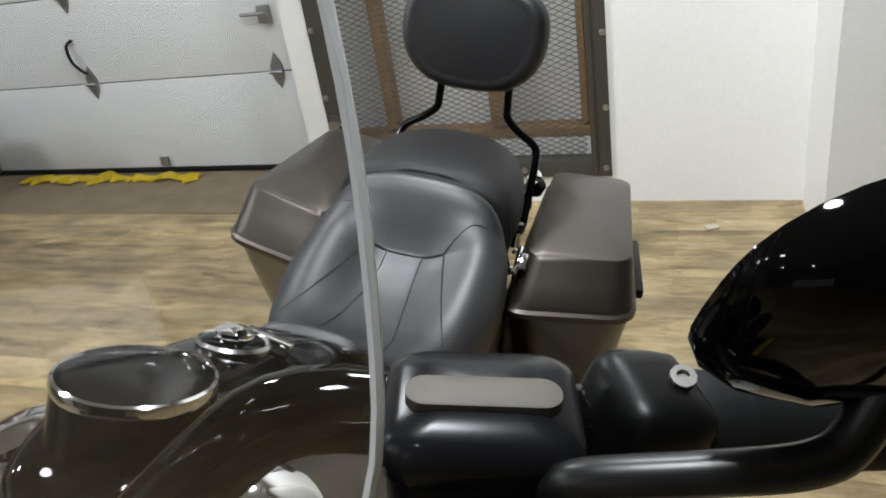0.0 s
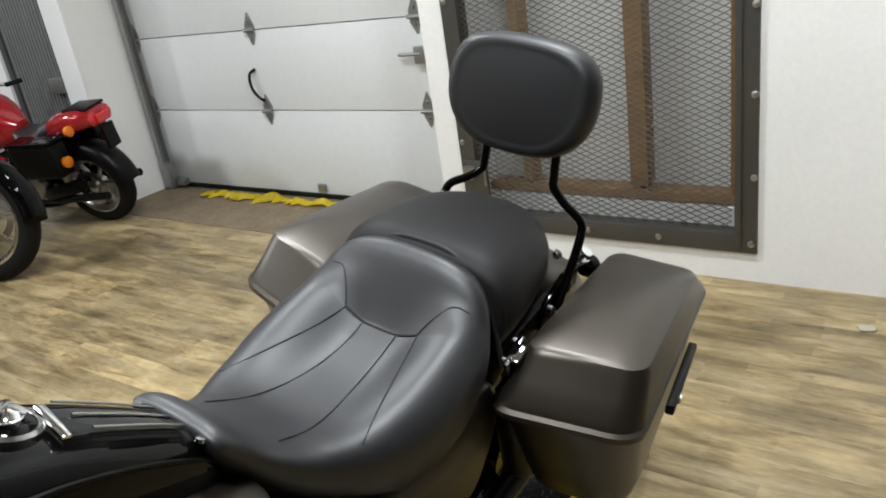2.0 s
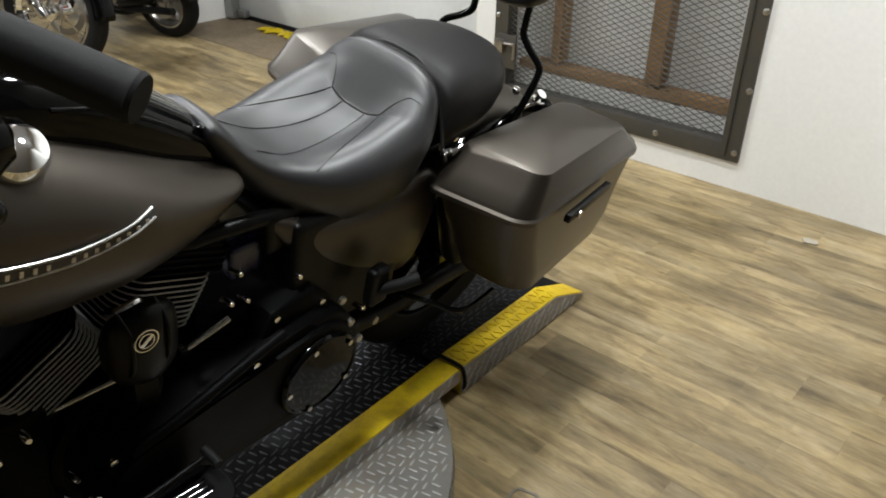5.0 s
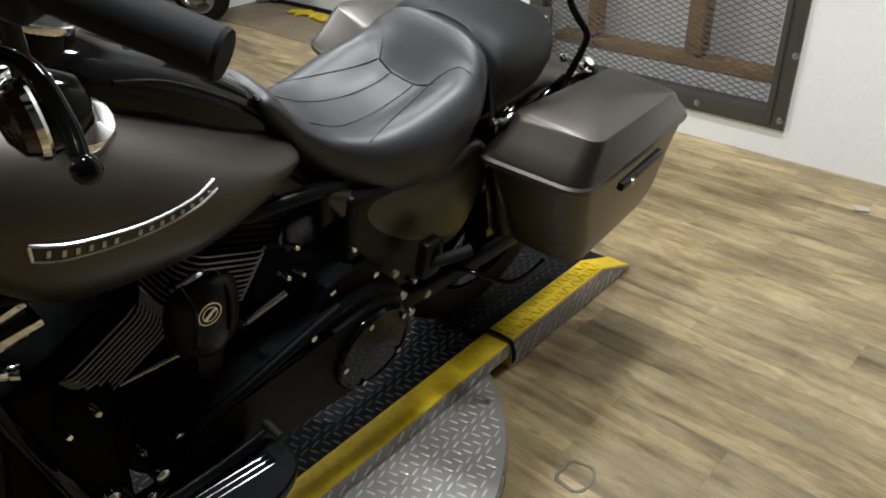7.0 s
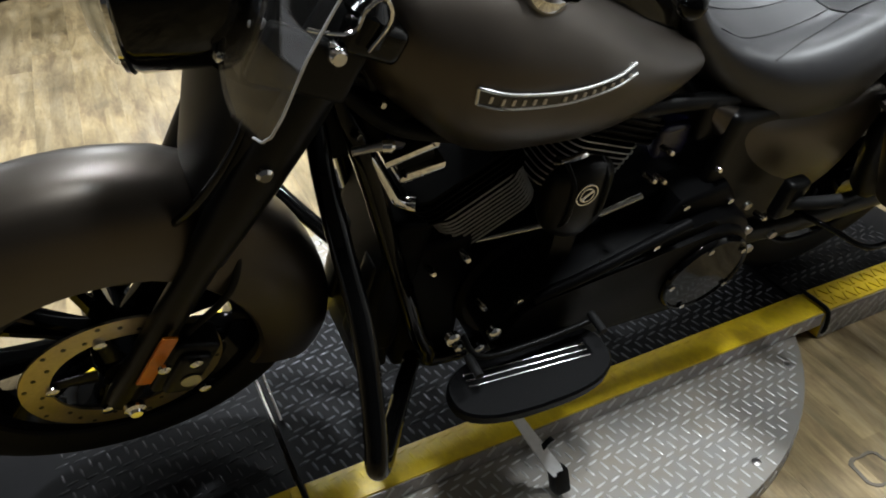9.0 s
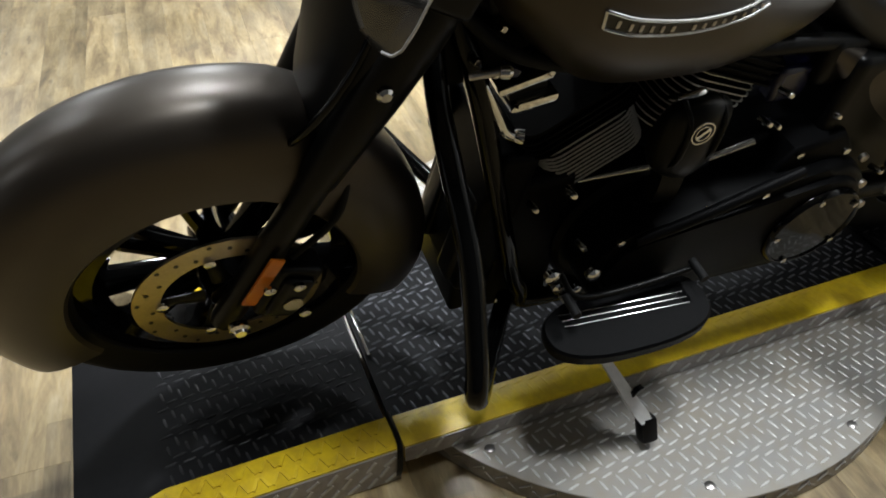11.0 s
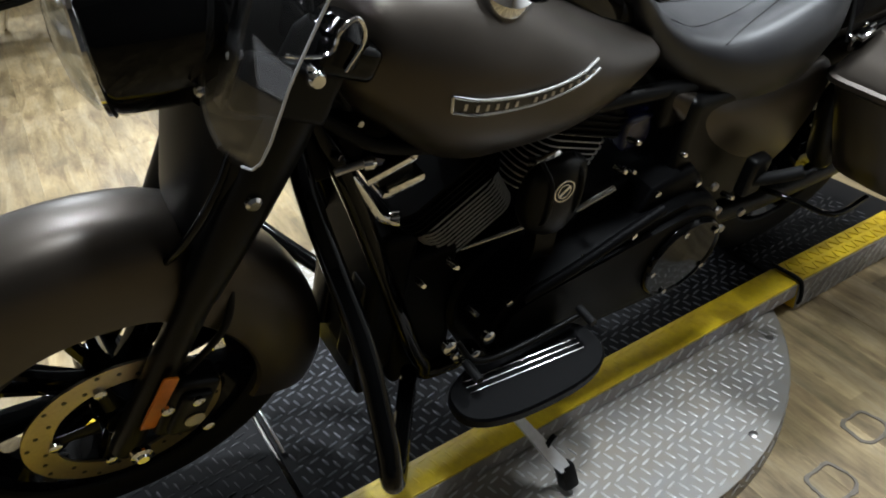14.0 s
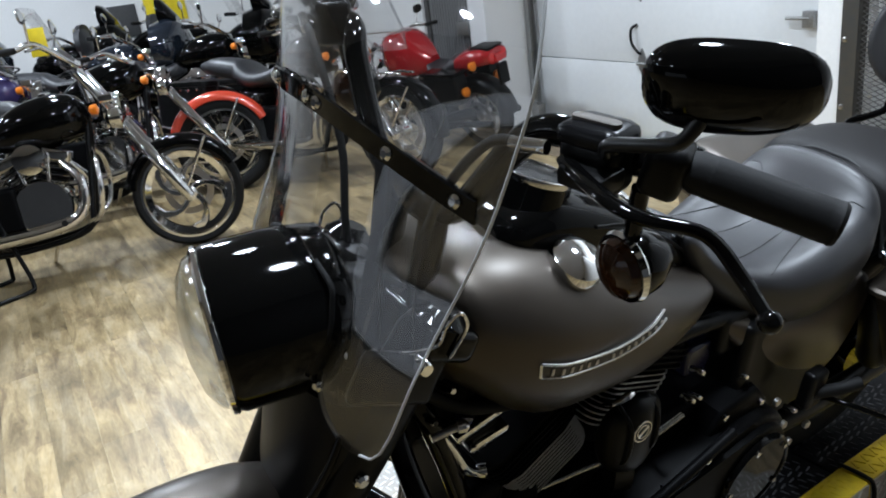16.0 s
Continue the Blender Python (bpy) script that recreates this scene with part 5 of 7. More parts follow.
def console():
    sec = [(0.49, 0.045, 0.96, 1.038), (0.52, 0.070, 0.95, 1.052), (0.60, 0.078, 0.93, 1.056), (0.69, 0.076, 0.90, 1.022), (0.76, 0.070, 0.85, 0.987), (0.83, 0.062, 0.80, 0.938), (0.88, 0.054, 0.79, 0.898), (0.93, 0.042, 0.78, 0.858)]
    c = part("console", loft_y(fine_sections([(*q, 0.0, 3.0) for q in sec], 3), 36), BLACK_GLOSS, bike, "gloss black tank console")
    o, ax = Vector((0.0, 0.576, 1.046)), Vector((0, 0.34, 1)).normalized()
    part("speedometer_cup", lathe([(0.062, -0.04), (0.056, 0.028)], o, ax, 40), BLACK_GLOSS, c)
    sp = part("speedometer_bezel", hoop([(0.0555, 0.024), (0.0575, 0.030), (0.0568, 0.035), (0.0540, 0.036), (0.0525, 0.033), (0.0525, 0.024)], o, ax, 48), CHROME, c, "chrome speedometer bezel")
    part("speedometer_dial", lathe([(0.0535, 0.022), (0.0535, 0.026)], o, ax, 40), DIAL, sp, "dark grey dial")
    part("speedometer_glass", lathe([(0.0530, 0.0325), (0.0530, 0.0332)], o, ax, 40), GAUGE_GLASS, sp)
    x = ax.orthogonal().normalized()
    y = ax.cross(x)
    for k in range(25):
        a = radians(-130 + 260 * k / 24)
        d = Vector((math.sin(a), 0, 0)) - Vector((0, 1, -0.34)).normalized() * math.cos(a)
        b = bmesh.new()
        add_rod(b, o + ax * 0.0268 + d * (0.043 if k % 2 else 0.039), o + ax * 0.0268 + d * 0.049, 0.0011, n=6)
        part("dial_mark", b, WHITE_MARK, sp)
    # switch plate and key
    o2 = Vector((0.002, 0.714, 1.013))
    a2 = Vector((0, 0.42, 1)).normalized()
    ig = part("ignition_plate", lathe([(0.033, -0.006), (0.034, 0.002), (0.031, 0.005), (0.028, 0.003)], o2, a2, 36), SILVER, c, "bright round ignition plate")
    part("ignition_dial", lathe([(0.028, 0.0), (0.028, 0.004), (0.022, 0.007)], o2, a2, 32), BLACK_GLOSS, ig)
    part("ignition_knob", box(o2 + a2 * 0.012, (0.010, 0.040, 0.012), bevel=0.004, rot=Euler((radians(-22), 0, 0.9)).to_matrix()), CHROME, ig, "chrome ignition knob")
    part("ignition_ring", lathe([(0.018, 0.006), (0.018, 0.013), (0.012, 0.016)], o2, a2, 20), CHROME, ig)
    part("console_spear", box(Vector((0.021, 0.746, 1.003)), (0.050, 0.010, 0.005), bevel=0.0022, rot=Euler((radians(-20), radians(6), radians(-8))).to_matrix()), CHROME, c, "chrome spear ornament")
    for k in (-1, 0, 1):
        part("console_stripe", tube([(k * 0.030, 0.775, 0.980), (k * 0.027, 0.83, 0.940), (k * 0.024, 0.875, 0.904)], 0.0014, 6, 4), SILVER, c)
    for s in (1, -1):
        part("console_bead", tube([(s * 0.077, 0.64, 1.006), (s * 0.074, 0.71, 0.985), (s * 0.062, 0.80, 0.930), (s * 0.052, 0.88, 0.868)], 0.003, 6, 4), BLACK_SATIN, c)
        part("console_screw", lathe([(0.006, 0), (0.005, 0.004)], (s * 0.048, 0.872, 0.897), (0, 0.4, 1), 10), CHROME, c)


GAUGE_GLASS = glass_material("gauge_glass", (0.9, 0.9, 0.9), 0.05, 0.10, 0.02)
DIAL = mat("grey_dial", (0.045, 0.045, 0.047), 0.4, 0.0, 0.2, 60)
WHITE_MARK = mat("white_mark", (0.7, 0.7, 0.7), 0.5, 0.0, 0.1, 60)
console()


# ---- seat ----
def seat_z(cx, x, y, tabs, e=2.8):
    """Height of the pad: a middle line, a rounded edge, and sides that stand higher than the middle."""
    t, b, d = (float(np.interp(y, *tab)) for tab in tabs[1:4])
    top = (1 - min(1.0, abs(cx)) ** e) ** (1 / e)
    w = min(1.0, max(0.0, abs(x) - 0.025) / 0.115)
    w = w * w * (3 - 2 * w)
    return (t + b) / 2 + (t - b) / 2 * top + d * w * (0.5 + 0.5 * top)


def seat_mesh(ys, *tabs):
    """A padded seat: rings across, dished along the middle, with a pocket."""
    rings = []
    m = 40
    for y in ys:
        a, t, b = (float(np.interp(y, *tab)) for tab in tabs[:3])
        ring = []
        for k in range(m + 1):
            cx = math.sin(math.pi / 2 * (1 - 2 * k / m))
            cx = 0.65 * cx + 0.35 * (1 - 2 * k / m)
            ring.append((a * cx, y, seat_z(cx, a * cx, y, tabs)))
        for k in range(1, 12):
            cx = -math.cos(math.pi * k / 12)
            dz = (1 - abs(cx) ** 3) ** (1 / 3)
            ring.append((a * cx * (1 - 0.10 * dz), y, (t + b) / 2 - (t - b) / 2 * dz))
        rings.append(ring)
    return rings_mesh(rings)


def smooth_table(xs, vs):
    fine = fine_sections([(x, v) for x, v in zip(xs, vs)], 6)
    return [q[0] for q in fine], [q[1] for q in fine]


HW = smooth_table([0.872, 0.878, 0.893, 0.925, 0.98, 1.06, 1.15, 1.24, 1.30, 1.35, 1.375], [0.052, 0.066, 0.071, 0.077, 0.107, 0.150, 0.176, 0.178, 0.165, 0.134, 0.110])
TOP = smooth_table([0.872, 0.878, 0.893, 0.912, 0.945, 1.0, 1.06, 1.15, 1.22, 1.252], [0.896, 0.905, 0.906, 0.8905, 0.850, 0.810, 0.783, 0.776, 0.786, 0.797])
WALL_UP = smooth_table([1.258, 1.275, 1.30, 1.325, 1.345, 1.36, 1.375], [0.799, 0.822, 0.860, 0.894, 0.900, 0.890, 0.872])
TOP = (TOP[0] + WALL_UP[0], TOP[1] + WALL_UP[1])
BOT = ([0.872, 0.90, 0.96, 1.02, 1.10, 1.25, 1.375], [0.873, 0.819, 0.744, 0.6806, 0.650, 0.661, 0.732])
SIDE = smooth_table([0.872, 0.90, 0.95, 1.0, 1.06, 1.12, 1.18, 1.23, 1.27, 1.31, 1.34, 1.36, 1.375], [0.889, 0.905, 0.862, 0.829, 0.814, 0.816, 0.828, 0.841, 0.852, 0.872, 0.8905, 0.8965, 0.889])
SIDE_Y = [0.94 + 0.003 * k for k in range(146)]
DISH = ([0.90] + SIDE_Y, [0.0] + [max(0.0, float(np.interp(y, *SIDE)) - float(np.interp(y, *TOP))) * min(1.0, (y - 0.94) / 0.08) for y in SIDE_Y])
SEAT_TABS = (HW, TOP, BOT, DISH)
SEAT_Y = sorted({round(0.872 + 0.503 * (k / 64), 4) for k in range(65)} | {0.874, 0.876, 1.246, 1.252, 1.256, 1.260, 1.263, 1.267, 1.272, 1.28})


def seat_top(x, y):
    return seat_z(x / float(np.interp(y, *HW)), x, y, SEAT_TABS)


seat = part("rider_seat", seat_mesh(SEAT_Y, *SEAT_TABS), LEATHER, bike, "black vinyl bucket seat with stitched seams", smooth=60)


def seam(pts, r=0.0016):
    line = [(x, y, seat_top(x, y) + 0.0005) for x, y in pts]
    part("seam", tube(line, r, 6, 4), LEATHER_SEAM, seat)


LEATHER_SEAM = mat("seam_thread", (0.006, 0.006, 0.006), 0.6, 0.0, 0.2, 200)
for s in (1, -1):
    seam([(s * 0.066, 1.256), (s * 0.079, 1.20), (s * 0.100, 1.12), (s * 0.122, 1.05)], 0.0013)
    seam([(s * 0.030, 1.256), (s * 0.032, 1.20), (s * 0.040, 1.12), (s * 0.052, 1.04), (s * 0.060, 0.97)], 0.0009)
    seam([(s * 0.064, 1.256), (s * 0.078, 1.275), (s * 0.100, 1.296), (s * 0.125, 1.302)], 0.0012)
seam([(-0.066, 1.258), (-0.03, 1.256), (0.0, 1.255), (0.03, 1.256), (0.066, 1.258)], 0.0022)

PHW = smooth_table([1.36, 1.38, 1.42, 1.50, 1.56, 1.61, 1.635, 1.645], [0.158, 0.162, 0.162, 0.154, 0.136, 0.100, 0.060, 0.03])
PTOP = smooth_table([1.36, 1.38, 1.42, 1.50, 1.56, 1.61, 1.635, 1.645], [0.880, 0.896, 0.902, 0.900, 0.894, 0.882, 0.868, 0.855])
PBOT = ([1.36, 1.45, 1.60, 1.65], [0.715, 0.72, 0.745, 0.78])
part("pillion_seat", seat_mesh([1.36 + 0.285 * k / 30 for k in range(31)], PHW, PTOP, PBOT, ([1.3, 1.8], [0.003, 0.003])), LEATHER_DULL, bike, "dull black pillion pad", smooth=60)
part("seat_piping", tube([(x, 1.378 - 0.030 * (abs(x) / 0.165) ** 2, 0.893 - 0.15 * (abs(x) / 0.165) ** 3.2) for x in (-0.165, -0.150, -0.125, -0.09, -0.045, 0.0, 0.045, 0.09, 0.125, 0.150, 0.165)], 0.0045, 8, 4), LEATHER_SEAM, bike)


# ---- backrest ----
def backrest():
    rings = []
    up, rear = Vector((0, 0.16, 0.987)), Vector((0, 0.987, -0.16))
    c = Vector((-0.012, 1.705, 1.046))
    for f, off in ((0.05, -0.040), (0.45, -0.0385), (0.74, -0.034), (0.80, -0.033), (0.86, -0.0345), (0.94, -0.027), (1.0, -0.008), (1.0, 0.006), (0.95, 0.020), (0.8, 0.026), (0.05, 0.028)):
        ring = []
        for k in range(48):
            t = 2 * math.pi * k / 48
            cx, cz = sup(t, t, 3.1)
            w = 0.147 if cz > 0 else 0.147 - 0.028 * (-cz) ** 1.5
            ring.append(c + Vector((1, 0, 0)) * cx * w * f + up * cz * 0.106 * f + rear * off)
        rings.append(ring)
    part("backrest_pad", rings_mesh(rings), LEATHER, bike, "black vinyl backrest pad", smooth=70)
    for s in (1, -1):
        part("backrest_post", tube([(s * 0.070, 1.715, 1.02), (s * 0.070, 1.702, 0.96), (s * 0.072, 1.698, 0.915), (s * 0.076, 1.696, 0.890), (s * 0.104, 1.692, 0.866), (s * 0.136, 1.688, 0.846), (s * 0.146, 1.680, 0.825), (s * 0.147, 1.645, 0.765), (s * 0.147, 1.60, 0.70)], 0.0085, 12, 5), BLACK_GLOSS, bike, "gloss black bent steel post")
        bkt = box((s * 0.137, 1.60, 0.715), (0.012, 0.11, 0.05), bevel=0.004, rot=Euler((radians(20), 0, 0)).to_matrix())
        bk = part("backrest_bracket", bkt, BLACK_GLOSS, bike)
        for y, z in ((1.57, 0.715), (1.635, 0.735)):
            part("bracket_bolt", lathe([(0.013, 0), (0.013, 0.010), (0.007, 0.014)], (s * 0.143, y, z), (s, 0, 0), 12), CHROME, bk)
        part("dock_knob", lathe([(0.017, 0), (0.022, 0.006), (0.022, 0.026), (0.017, 0.032), (0.004, 0.034)], (s * 0.142, 1.752, 0.712), (s * 0.3, -0.3, 0.9), 18), BLACK_GLOSS, bk, "black knob")
        part("dock_spool", lathe([(0.012, 0), (0.012, 0.006), (0.006, 0.008), (0.006, 0.018), (0.012, 0.020), (0.012, 0.026)], (s * 0.138, 1.715, 0.752), (s * 0.5, 0, 0.86), 16), CHROME, bk, "chrome docking spool")
        part("dock_bolt", lathe([(0.009, 0), (0.009, 0.010), (0.005, 0.013)], (s * 0.112, 1.665, 0.775), (0, -0.5, 0.86), 12), CHROME, bk, "chrome docking bolt")
        part("dock_wire", tube([(s * 0.130, 1.64, 0.735), (s * 0.140, 1.69, 0.748), (s * 0.150, 1.745, 0.738)], 0.004, 8, 4), CHROME, bk, "bright bent wire")


backrest()


# ---- hard bags ----
def bag(s):
    def ring(x0, x1, y0, y1, z, r, dz=0.0):
        out = []
        for x, y, zz in rrect(x0, x1, y0, y1, z, r):
            x, y = x - 0.002, y - 0.031 + 0.010 * (y - 1.33) / 0.595
            f = (x - 0.17) / 0.21
            narrow = 0.038 * max(0.0, (y - 1.5) / 0.42) * f
            rise = 0.003 if zz > 0.65 else 0.0
            out.append((s * (x - narrow), y + 0.049 * f * max(0.0, (1.92 - y) / 0.62), zz + rise - 0.26 * dz * (x - 0.28) / 0.11 - 0.010 * (y - 1.6) / 0.3))
        return out
    body = [ring(0.205, 0.350, 1.47, 1.87, 0.432, 0.05), ring(0.195, 0.368, 1.455, 1.89, 0.440, 0.055), ring(0.185, 0.380, 1.425, 1.905, 0.50, 0.06), ring(0.178, 0.382, 1.375, 1.905, 0.60, 0.055), ring(0.172, 0.386, 1.345, 1.915, 0.668, 0.05, -0.010)]
    bd = part("bag_body", rings_mesh(body), PAINT, bike, "matt grey-brown hard bag")
    lid = [ring(0.168, 0.388, 1.338, 1.920, 0.668, 0.042, -0.010), ring(0.163, 0.393, 1.330, 1.925, 0.673, 0.044, -0.010), ring(0.163, 0.393, 1.330, 1.925, 0.683, 0.044, -0.010), ring(0.168, 0.388, 1.338, 1.920, 0.687, 0.042, -0.010),
           ring(0.171, 0.385, 1.343, 1.915, 0.697, 0.042, -0.010), ring(0.178, 0.378, 1.369, 1.858, 0.725, 0.036, -0.010), ring(0.185, 0.371, 1.392, 1.815, 0.757, 0.033, -0.012), ring(0.188, 0.366, 1.399, 1.79, 0.7655, 0.030, -0.012), ring(0.194, 0.354, 1.412, 1.76, 0.7695, 0.030, -0.010), ring(0.220, 0.330, 1.47, 1.70, 0.778, 0.026, -0.006), ring(0.260, 0.290, 1.55, 1.62, 0.783, 0.014, -0.002)]
    ld = part("bag_lid", rings_mesh(lid), PAINT, bd, "matt grey-brown bag lid with a rounded crease", smooth=35)
    seal = [ring(0.174, 0.384, 1.346, 1.914, 0.662, 0.05, -0.010), ring(0.174, 0.384, 1.346, 1.914, 0.6695, 0.05, -0.010)]
    part("bag_seal", rings_mesh(seal), RUBBER, bd)
    lt = box((s * 0.388, 1.605, 0.657), (0.016, 0.21, 0.020), bevel=0.005, rot=Euler((radians(-2), 0, radians(5.2 * s))).to_matrix())
    part("bag_latch", lt, BLACK_SATIN, bd, "black plastic latch bar")
    part("latch_key", lathe([(0.009, 0), (0.009, 0.005)], (s * 0.400, 1.545, 0.657), (s, 0, 0), 12), STEEL, bd)
    b = box((s * 0.174, 1.372, 0.752), (0.010, 0.062, 0.030), bevel=0.004, rot=Euler((radians(20), 0, 0)).to_matrix())
    cl = part("bag_clip", b, CHROME, bd, "chrome bag release")
    part("clip_lever", box((s * 0.183, 1.362, 0.764), (0.016, 0.034, 0.010), bevel=0.003, rot=Euler((radians(20), 0, 0)).to_matrix()), CHROME, cl)
    for y, z in ((1.350, 0.752), (1.385, 0.768)):
        part("clip_screw", lathe([(0.006, 0), (0.005, 0.005)], (s * 0.166, y, z), (-s, 0, 0.5), 10), CHROME, cl)


bag(1)
bag(-1)
# rear mudguard, tail and rear wheel
part("rear_mudguard", arc_shell((0, 1.595, 0.33), 0.43, 20, 165, 0.115, 0.10), PAINT, bike, "matt grey-brown rear mudguard")
rt = part("rear_tyre", tyre_mesh((0, 1.595, 0.325), 0.325, 0.155, 0.216), RUBBER, bike, "black rubber tyre")
part("rim", rim_mesh((0, 1.595, 0.325), 0.214, 0.12), BLACK_GLOSS, rt)
part("hub", lathe([(0.05, -0.09), (0.06, -0.07), (0.06, 0.07), (0.05, 0.09)], (0, 1.595, 0.325), (1, 0, 0)), BLACK_GLOSS, rt)
for k in range(10):
    part("spoke", cast_spoke((0, 1.595, 0.325), 0.045, 0.195, 2 * math.pi * (k // 2) / 5 + (0.17 if k % 2 else -0.17), 0.016, 0.013, 0.018), BLACK_GLOSS, rt)
for s in (1, -1):
    # struts, swing arm, frame cover
    part("mudguard_strut", box((s * 0.128, 1.52, 0.70), (0.016, 0.42, 0.05), bevel=0.006, rot=Euler((radians(4), 0, 0)).to_matrix()), BLACK_SATIN, bike)
    part("swing_arm", tube([(s * 0.13, 1.10, 0.36), (s * 0.135, 1.35, 0.335), (s * 0.135, 1.62, 0.325)], 0.026, 12), BLACK_SATIN, bike)
    part("shock", lathe([(0.02, 0), (0.034, 0.03), (0.034, 0.20), (0.02, 0.24)], (s * 0.16, 1.50, 0.40), (0, -0.35, 0.94), 18), BLACK_SATIN, bike)
    sc = [(0.965, 0.008, 0.690, 0.720, s * 0.112, 2.4), (0.995, 0.022, 0.650, 0.715, s * 0.116, 2.6), (1.06, 0.034, 0.585, 0.700, s * 0.124, 2.6), (1.13, 0.040, 0.520, 0.692, s * 0.128, 2.6), (1.20, 0.043, 0.468, 0.692, s * 0.131, 2.6), (1.28, 0.044, 0.432, 0.700, s * 0.134, 2.6), (1.345, 0.038, 0.412, 0.700, s * 0.134, 2.6), (1.385, 0.024, 0.430, 0.660, s * 0.132, 2.4), (1.402, 0.008, 0.480, 0.600, s * 0.130, 2.2)]
    cm = loft_y(fine_sections(sc, 3), 32)
    for v in cm.verts:
        v.co.x -= s * 0.14 * max(0.0, 0.66 - v.co.z)
    cv = part("side_cover", cm, PAINT, bike, "matt grey-brown side cover")
    part("cover_bolt", lathe([(0.011, 0), (0.011, 0.006), (0.007, 0.009)], (s * 0.141, 1.17, 0.575), (s, 0, -0.5), 12), BLACK_GLOSS, cv)
    part("footpeg_bracket", box((s * 0.20, 1.165, 0.525), (0.03, 0.05, 0.09), bevel=0.012), BLACK_SATIN, bike)
    pp = tube([(s * 0.205, 1.16, 0.515), (s * 0.24, 1.19, 0.54), (s * 0.26, 1.22, 0.555)], 0.013)
    part("pillion_peg", pp, RUBBER, bike)
    part("bag_guard", tube([(s * 0.15, 1.27, 0.42), (s * 0.24, 1.30, 0.43), (s * 0.30, 1.35, 0.42), (s * 0.30, 1.46, 0.42)], 0.006), BLACK_GLOSS, bike)
part("battery_box", box((0, 1.14, 0.56), (0.30, 0.30, 0.30), bevel=0.02), BLACK_SATIN, bike)
part("under_seat", box((0, 1.18, 0.685), (0.24, 0.46, 0.09), bevel=0.02), BLACK_SATIN, bike)


# ---- engine ----
def rounded_plate(c, ax, hw, hd, th, r):
    """One cooling fin, across the cylinder's axis."""
    z = Vector(ax).normalized()
    x = Vector((1, 0, 0))
    y = z.cross(x)
    rings = []
    for o, g in ((-th / 2, 0.0), (-th / 4, 0.002), (th / 4, 0.002), (th / 2, 0.0)):
        rings.append([Vector(c) + x * px + y * py + z * o for px, py, _ in rrect(-hw - g, hw + g, -hd - g, hd + g, 0, r, 4)])
    return rings_mesh(rings)


def cylinder(sign, base):
    ax = Vector((0, -0.5, 0.866)) if sign < 0 else Vector((0, 0.383, 0.924))
    o = Vector(base)
    cyl = part("cylinder", lathe([(0.072, -0.02), (0.060, 0.0), (0.060, 0.155)], o, ax, 28), BLACK_WRINKLE, bike, "black finned cylinder")
    for k in range(12):
        hw = 0.092 - 0.0012 * abs(k - 8)
        f = part("fin", rounded_plate(o + ax * (0.033 + 0.0115 * k), ax, hw, 0.082, 0.0042, 0.035), BLACK_WRINKLE, cyl)
        part("fin_edge", rounded_plate(o + ax * (0.033 + 0.0115 * k), ax, hw + 0.0026, 0.0846, 0.0019, 0.035), FIN_EDGE, cyl)
    hd = part("cylinder_head", rounded_plate(o + ax * 0.178, ax, 0.098, 0.088, 0.05, 0.03), BLACK_WRINKLE, bike)
    for k in range(4):
        part("head_fin", rounded_plate(o + ax * (0.156 + 0.0125 * k), ax, 0.104, 0.094, 0.005, 0.03), BLACK_WRINKLE, hd)
    if sign < 0:
        # polished two-step rocker cover with a cast elbow at its front
        rk = part("rocker_box", box((0.045, 0.438, 0.736), (0.082, 0.082, 0.013), bevel=0.003, rot=Euler((radians(13), 0, 0)).to_matrix()), CHROME, bike, "chrome rocker box")
        lo = box((0.045, 0.463, 0.697), (0.082, 0.062, 0.018), bevel=0.004, rot=Euler((radians(7), 0, 0)).to_matrix())
        add_box(lo, (0.055, 0.430, 0.690), (0.06, 0.016, 0.010), Euler((radians(-25), 0, 0)).to_matrix(), 0.003)
        part("rocker_step", lo, CHROME, rk)
        part("rocker_web", box((0.038, 0.45, 0.715), (0.070, 0.060, 0.024), bevel=0.004, rot=Euler((radians(10), 0, 0)).to_matrix()), BLACK_SATIN, rk)
        el = tube([(0.078, 0.372, 0.752), (0.083, 0.386, 0.724), (0.086, 0.402, 0.688), (0.086, 0.418, 0.655), (0.084, 0.436, 0.640)], 0.008, 12, 5, radii=(0.0055, 0.0095))
        add_lathe(el, [(0.010, -0.004), (0.012, 0.0), (0.012, 0.012), (0.007, 0.014)], (0.086, 0.438, 0.642), (0.5, 0.8, 0.1), 12)
        add_box(el, (0.088, 0.408, 0.672), (0.012, 0.010, 0.034), Euler((radians(24), 0, 0)).to_matrix(), 0.003)
        part("rocker_elbow", el, CHROME, rk, "cast chrome elbow")
        for y, z in ((0.386, 0.765), (0.470, 0.752), (0.356, 0.791), (0.386, 0.835), (0.416, 0.830)):
            part("rocker_bolt", lathe([(0.006, -0.02), (0.006, 0.004), (0.004, 0.007)], (0.085, y, z), (1, 0.1, 0.3), 10), CHROME, rk)
        return
    rk = part("rocker_box", rounded_plate(o + ax * 0.222, ax, 0.088, 0.068, 0.022, 0.02), BLACK_SATIN, bike, "black rocker box")
    part("rocker_lid", rounded_plate(o + ax * 0.250, ax, 0.078, 0.056, 0.016, 0.018), BLACK_SATIN, rk)
    for x in (-0.07, 0.07):
        for y in (-0.055, 0.055):
            p = o + ax * 0.264 + Vector((x * 0.9, 0, 0)) + ax.cross(Vector((1, 0, 0))) * y
            part("rocker_bolt", lathe([(0.008, 0), (0.008, 0.008)], p, ax, 8), CHROME, rk)


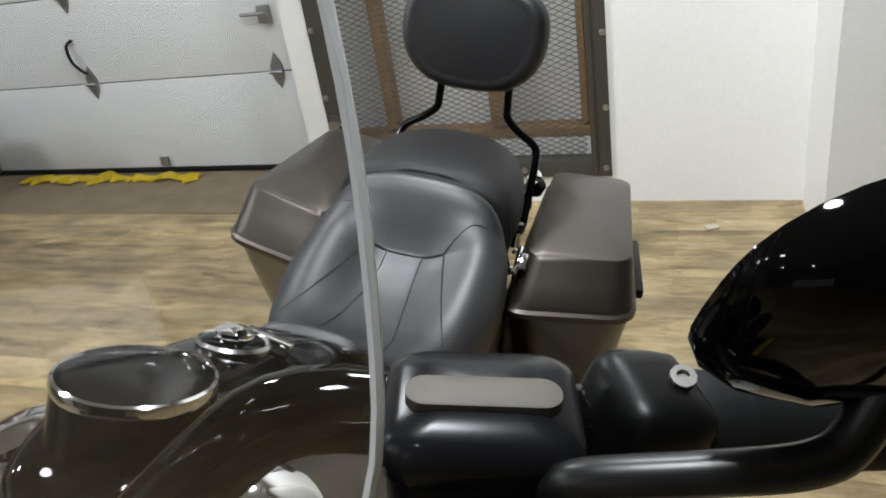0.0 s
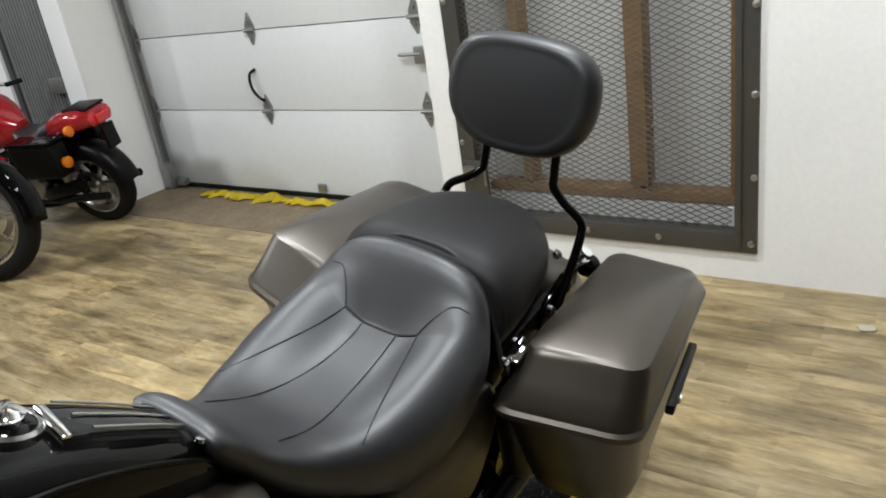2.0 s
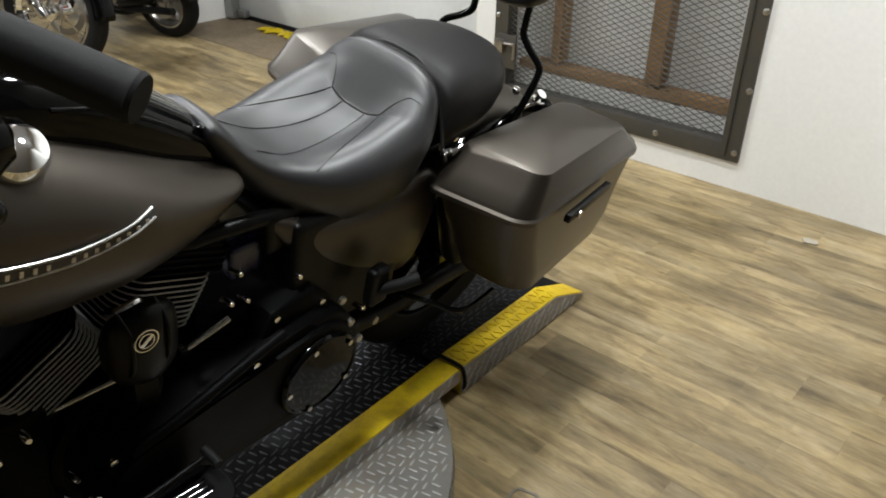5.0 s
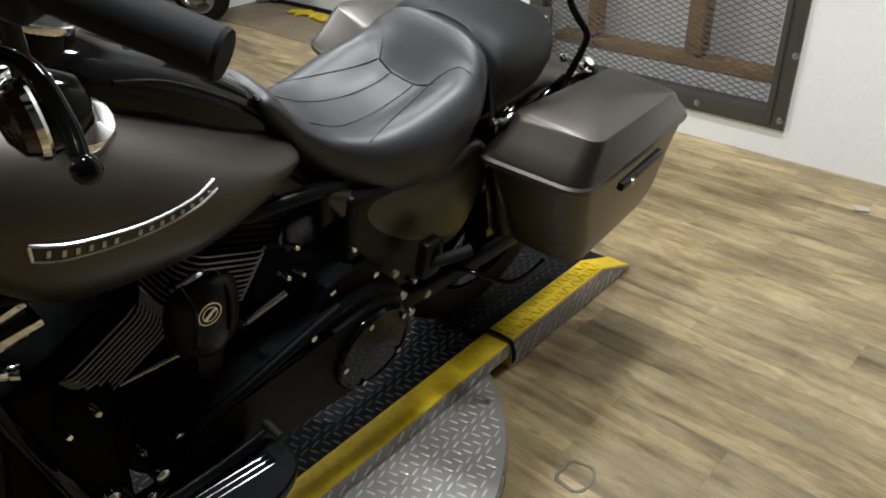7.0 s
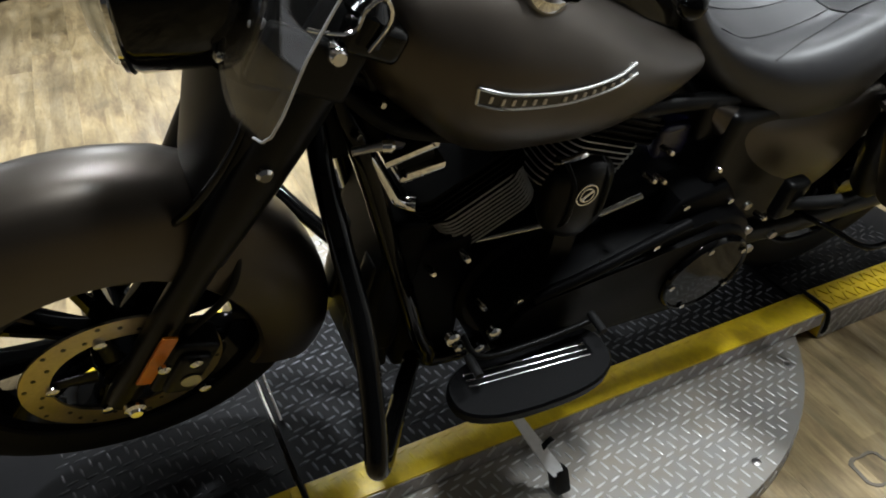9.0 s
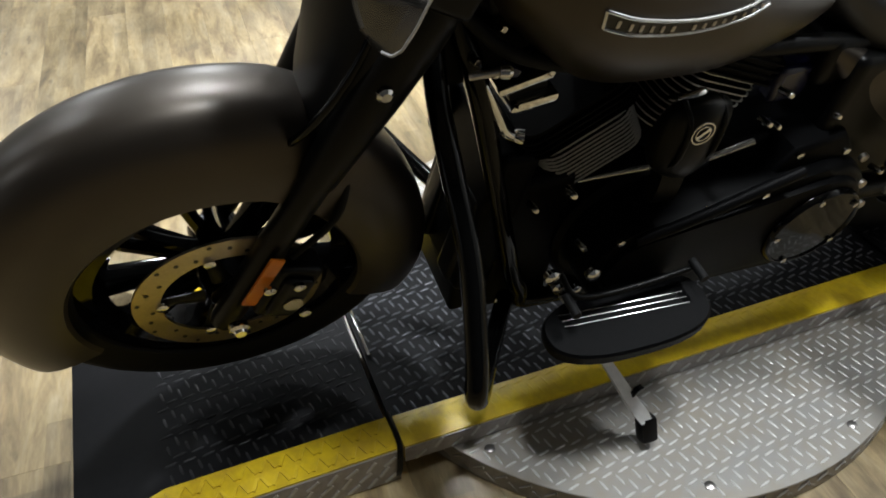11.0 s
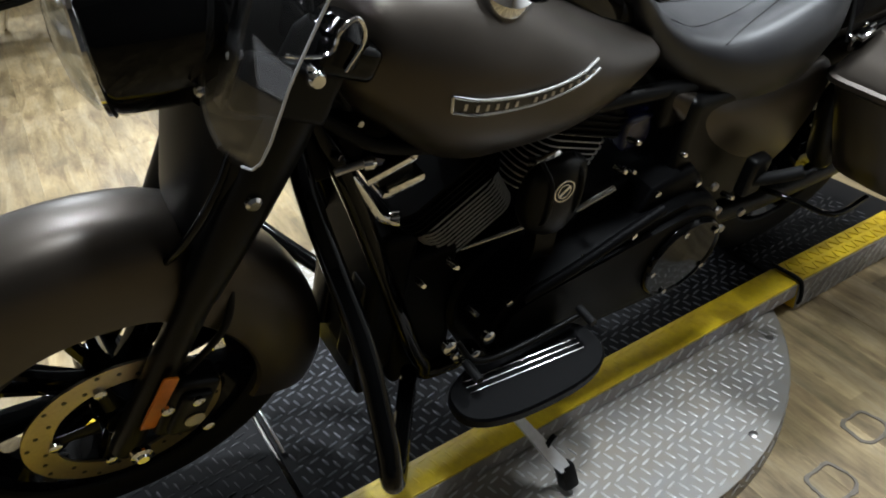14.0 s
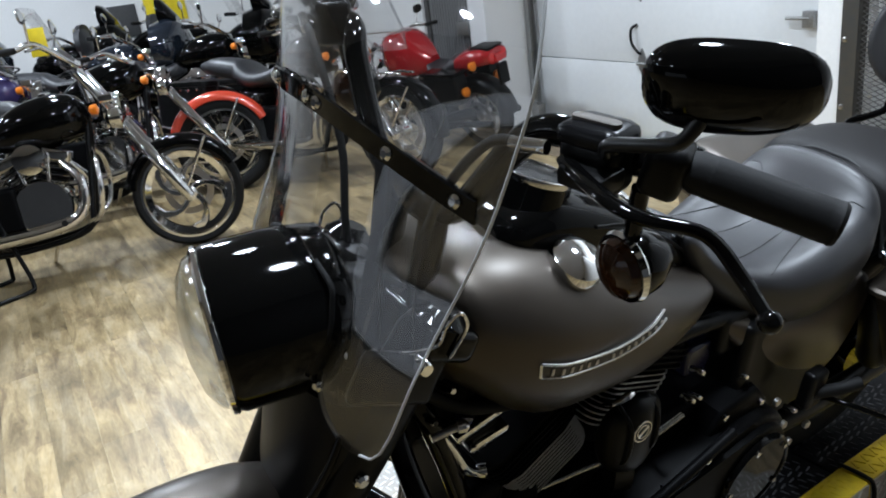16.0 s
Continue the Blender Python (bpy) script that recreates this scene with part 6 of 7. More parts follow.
cylinder(-1, (0, 0.625, 0.505))
cylinder(1, (0, 0.735, 0.540))
ck = lathe([(0.135, -0.10), (0.145, -0.09), (0.145, 0.09), (0.135, 0.10)], (0.01, 0.690, 0.375), (1, 0, 0), 40)
part("crankcase", ck, BLACK_WRINKLE, bike)
part("gearbox", box((0, 0.96, 0.43), (0.24, 0.30, 0.24), bevel=0.03), BLACK_WRINKLE, bike)
part("oil_cooler", box((0, 0.425, 0.45), (0.20, 0.07, 0.32), bevel=0.02, rot=Euler((radians(-10), 0, 0)).to_matrix()), BLACK_WRINKLE, bike)
part("regulator", box((0, 0.40, 0.265), (0.17, 0.06, 0.10), bevel=0.012), BLACK_WRINKLE, bike)
# black box added to keep the gap ahead of the crankcase dark
part("engine_gap_filler", box((0, 0.50, 0.375), (0.19, 0.13, 0.33), bevel=0.02), BLACK_WRINKLE, bike)
part("backbone", box((0, 0.56, 0.770), (0.10, 0.50, 0.10), bevel=0.02), BLACK_WRINKLE, bike)
part("intake", box((-0.03, 0.66, 0.70), (0.12, 0.14, 0.12), bevel=0.02), BLACK_WRINKLE, bike)
part("oil_pan", box((0, 0.86, 0.25), (0.22, 0.52, 0.09), bevel=0.025), BLACK_WRINKLE, bike)


def capsule_outline(y0, z0, r0, y1, z1, r1, n=18):
    """The outline round two circles."""
    d = math.hypot(y1 - y0, z1 - z0)
    base = math.atan2(z1 - z0, y1 - y0)
    g = math.acos((r0 - r1) / d)
    pts = []
    for k in range(n + 1):
        a = base + g + (2 * math.pi - 2 * g) * k / n
        pts.append((y0 + r0 * math.cos(a), z0 + r0 * math.sin(a)))
    for k in range(n + 1):
        a = base - g + 2 * g * k / n
        pts.append((y1 + r1 * math.cos(a), z1 + r1 * math.sin(a)))
    return pts


def primary():
    p = part("primary_cover", slab_outline(capsule_outline(0.660, 0.385, 0.098, 1.010, 0.388, 0.130), 0.09, 0.195, 0.022), BLACK_WRINKLE, bike, "satin black primary chain cover")
    part("primary_face", slab_outline(capsule_outline(0.660, 0.385, 0.075, 1.010, 0.388, 0.110), 0.18, 0.208, 0.012), BLACK_WRINKLE, p)
    part("primary_ridge", tube([(0.198, 0.63, 0.462), (0.203, 0.727, 0.489), (0.203, 0.839, 0.522), (0.196, 0.93, 0.535)], 0.010, 10, 5), BLACK_WRINKLE, p)
    part("derby_cover", lathe([(0.097, 0.0), (0.097, 0.010), (0.092, 0.016), (0.088, 0.016), (0.086, 0.013), (0.083, 0.013), (0.02, 0.017), (0.002, 0.017)], (0.205, 1.018, 0.382), (1, 0, 0), 48), BLACK_GLOSS, p, "gloss black round cover")
    for k in range(5):
        a = 2 * math.pi * k / 5 + 0.62
        part("cover_screw", lathe([(0.006, 0), (0.006, 0.003), (0.003, 0.004)], (0.2205, 1.018 + 0.083 * math.cos(a), 0.382 + 0.083 * math.sin(a)), (1, 0, 0), 10), CHROME, p)
    up = slab_outline([(0.90, 0.50), (0.93, 0.555), (1.03, 0.57), (1.075, 0.52), (1.07, 0.44), (1.0, 0.42)], 0.09, 0.168, 0.012)
    part("primary_top", up, BLACK_WRINKLE, p)
    for y, z, x in ((0.775, 0.468, 0.195), (0.935, 0.548, 0.168), (1.045, 0.528, 0.168), (0.60, 0.470, 0.195), (0.66, 0.295, 0.195), (0.80, 0.305, 0.195), (1.075, 0.42, 0.19), (0.87, 0.498, 0.195), (0.562, 0.40, 0.195)):
        part("cover_bolt", lathe([(0.007, 0), (0.007, 0.007), (0.004, 0.008)], (x, y, z), (1, 0, 0), 10), CHROME, p)
    for y, z, x in ((1.10, 0.50, 0.17), (1.11, 0.45, 0.19), (1.13, 0.40, 0.2), (1.16, 0.44, 0.21)):
        part("frame_bolt", lathe([(0.009, 0), (0.009, 0.008), (0.005, 0.010)], (x, y, z), (1, 0, 0), 10), STEEL, bike)


primary()
for x, y, z in ((0.17, 0.501, 0.585), (0.17, 0.554, 0.441), (0.185, 0.659, 0.463), (0.19, 0.762, 0.489), (0.19, 0.734, 0.345), (0.15, 0.85, 0.62), (0.19, 1.141, 0.470), (0.19, 0.621, 0.300), (0.13, 0.90, 0.585), (0.14, 0.875, 0.665), (0.13, 0.47, 0.52), (0.15, 1.00, 0.60)):
    part("case_screw", lathe([(0.006, -0.02), (0.006, 0.004), (0.004, 0.007)], (x, y, z), (1, 0, 0.25), 10), CHROME, bike, "small chrome screw")
# horn cover between the cylinders
hc = part("horn_cover", loft_y(fine_sections([(0.628, 0.010, 0.615, 0.675, 0.150, 3.0), (0.640, 0.020, 0.590, 0.712, 0.160, 3.0), (0.685, 0.028, 0.572, 0.724, 0.165, 3.0), (0.730, 0.020, 0.590, 0.708, 0.160, 3.0), (0.742, 0.010, 0.615, 0.675, 0.150, 3.0)], 3), 28), BLACK_SATIN, bike, "black horn cover with a round badge")
for y in (0.648, 0.706):
    part("horn_band", tube([(0.150, y, 0.59), (0.186, y + 0.002, 0.62), (0.1925, y + 0.004, 0.66), (0.186, y + 0.004, 0.70), (0.160, y + 0.002, 0.722)], 0.0035, 8, 4), BLACK_SATIN, hc)
part("horn_foot", loft_y([(0.665, 0.014, 0.50, 0.58, 0.15, 3.0), (0.70, 0.018, 0.50, 0.58, 0.155, 3.0), (0.715, 0.010, 0.52, 0.58, 0.15, 3.0)], 20), BLACK_SATIN, hc)
hb = part("horn_badge", hoop([(0.0195, 0.0), (0.0195, 0.002), (0.0172, 0.002), (0.0172, 0.0)], (0.1935, 0.672, 0.684), (1, 0, 0.06), 28), SILVER, hc, "silver ringed round badge")
part("badge_ring", hoop([(0.0130, 0.0), (0.0130, 0.002), (0.0108, 0.002), (0.0108, 0.0)], (0.1937, 0.672, 0.684), (1, 0, 0.06), 24), SILVER, hb)
part("badge_bar", box((0.1955, 0.672, 0.684), (0.0014, 0.0245, 0.0062), bevel=0.0004, rot=Euler((radians(38), 0, 0)).to_matrix()), SILVER, hb)
part("horn_bracket", tube([(0.13, 0.655, 0.70), (0.15, 0.66, 0.715), (0.15, 0.685, 0.72), (0.14, 0.70, 0.70)], 0.008), CHROME, hc)
for a, b_, r in (((0.072, 0.572, 0.494), (0.123, 0.678, 0.548), 0.005), ((0.125, 0.775, 0.535), (0.13, 0.865, 0.560), 0.006)):
    part("gear_rod", rod(a, b_, r), SILVER, bike, "bright steel rod")
    part("rod_end", lathe([(0.010, -0.008), (0.010, 0.008)], a, (1, 0, 0), 12), CHROME, bike)
part("tank_clip", box((0.075, 0.863, 0.698), (0.03, 0.032, 0.026), bevel=0.004), CHROME, bike, "bright bracket under the tank")
part("coil_cover", box((0.08, 0.925, 0.640), (0.04, 0.07, 0.07), bevel=0.012), WIRE_BLUE, bike, "dark blue coil cover")
part("valve_cover", box((0.080, 0.434, 0.781), (0.02, 0.024, 0.018), bevel=0.004, rot=Euler((radians(10), 0, 0)).to_matrix()), WIRE_BLUE, bike, "dark blue plug cap")
part("valve_cover", box((0.080, 0.410, 0.765), (0.02, 0.026, 0.014), bevel=0.004, rot=Euler((radians(-30), 0, 0)).to_matrix()), WIRE_BLUE, bike, "dark blue plug cap")
# intake and hoses between tank and engine
part("wiring", tube([(0.06, 0.33, 0.86), (0.09, 0.40, 0.80), (0.10, 0.50, 0.765), (0.10, 0.60, 0.745), (0.09, 0.75, 0.745), (0.09, 0.86, 0.75)], 0.010), RUBBER, bike)
hb = part("head_bracket", rod((0.105, 0.340, 0.785), (0.110, 0.384, 0.789), 0.0055), STEEL, bike, "grey steel rod")
part("bracket_nut", lathe([(0.010, 0), (0.010, 0.012), (0.006, 0.016)], (0.110, 0.380, 0.788), (0.4, 1, 0.1), 10), CHROME, hb)


# ---- frame, boards and stand ----
part("frame_neck", lathe([(0.045, 0), (0.045, 0.20)], (0, 0.285, 0.76), (0, 0.5, 0.866), 20), BLACK_GLOSS, bike)
for s in (1, -1):
    part("down_tube", tube([(s * 0.04, 0.34, 0.84), (s * 0.075, 0.375, 0.72), (s * 0.10, 0.44, 0.45), (s * 0.11, 0.49, 0.28), (s * 0.115, 0.56, 0.235), (s * 0.12, 1.10, 0.235)], 0.017, 12, 6), BLACK_GLOSS, bike)
    part("frame_rail", tube([(s * 0.04, 0.36, 0.86), (s * 0.07, 0.60, 0.745), (s * 0.10, 0.95, 0.72), (s * 0.12, 1.20, 0.70)], 0.015, 12, 5), BLACK_SATIN, bike)
    part("engine_guard", tube([(s * 0.045, 0.312, 0.790), (s * 0.085, 0.309, 0.737), (s * 0.160, 0.305, 0.680), (s * 0.245, 0.304, 0.605), (s * 0.305, 0.296, 0.532), (s * 0.348, 0.287, 0.480), (s * 0.366, 0.283, 0.445), (s * 0.34, 0.305, 0.40), (s * 0.26, 0.36, 0.345), (s * 0.12, 0.46, 0.275)], 0.0165, 14, 6), BLACK_GLOSS, bike, "gloss black engine guard")
    part("oil_cooler_side", box((s * 0.055, 0.405, 0.40), (0.05, 0.06, 0.20), bevel=0.012, rot=Euler((radians(-12), 0, 0)).to_matrix()), BLACK_SATIN, bike)
    # boards
    out = []
    for k in range(40):
        t = 2 * math.pi * k / 40
        cx, cy = sup(t, t, 2.6)
        out.append((s * (0.270 + 0.072 * cx * (0.93 + 0.07 * cy)), 0.606 + 0.152 * cy))
    rings = [[(x, y, z) for x, y in out] for z in (0.343, 0.347, 0.361)] + [[(0.252 * s + (x - 0.252 * s) * 0.95, 0.605 + (y - 0.605) * 0.98, 0.365) for x, y in out]]
    bo = part("footboard", rings_mesh(rings), BLACK_WRINKLE, bike, "black rubber footboard")
    for k in range(3):
        part("board_strip", box((s * (0.2475 + 0.0115 * k), 0.605, 0.366), (0.0026, 0.228, 0.003), bevel=0.0008, rot=Euler((0, 0, radians(-5 * s))).to_matrix()), SILVER, bo, "silver strip")
    part("board_bracket", box((s * 0.17, 0.60, 0.325), (0.12, 0.03, 0.03), bevel=0.006), BLACK_SATIN, bike)
# shifter, heel and toe levers
sh = part("gear_lever", tube([(0.20, 0.50, 0.43), (0.235, 0.52, 0.405), (0.238, 0.62, 0.392), (0.238, 0.74, 0.40)], 0.0055), BLACK_SATIN, bike)
for y in (0.50, 0.74):
    part("gear_peg", rod((0.228, y, 0.408), (0.270, y, 0.408), 0.008), RUBBER, sh)
for y, z in ((0.50, 0.40), (0.535, 0.375), (0.56, 0.41), (0.48, 0.435)):
    part("linkage_bolt", lathe([(0.013, 0), (0.013, 0.010), (0.008, 0.014)], (0.20, y, z), (1, 0, 0.2), 12), CHROME, bike)
st = part("side_stand", rings_mesh([[Vector(p) + Vector((0.010 * sx, 0.013 * sy, 0.004 * sx)) * f for sx, sy in ((1, 1), (1, -1), (-1, -1), (-1, 1))] for p, f in (((0.14, 0.585, 0.245), 1.0), ((0.247, 0.609, 0.203), 0.75), ((0.31, 0.634, 0.165), 0.95), ((0.350, 0.651, 0.139), 1.15), ((0.366, 0.658, 0.128), 0.9))]), FIN_EDGE, bike, "bright steel side stand, folded out")
part("stand_foot", box((0.374, 0.664, 0.108), (0.030, 0.034, 0.052), bevel=0.008, rot=Euler((0, radians(-35), 0)).to_matrix()), BLACK_SATIN, st)
part("stand_stop", lathe([(0.016, 0), (0.016, 0.01)], (0.318, 0.655, 0.160), (1, 0.3, 0), 14), BLACK_SATIN, st)
# ---- the other motorcycles, farther off ----
def wire_spokes(c, r0, r1, n, parent, M, material=CHROME):
    for k in range(n):
        a = 2 * math.pi * k / n
        s = 0.03 if k % 2 else -0.03
        d = 0.25 if (k // 2) % 2 else -0.25
        part("spoke", moved(rod((c[0] + s, c[1] + r0 * math.cos(a), c[2] + r0 * math.sin(a)), (c[0] + s * 0.2, c[1] + r1 * math.cos(a + d), c[2] + r1 * math.sin(a + d)), 0.0022, n=5), M), material, parent)


def show_bike(m, label, body, frame_mat=BLACK_SATIN, wheel="wire", metal=CHROME, base=1.62, front_r=0.335, rear_r=0.325, bags=None, screen=False, rake=0.62, bars=0.34, sporty=False, fairing=False, sissy=False, turn=8.0, tank_z=0.0, fender=None, lean=9.0, top_box=None, rail_fender=False, tag=False, rise=0.0):
    bk = thing("parked_motorcycle", m @ pose(0, 0, 0, 0, lean, 0), label, "motorcycle", "motorcycles parked behind")
    fender = fender or body
    S = Matrix.Translation((0, 0.30, 0.8)) @ Matrix.Rotation(radians(turn), 4, Vector((0, 0.5, 0.866))) @ Matrix.Translation((0, -0.30, -0.8))
    I = Matrix()
    for nm, c, R, w, M in (("front_tyre", (0, 0, front_r), front_r, 0.11, S), ("rear_tyre", (0, base, rear_r), rear_r, 0.15, I)):
        ty = part(nm, moved(tyre_mesh(c, R, w, R - (0.045 if wheel == "swirl" else 0.085)), M), RUBBER, bk)
        part("rim", moved(rim_mesh(c, R - (0.047 if wheel == "swirl" else 0.087), w * 0.75), M), metal, ty)
        part("hub", moved(lathe([(0.03, -0.07), (0.045, -0.06), (0.045, 0.06), (0.03, 0.07)], c, (1, 0, 0), 20), M), metal, ty)
        if wheel == "wire":
            wire_spokes(c, 0.04, R - 0.105, 32, ty, M)
        elif wheel == "swirl":
            part("rim_band", moved(hoop([(R - 0.105, -0.024), (R - 0.050, -0.036), (R - 0.050, 0.036), (R - 0.105, 0.024)], c, (1, 0, 0), 48), M), metal, ty, "polished rim band")
            for k in range(5):
                a = 2 * math.pi * k / 5
                rings = []
                for r, t, hw in ((0.03, 0.0, 0.024), (0.07, 0.10, 0.019), (0.11, 0.26, 0.017), (0.15, 0.46, 0.018), (0.19, 0.70, 0.024), (R - 0.095, 0.95, 0.036)):
                    e, n2 = Vector((0, math.cos(a + t), math.sin(a + t))), Vector((0, -math.sin(a + t + 0.6), math.cos(a + t + 0.6)))
                    o = Vector(c) + e * r
                    rings.append([o + n2 * hw + Vector((0.012, 0, 0)), o + n2 * hw * 0.6 + Vector((0.026, 0, 0)), o - n2 * hw * 0.6 + Vector((0.026, 0, 0)), o - n2 * hw + Vector((0.012, 0, 0)), o - n2 * hw - Vector((0.012, 0, 0)), o - n2 * hw * 0.6 - Vector((0.026, 0, 0)), o + n2 * hw * 0.6 - Vector((0.026, 0, 0)), o + n2 * hw - Vector((0.012, 0, 0))])
                part("spoke", moved(rings_mesh(rings), M), metal, ty, "curved polished spoke")
        else:
            for k in range(6):
                part("spoke", moved(cast_spoke(c, 0.03, R - 0.10, 2 * math.pi * k / 6, 0.02, 0.016, 0.016), M), metal, ty)
        part("brake_disc", moved(brake_disc(0.07, c, 0.14), M), STEEL, ty)
    ax = Vector((0, rake, 1)).normalized()
    for s in (1, -1):
        part("fork_leg", moved(lathe([(0.026, -0.02), (0.030, 0.0), (0.034, 0.05), (0.034, 0.36), (0.026, 0.37), (0.026, 0.66 + rise * 1.2)], (s * 0.105, 0, front_r), ax, 16), S), metal, bk)
        part("grip", moved(rod((s * bars, 0.30 + rake * 0.5 + 0.05, 1.04 + rise), (s * (bars + 0.12), 0.30 + rake * 0.5 + 0.10, 1.03 + rise), 0.018), S), RUBBER, bk)
        part("mirror_stem", moved(rod((s * (bars - 0.05), 0.28 + rake * 0.5, 1.05 + rise), (s * (bars + 0.02), 0.26 + rake * 0.5, 1.18 + rise), 0.006), S), metal, bk)
        part("mirror", moved(loft_y([(0.25 + rake * 0.5, 0.02, 1.17 + rise, 1.20 + rise, s * (bars + 0.03)), (0.265 + rake * 0.5, 0.06, 1.15 + rise, 1.23 + rise, s * (bars + 0.03)), (0.275 + rake * 0.5, 0.055, 1.155 + rise, 1.225 + rise, s * (bars + 0.03))], 20), S), metal if not sporty else BLACK_GLOSS, bk)
        part("front_winker", moved(lathe([(0.004, -0.03), (0.024, -0.02), (0.028, 0.01), (0.006, 0.022)], (s * 0.22, 0.16 + rake * 0.35, 0.86), (0, -1, 0), 16), S), AMBER, bk)
        part("lever", moved(tube([(s * (bars - 0.03), 0.24 + rake * 0.5, 1.04 + rise), (s * (bars + 0.06), 0.23 + rake * 0.5, 1.03 + rise), (s * (bars + 0.13), 0.27 + rake * 0.5, 1.02 + rise)], 0.007), S), metal, bk)
        part("rear_winker", lathe([(0.004, -0.03), (0.034, -0.02), (0.040, 0.012), (0.006, 0.03)], (s * 0.19, base + 0.16, 0.70 if not sporty else 0.82), (0, 1, 0), 16), AMBER, bk, "amber winker")
        part("winker_stem", rod((s * 0.06, base + 0.14, 0.70 if not sporty else 0.82), (s * 0.17, base + 0.15, 0.70 if not sporty else 0.82), 0.009), BLACK_SATIN, bk)
        part("down_tube", tube([(s * 0.04, 0.42, 0.82), (s * 0.10, 0.50, 0.40), (s * 0.12, 0.60, 0.22), (s * 0.12, 1.15, 0.22), (s * 0.12, 1.28, 0.50)], 0.017), frame_mat, bk)
        part("swing_arm", tube([(s * 0.12, 1.12, 0.36), (s * 0.125, base, rear_r)], 0.024, 10, 1), frame_mat, bk)
        part("shock", lathe([(0.018, 0), (0.034, 0.02), (0.034, 0.22), (0.018, 0.25)], (s * 0.15, base - 0.10, 0.40), (0, -0.2, 0.97), 14), metal, bk)
        part("foot_peg", rod((s * 0.14, 0.66, 0.30), (s * 0.30, 0.64, 0.31), 0.016), RUBBER, bk)
        if sporty:
            part("silencer", lathe([(0.02, 0), (0.05, 0.06), (0.052, 0.40), (0.03, 0.43)], (s * 0.17, 1.05, 0.30), (0, 1, 0.22), 18), BLACK_SATIN, bk, "black silencer")
        else:
            part("passing_lamp", moved(lathe([(0.02, -0.06), (0.050, -0.04), (0.060, 0.0), (0.060, 0.02), (0.052, 0.022), (0.02, 0.034)], (s * 0.185, 0.09 + rake * 0.3, 0.80), (0, -1, 0), 20), S), metal, bk, "chrome passing lamp")
            part("lamp_bar", moved(tube([(0, 0.14 + rake * 0.3, 0.76), (s * 0.10, 0.13 + rake * 0.3, 0.755), (s * 0.185, 0.11 + rake * 0.3, 0.775)], 0.012), S), metal, bk)
            part("riser", moved(rod((s * 0.05, 0.10 + rake * 0.55, 0.90), (s * 0.05, 0.13 + rake * 0.52, 1.0 + rise * 0.8), 0.018), S), metal, bk)
            part("engine_guard", tube([(s * 0.06, 0.44, 0.66), (s * 0.22, 0.42, 0.60), (s * 0.30, 0.42, 0.46), (s * 0.25, 0.46, 0.32), (s * 0.12, 0.54, 0.27)], 0.014), metal, bk)
            part("push_rod", rod((s * 0.10, 0.70, 0.44), (s * 0.09, 0.66, 0.66), 0.013), metal, bk)
            part("push_rod", rod((s * 0.10, 0.78, 0.44), (s * 0.09, 0.82, 0.66), 0.013), metal, bk)
            part("mudguard_strut", moved(tube([(s * 0.09, 0.02, front_r), (s * 0.095, -0.10, front_r + 0.20), (s * 0.085, -0.16, front_r + 0.30)], 0.008), S), metal, bk)
        part("exhaust", tube([(s * 0.10, 0.60, 0.62), (s * 0.16, 0.52, 0.48), (s * 0.17, 0.62, 0.30), (s * 0.18, 1.10, 0.27), (s * 0.19, base + 0.25, 0.30)], 0.03, 14, 6, radii=(0.020, 0.030) if sporty else (0.020, 0.042)), BLACK_SATIN if sporty else metal, bk, "exhaust pipe")
        if bags:
            bb = [[(s * x, y, z) for x, y, z in rrect(0.17, 0.36, base - 0.25, base + 0.24, z, 0.06)] for z in (0.38, 0.42, 0.66, 0.70)]
            bg = part("side_bag", rings_mesh(bb), bags, bk)
            part("bag_lid", rings_mesh([[(s * x, y, z) for x, y, z in rrect(0.165, 0.365, base - 0.255, base + 0.245, z, 0.06)] for z in (0.702, 0.715, 0.735)] + [[(s * x, y, 0.75) for x, y, z in rrect(0.20, 0.33, base - 0.2, base + 0.2, 0, 0.05)]]), bags, bg)
            for k in range(6):
                part("stud", lathe([(0.008, 0), (0.004, 0.006)], (s * 0.366, base - 0.2 + 0.08 * k, 0.68), (s, 0, 0), 8), metal, bg)
            part("bag_bar", tube([(s * 0.38, base - 0.26, 0.42), (s * 0.385, base, 0.41), (s * 0.36, base + 0.27, 0.44)], 0.010), metal, bk)
            part("guard_bar", tube([(s * 0.08, 0.46, 0.62), (s * 0.26, 0.44, 0.58), (s * 0.34, 0.44, 0.45), (s * 0.28, 0.48, 0.30), (s * 0.12, 0.55, 0.26)], 0.016), metal, bk)
    part("handlebar", moved(tube([(-bars - 0.02, 0.34 + rake * 0.5, 1.04 + rise), (-bars + 0.08, 0.26 + rake * 0.5, 1.06 + rise), (-0.10, 0.14 + rake * 0.5, 0.98 + rise * 0.8), (0.10, 0.14 + rake * 0.5, 0.98 + rise * 0.8), (bars - 0.08, 0.26 + rake * 0.5, 1.06 + rise), (bars + 0.02, 0.34 + rake * 0.5, 1.04 + rise)], 0.015), S), metal, bk)
    part("yoke", moved(box((0, rake * 0.55, 0.91), (0.28, 0.08, 0.05), bevel=0.012), S), metal, bk)
    hl = part("headlamp", moved(lathe([(0.03, -0.10), (0.08, -0.07), (0.095, -0.01), (0.098, 0.03)], (0, 0.10 + rake * 0.3, 0.84), (0, -1, 0), 28), S), metal, bk)
    part("lamp_glass", moved(lathe([(0.088, 0.028), (0.07, 0.05), (0.01, 0.06)], (0, 0.10 + rake * 0.3, 0.84), (0, -1, 0), 28), S), LENS_GLASS, hl)
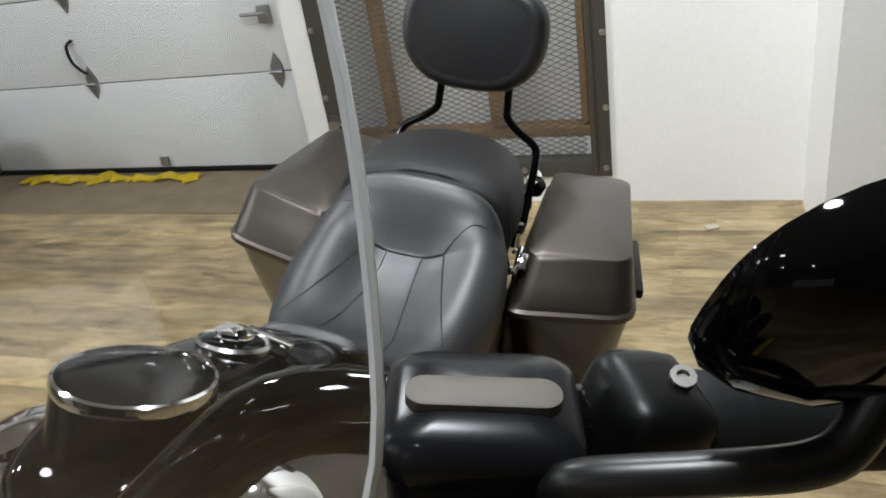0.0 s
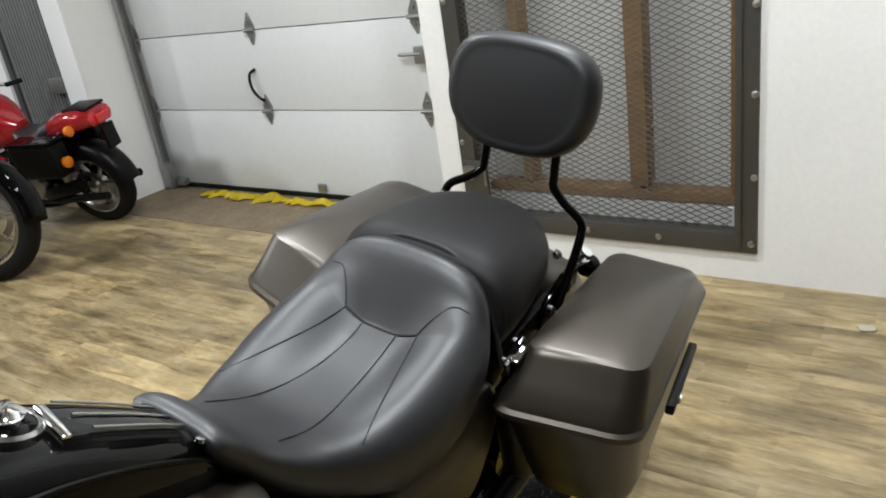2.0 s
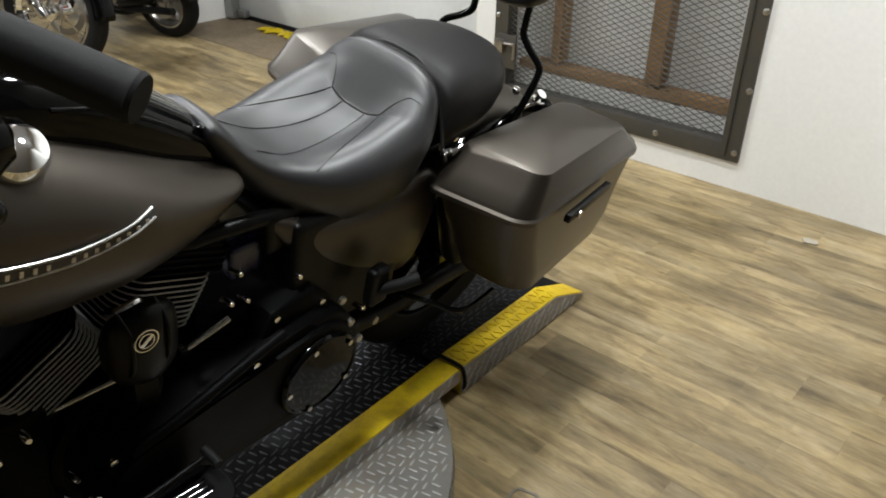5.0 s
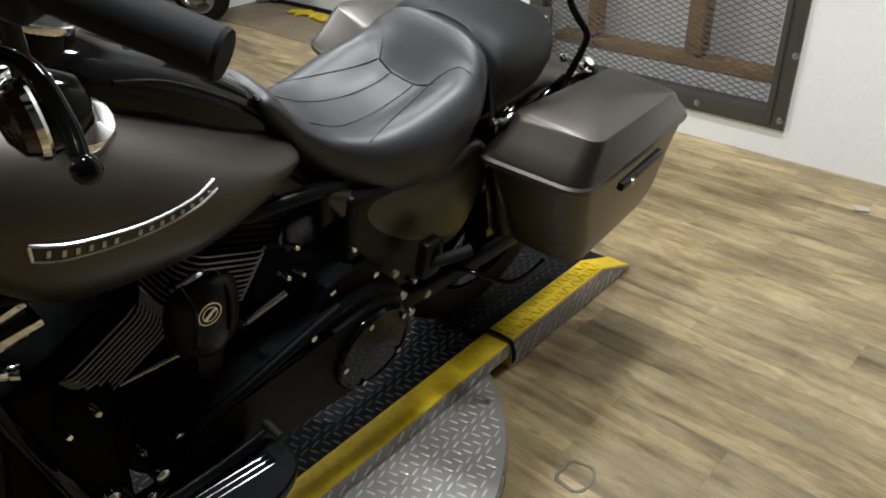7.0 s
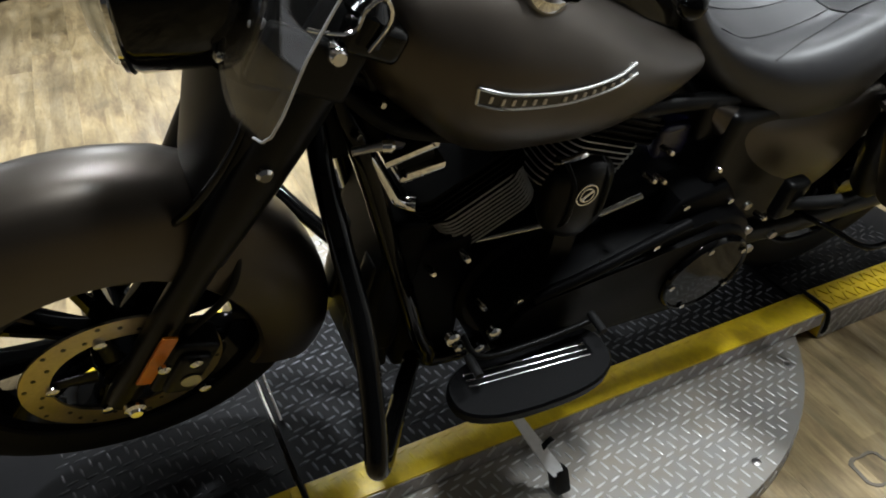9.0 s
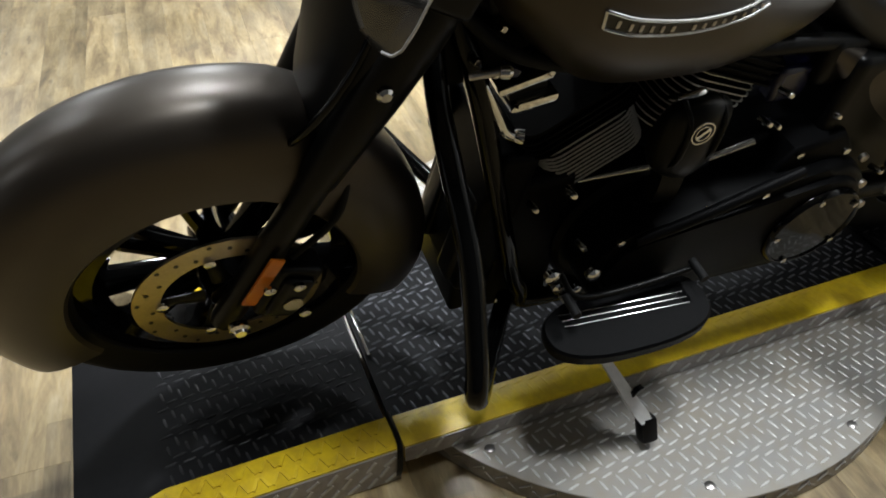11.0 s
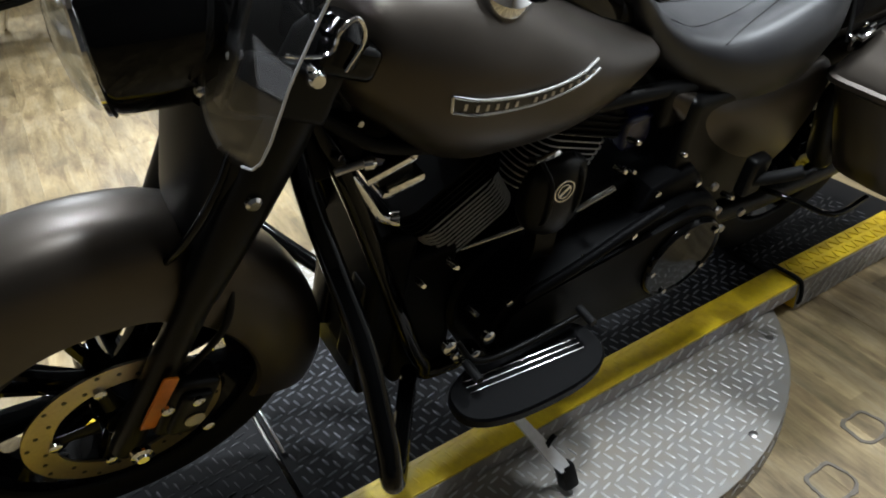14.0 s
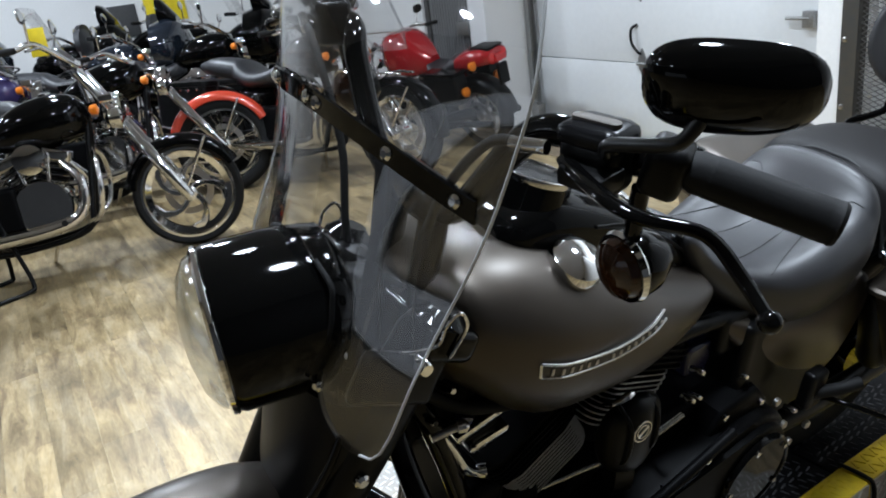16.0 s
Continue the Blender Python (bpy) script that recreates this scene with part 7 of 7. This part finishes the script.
    part("front_mudguard", moved(arc_shell((0, 0, front_r), front_r + 0.035, 25 if not bags else -5, 165, 0.075, 0.06), S), fender, bk)
    if rail_fender:
        for s in (1, -1):
            part("mudguard_rail", moved(tube([(s * 0.07, -0.10, front_r + 0.38), (s * 0.085, 0.08, front_r + 0.385), (s * 0.085, 0.26, front_r + 0.28), (s * 0.07, 0.36, front_r + 0.16), (s * 0.085, 0.24, front_r + 0.30)], 0.007), S), metal, bk)
    part("rear_mudguard", arc_shell((0, base, rear_r), rear_r + 0.06, 40, 175, 0.10, 0.07), fender, bk)
    tz = tank_z
    if sporty:
        part("fuel_tank", loft_y(fine_sections([(0.36, 0.07, 0.82, 0.94), (0.42, 0.15, 0.72, 1.05), (0.56, 0.20, 0.68, 1.10), (0.74, 0.19, 0.68, 1.05), (0.88, 0.13, 0.70, 0.93), (0.96, 0.06, 0.74, 0.86)], 2), 28, 3.6), body, bk, "angular red fuel tank")
        for s in (1, -1):
            part("tank_panel", box((s * 0.17, 0.72, 0.62), (0.03, 0.20, 0.10), bevel=0.01, rot=Euler((radians(-25), 0, 0)).to_matrix()), body, bk, "red side panel")
    else:
        part("fuel_tank", loft_y(fine_sections([(0.40, 0.04, 0.84 + tz, 0.92 + tz), (0.45, 0.11, 0.78 + tz, 0.99 + tz), (0.58, 0.155, 0.74 + tz, 1.02 + tz), (0.75, 0.15, 0.74 + tz, 0.99 + tz), (0.90, 0.10, 0.76 + tz, 0.90 + tz), (0.96, 0.04, 0.79 + tz, 0.85 + tz)], 3), 32), body, bk)
    part("tank_cap", lathe([(0.035, 0), (0.035, 0.012), (0.02, 0.018)], (0, 0.60, 1.015 + tz), (0, 0, 1), 20), metal, bk)
    part("seat", loft_y(fine_sections([(0.88, 0.06, 0.72, 0.86), (0.98, 0.14, 0.68, 0.80), (1.12, 0.18, 0.66, 0.79), (1.24, 0.17, 0.68, 0.86), (1.30, 0.14, 0.72, 0.88), (1.50, 0.13, 0.76, 0.90), (1.66, 0.06, 0.80, 0.87)], 3), 28), LEATHER, bk, "black vinyl seat")
    if sissy:
        part("backrest_pad", loft_y([(1.66, 0.05, 1.02, 1.14), (1.68, 0.13, 0.97, 1.20), (1.73, 0.125, 0.975, 1.195)], 28), LEATHER, bk)
        for s in (1, -1):
            part("backrest_post", tube([(s * 0.09, 1.72, 1.05), (s * 0.10, 1.68, 0.85), (s * 0.11, 1.60, 0.66)], 0.009), metal, bk)
    if sporty:
        part("tail_unit", loft_y(fine_sections([(1.25, 0.12, 0.70, 0.84), (1.42, 0.16, 0.74, 0.92), (1.62, 0.16, 0.78, 0.94), (1.72, 0.11, 0.80, 0.92)], 3), 24, 3.2), body, bk, "glossy red tail unit")
        for s in (1, -1):
            part("side_case", box((s * 0.23, 1.25, 0.63), (0.16, 0.40, 0.26), bevel=0.03), BLACK_SATIN, bk, "black side case")
            part("case_lid", box((s * 0.23, 1.25, 0.775), (0.17, 0.41, 0.03), bevel=0.012), BLACK_GLOSS, bk)
            part("low_winker", lathe([(0.004, -0.03), (0.038, -0.02), (0.044, 0.012), (0.006, 0.03)], (s * 0.22, 1.47, 0.60), (0, 1, 0), 16), AMBER, bk, "round amber winker")
            part("tail_light", lathe([(0.05, 0), (0.05, 0.02), (0.02, 0.035)], (s * 0.07, 1.70, 0.85), (0, 1, 0), 16), RED_LENS, bk, "round red tail lens")
        part("tail_rack", box((0, 1.60, 0.93), (0.20, 0.22, 0.02), bevel=0.005), BLACK_SATIN, bk)
        part("rear_flap", box((0, 1.74, 0.70), (0.12, 0.03, 0.18), bevel=0.01), BLACK_SATIN, bk)
    part("tail_lamp", box((0, base + 0.20 if not sporty else 1.735, 0.66 if not sporty else 0.845), (0.14, 0.05, 0.07), bevel=0.015), RED_LENS, bk, "red tail lamp")
    part("engine_case", lathe([(0.14, -0.13), (0.155, -0.11), (0.155, 0.11), (0.14, 0.13)], (0, 0.74, 0.40), (1, 0, 0), 28), metal if not sporty else BLACK_WRINKLE, bk)
    part("gearbox", box((0, 0.98, 0.42), (0.28, 0.26, 0.24), bevel=0.03), BLACK_WRINKLE, bk)
    part("side_panel", loft_y([(1.02, 0.05, 0.50, 0.66), (1.10, 0.16, 0.46, 0.68), (1.24, 0.155, 0.48, 0.68), (1.32, 0.05, 0.54, 0.64)], 24), body if sporty else BLACK_GLOSS, bk)
    for sg in (-1, 1):
        a2 = Vector((0, sg * 0.383, 0.924))
        o = Vector((0, 0.74 + sg * 0.05, 0.50))
        for k in range(7):
            part("fin", rounded_plate(o + a2 * (0.02 + 0.018 * k), a2, 0.085, 0.078, 0.007, 0.03), metal if k % 2 and not sporty else BLACK_WRINKLE, bk)
        part("rocker_box", rounded_plate(o + a2 * 0.175, a2, 0.095, 0.075, 0.055, 0.02), metal, bk)
    part("air_filter", lathe([(0.08, 0), (0.085, 0.01), (0.08, 0.04), (0.03, 0.05)], (-0.12, 0.74, 0.66), (-1, 0, 0), 28), metal, bk)
    part("primary_cover", slab_outline(capsule_outline(0.70, 0.38, 0.09, 0.98, 0.38, 0.11), 0.12, 0.20, 0.02), metal, bk)
    part("side_stand", rod((0.15, 0.75, 0.22), (0.30, 0.85, 0.02), 0.013), metal, bk)
    if screen:
        rings = []
        for z, hw in ((0.86, 0.20), (1.0, 0.26), (1.2, 0.25), (1.38, 0.20), (1.42, 0.12)):
            rings.append([(hw * math.cos(t), 0.02 + 0.42 * (z - 0.8) - 0.10 * math.sin(t), z) for t in [math.pi * k / 16 for k in range(17)]])
        bm = bmesh.new()
        vs = [[bm.verts.new(p) for p in r] for r in rings]
        for p, q in zip(vs, vs[1:]):
            for k in range(16):
                bm.faces.new([p[k], p[k + 1], q[k + 1], q[k]])
        bmesh.ops.solidify(bm, geom=bm.faces[:], thickness=0.004)
        w = part("windscreen", moved(bm, S), SHIELD, bk)
        w.visible_shadow = False
        part("screen_bar", moved(tube([(-0.24, 0.02, 0.98), (0, -0.06, 0.98), (0.24, 0.02, 0.98)], 0.008), S), metal, bk)
    if fairing:
        part("fairing", moved(loft_y(fine_sections([(-0.06, 0.06, 0.82, 0.98), (0.0, 0.22, 0.74, 1.12), (0.12, 0.33, 0.70, 1.18), (0.26, 0.36, 0.72, 1.14)], 3), 32), S), body, bk)
        part("fairing_screen", moved(loft_y([(0.04, 0.14, 1.08, 1.20), (0.14, 0.20, 1.10, 1.34), (0.19, 0.20, 1.12, 1.36)], 24), S), BLACK_GLOSS, bk)
    if top_box:
        part("top_box", loft_y(fine_sections([(1.58, 0.16, 0.92, 1.12), (1.64, 0.25, 0.88, 1.22), (1.82, 0.26, 0.87, 1.24), (1.98, 0.24, 0.88, 1.22), (2.02, 0.16, 0.94, 1.14)], 3), 28), top_box, bk)
    if tag:
        part("price_tag", box((0.05, 0.30 + rake * 0.5, 1.10 + rise), (0.004, 0.09, 0.15), bevel=0.001), RAG, bk, "yellow paper tag")
    return bk


def facing(x, y, deg):
    """Front axle over (x, y); deg: the way the front points, from -y, turning left."""
    return pose(x, y, 0, 0, 0, deg)


show_bike(facing(-5.72, 3.16, -75) @ Matrix.Scale(0.82, 4), "red sport touring motorcycle with black seat, seen on its stand", RED_PAINT, sporty=True, wheel="cast", metal=STEEL, base=1.42, front_r=0.30, rear_r=0.31, fender=BLACK_SATIN, rake=0.45, turn=0)
show_bike(facing(-4.34, 2.56, 122), "black cruiser with chrome mudguard rails and wire wheels", BLACK_GLOSS, rail_fender=True, bags=BLACK_SATIN, screen=True, turn=-6)
show_bike(facing(-4.29, 1.17, 170), "black long cruiser with swirling chrome wheels and raked fork", BLACK_GLOSS, wheel="swirl", front_r=0.31, base=1.75, rake=0.52, bars=0.36, turn=-4, tank_z=-0.04, tag=True, rise=0.16)
show_bike(facing(-5.25, 1.66, 167), "black cruiser with orange mudguards and wire wheels", BLACK_GLOSS, fender=ORANGE_PAINT, front_r=0.34, base=1.66, rake=0.66, turn=-4)
show_bike(facing(-6.3, 2.55, 150), "black touring motorcycle with studded bags and chrome bars", BLACK_GLOSS, bags=BLACK_GLOSS, fairing=True, sissy=True, turn=5)
show_bike(facing(-6.9, 1.9, 155), "dark blue touring motorcycle with a top box and screen", BLUE_BLACK, bags=BLUE_BLACK, fairing=True, top_box=BLUE_BLACK, turn=5)
show_bike(facing(-5.9, 0.9, 165), "purple cruiser with studded seat and tall screen", PURPLE_PAINT, screen=True, sissy=True, bags=BLACK_SATIN, turn=6)
show_bike(facing(-7.6, 2.7, 150), "black cruiser with chrome headlamp and backrest", BLACK_GLOSS, screen=True, sissy=True, bags=BLACK_SATIN, turn=4)
show_bike(facing(-7.0, 0.5, 165), "maroon cruiser with chrome engine and high bars", RED_PAINT, screen=True, sissy=True, turn=6)
show_bike(facing(-8.3, 1.6, 155), "black touring motorcycle with a fairing and top box", BLACK_GLOSS, bags=BLACK_GLOSS, fairing=True, top_box=BLACK_GLOSS, turn=5)
show_bike(facing(-8.4, 0.5, 160), "dark cruiser with a tall screen and studded bags", BLUE_BLACK, screen=True, sissy=True, bags=BLACK_SATIN, turn=4)
show_bike(facing(-8.9, 2.6, 150), "black touring motorcycle with a screen and backrest", BLACK_GLOSS, screen=True, sissy=True, bags=BLACK_GLOSS, turn=4)
show_bike(facing(-7.3, 3.2, 140), "black cruiser with chrome bars and a backrest", BLACK_GLOSS, sissy=True, screen=True, turn=4)
show_bike(facing(-5.3, 0.2, 168), "black cruiser with low seat and chrome pipes", BLUE_BLACK, sissy=True, turn=5)


def tube_stand():
    t = thing("paddock_stand", pose(-4.22, 0.10, 0, 0, 0, 20), "black tubular steel stand on the floor", "stand")
    part("loop", tube([(0, -0.16, 0.012), (0, 0.0, 0.012), (0, 0.14, 0.012), (-0.02, 0.18, 0.05), (-0.10, 0.16, 0.30), (-0.14, 0.15, 0.46)], 0.012, 10, 5), BLACK_SATIN, t)
    part("loop_far", tube([(-0.30, -0.16, 0.012), (-0.30, 0.14, 0.012), (-0.29, 0.18, 0.05), (-0.20, 0.16, 0.30), (-0.14, 0.15, 0.46)], 0.012, 10, 5), BLACK_SATIN, t)
    part("cross_bar", rod((-0.085, 0.165, 0.22), (-0.235, 0.165, 0.22), 0.010), BLACK_SATIN, t)


tube_stand()
# ---- the plank floor, last ----
def planks():
    fl = thing("floor", pose(0, 0, 0), "worn tan wood-look planks laid along the back wall", "floor", kind="structure")
    rnd = random.Random(11)
    W2, LEN = 0.152, 1.22
    near_mesh = None
    rest_v, rest_f = [], []

    def prism(x0, x1, y0, y1):
        g = 0.0001
        x0, x1, y0, y1 = x0 + g, x1 - g, y0 + g, y1 - g
        c = 0.0004
        return [(x0, y0, -0.012), (x1, y0, -0.012), (x1, y1, -0.012), (x0, y1, -0.012), (x0, y0, -c), (x1, y0, -c), (x1, y1, -c), (x0, y1, -c), (x0 + c, y0 + c, 0), (x1 - c, y0 + c, 0), (x1 - c, y1 - c, 0), (x0 + c, y1 - c, 0)]

    faces = [(0, 1, 5, 4), (1, 2, 6, 5), (2, 3, 7, 6), (3, 0, 4, 7), (4, 5, 9, 8), (5, 6, 10, 9), (6, 7, 11, 10), (7, 4, 8, 11), (8, 9, 10, 11)]
    shared = bpy.data.meshes.new("plank")
    shared.from_pydata(prism(-LEN / 2, LEN / 2, -W2 / 2, W2 / 2), [], faces)
    shared.materials.append(PLANK)
    y = SOUTH
    while y < BACK + 0.02:
        x = WEST - rnd.random() * LEN
        while x < EAST:
            cx, cy = x + LEN / 2, y + W2 / 2
            recess = DOOR_L < cx - LEN / 2 + 0.3 and cx < DOOR_R and cy > 3.53
            if -3.9 < cx < 0.9 and -0.2 < cy < BACK - 0.1:
                ob = new("plank", shared)
                ob.location = (cx, cy, 0)
                ob.parent = fl
            else:
                k = len(rest_v)
                rest_v.extend(prism(max(x, WEST - 0.1), min(x + LEN, EAST + 0.1), y, y + W2))
                rest_f.extend(tuple(k + q for q in f) for f in faces)
            x += LEN
        y += W2
    me = bpy.data.meshes.new("plank_rest")
    me.from_pydata(rest_v, [], rest_f)
    me.materials.append(PLANK_REST)
    ob = new("plank_rest", me)
    ob.parent = fl
    ob["kind"] = "stuff"


planks()
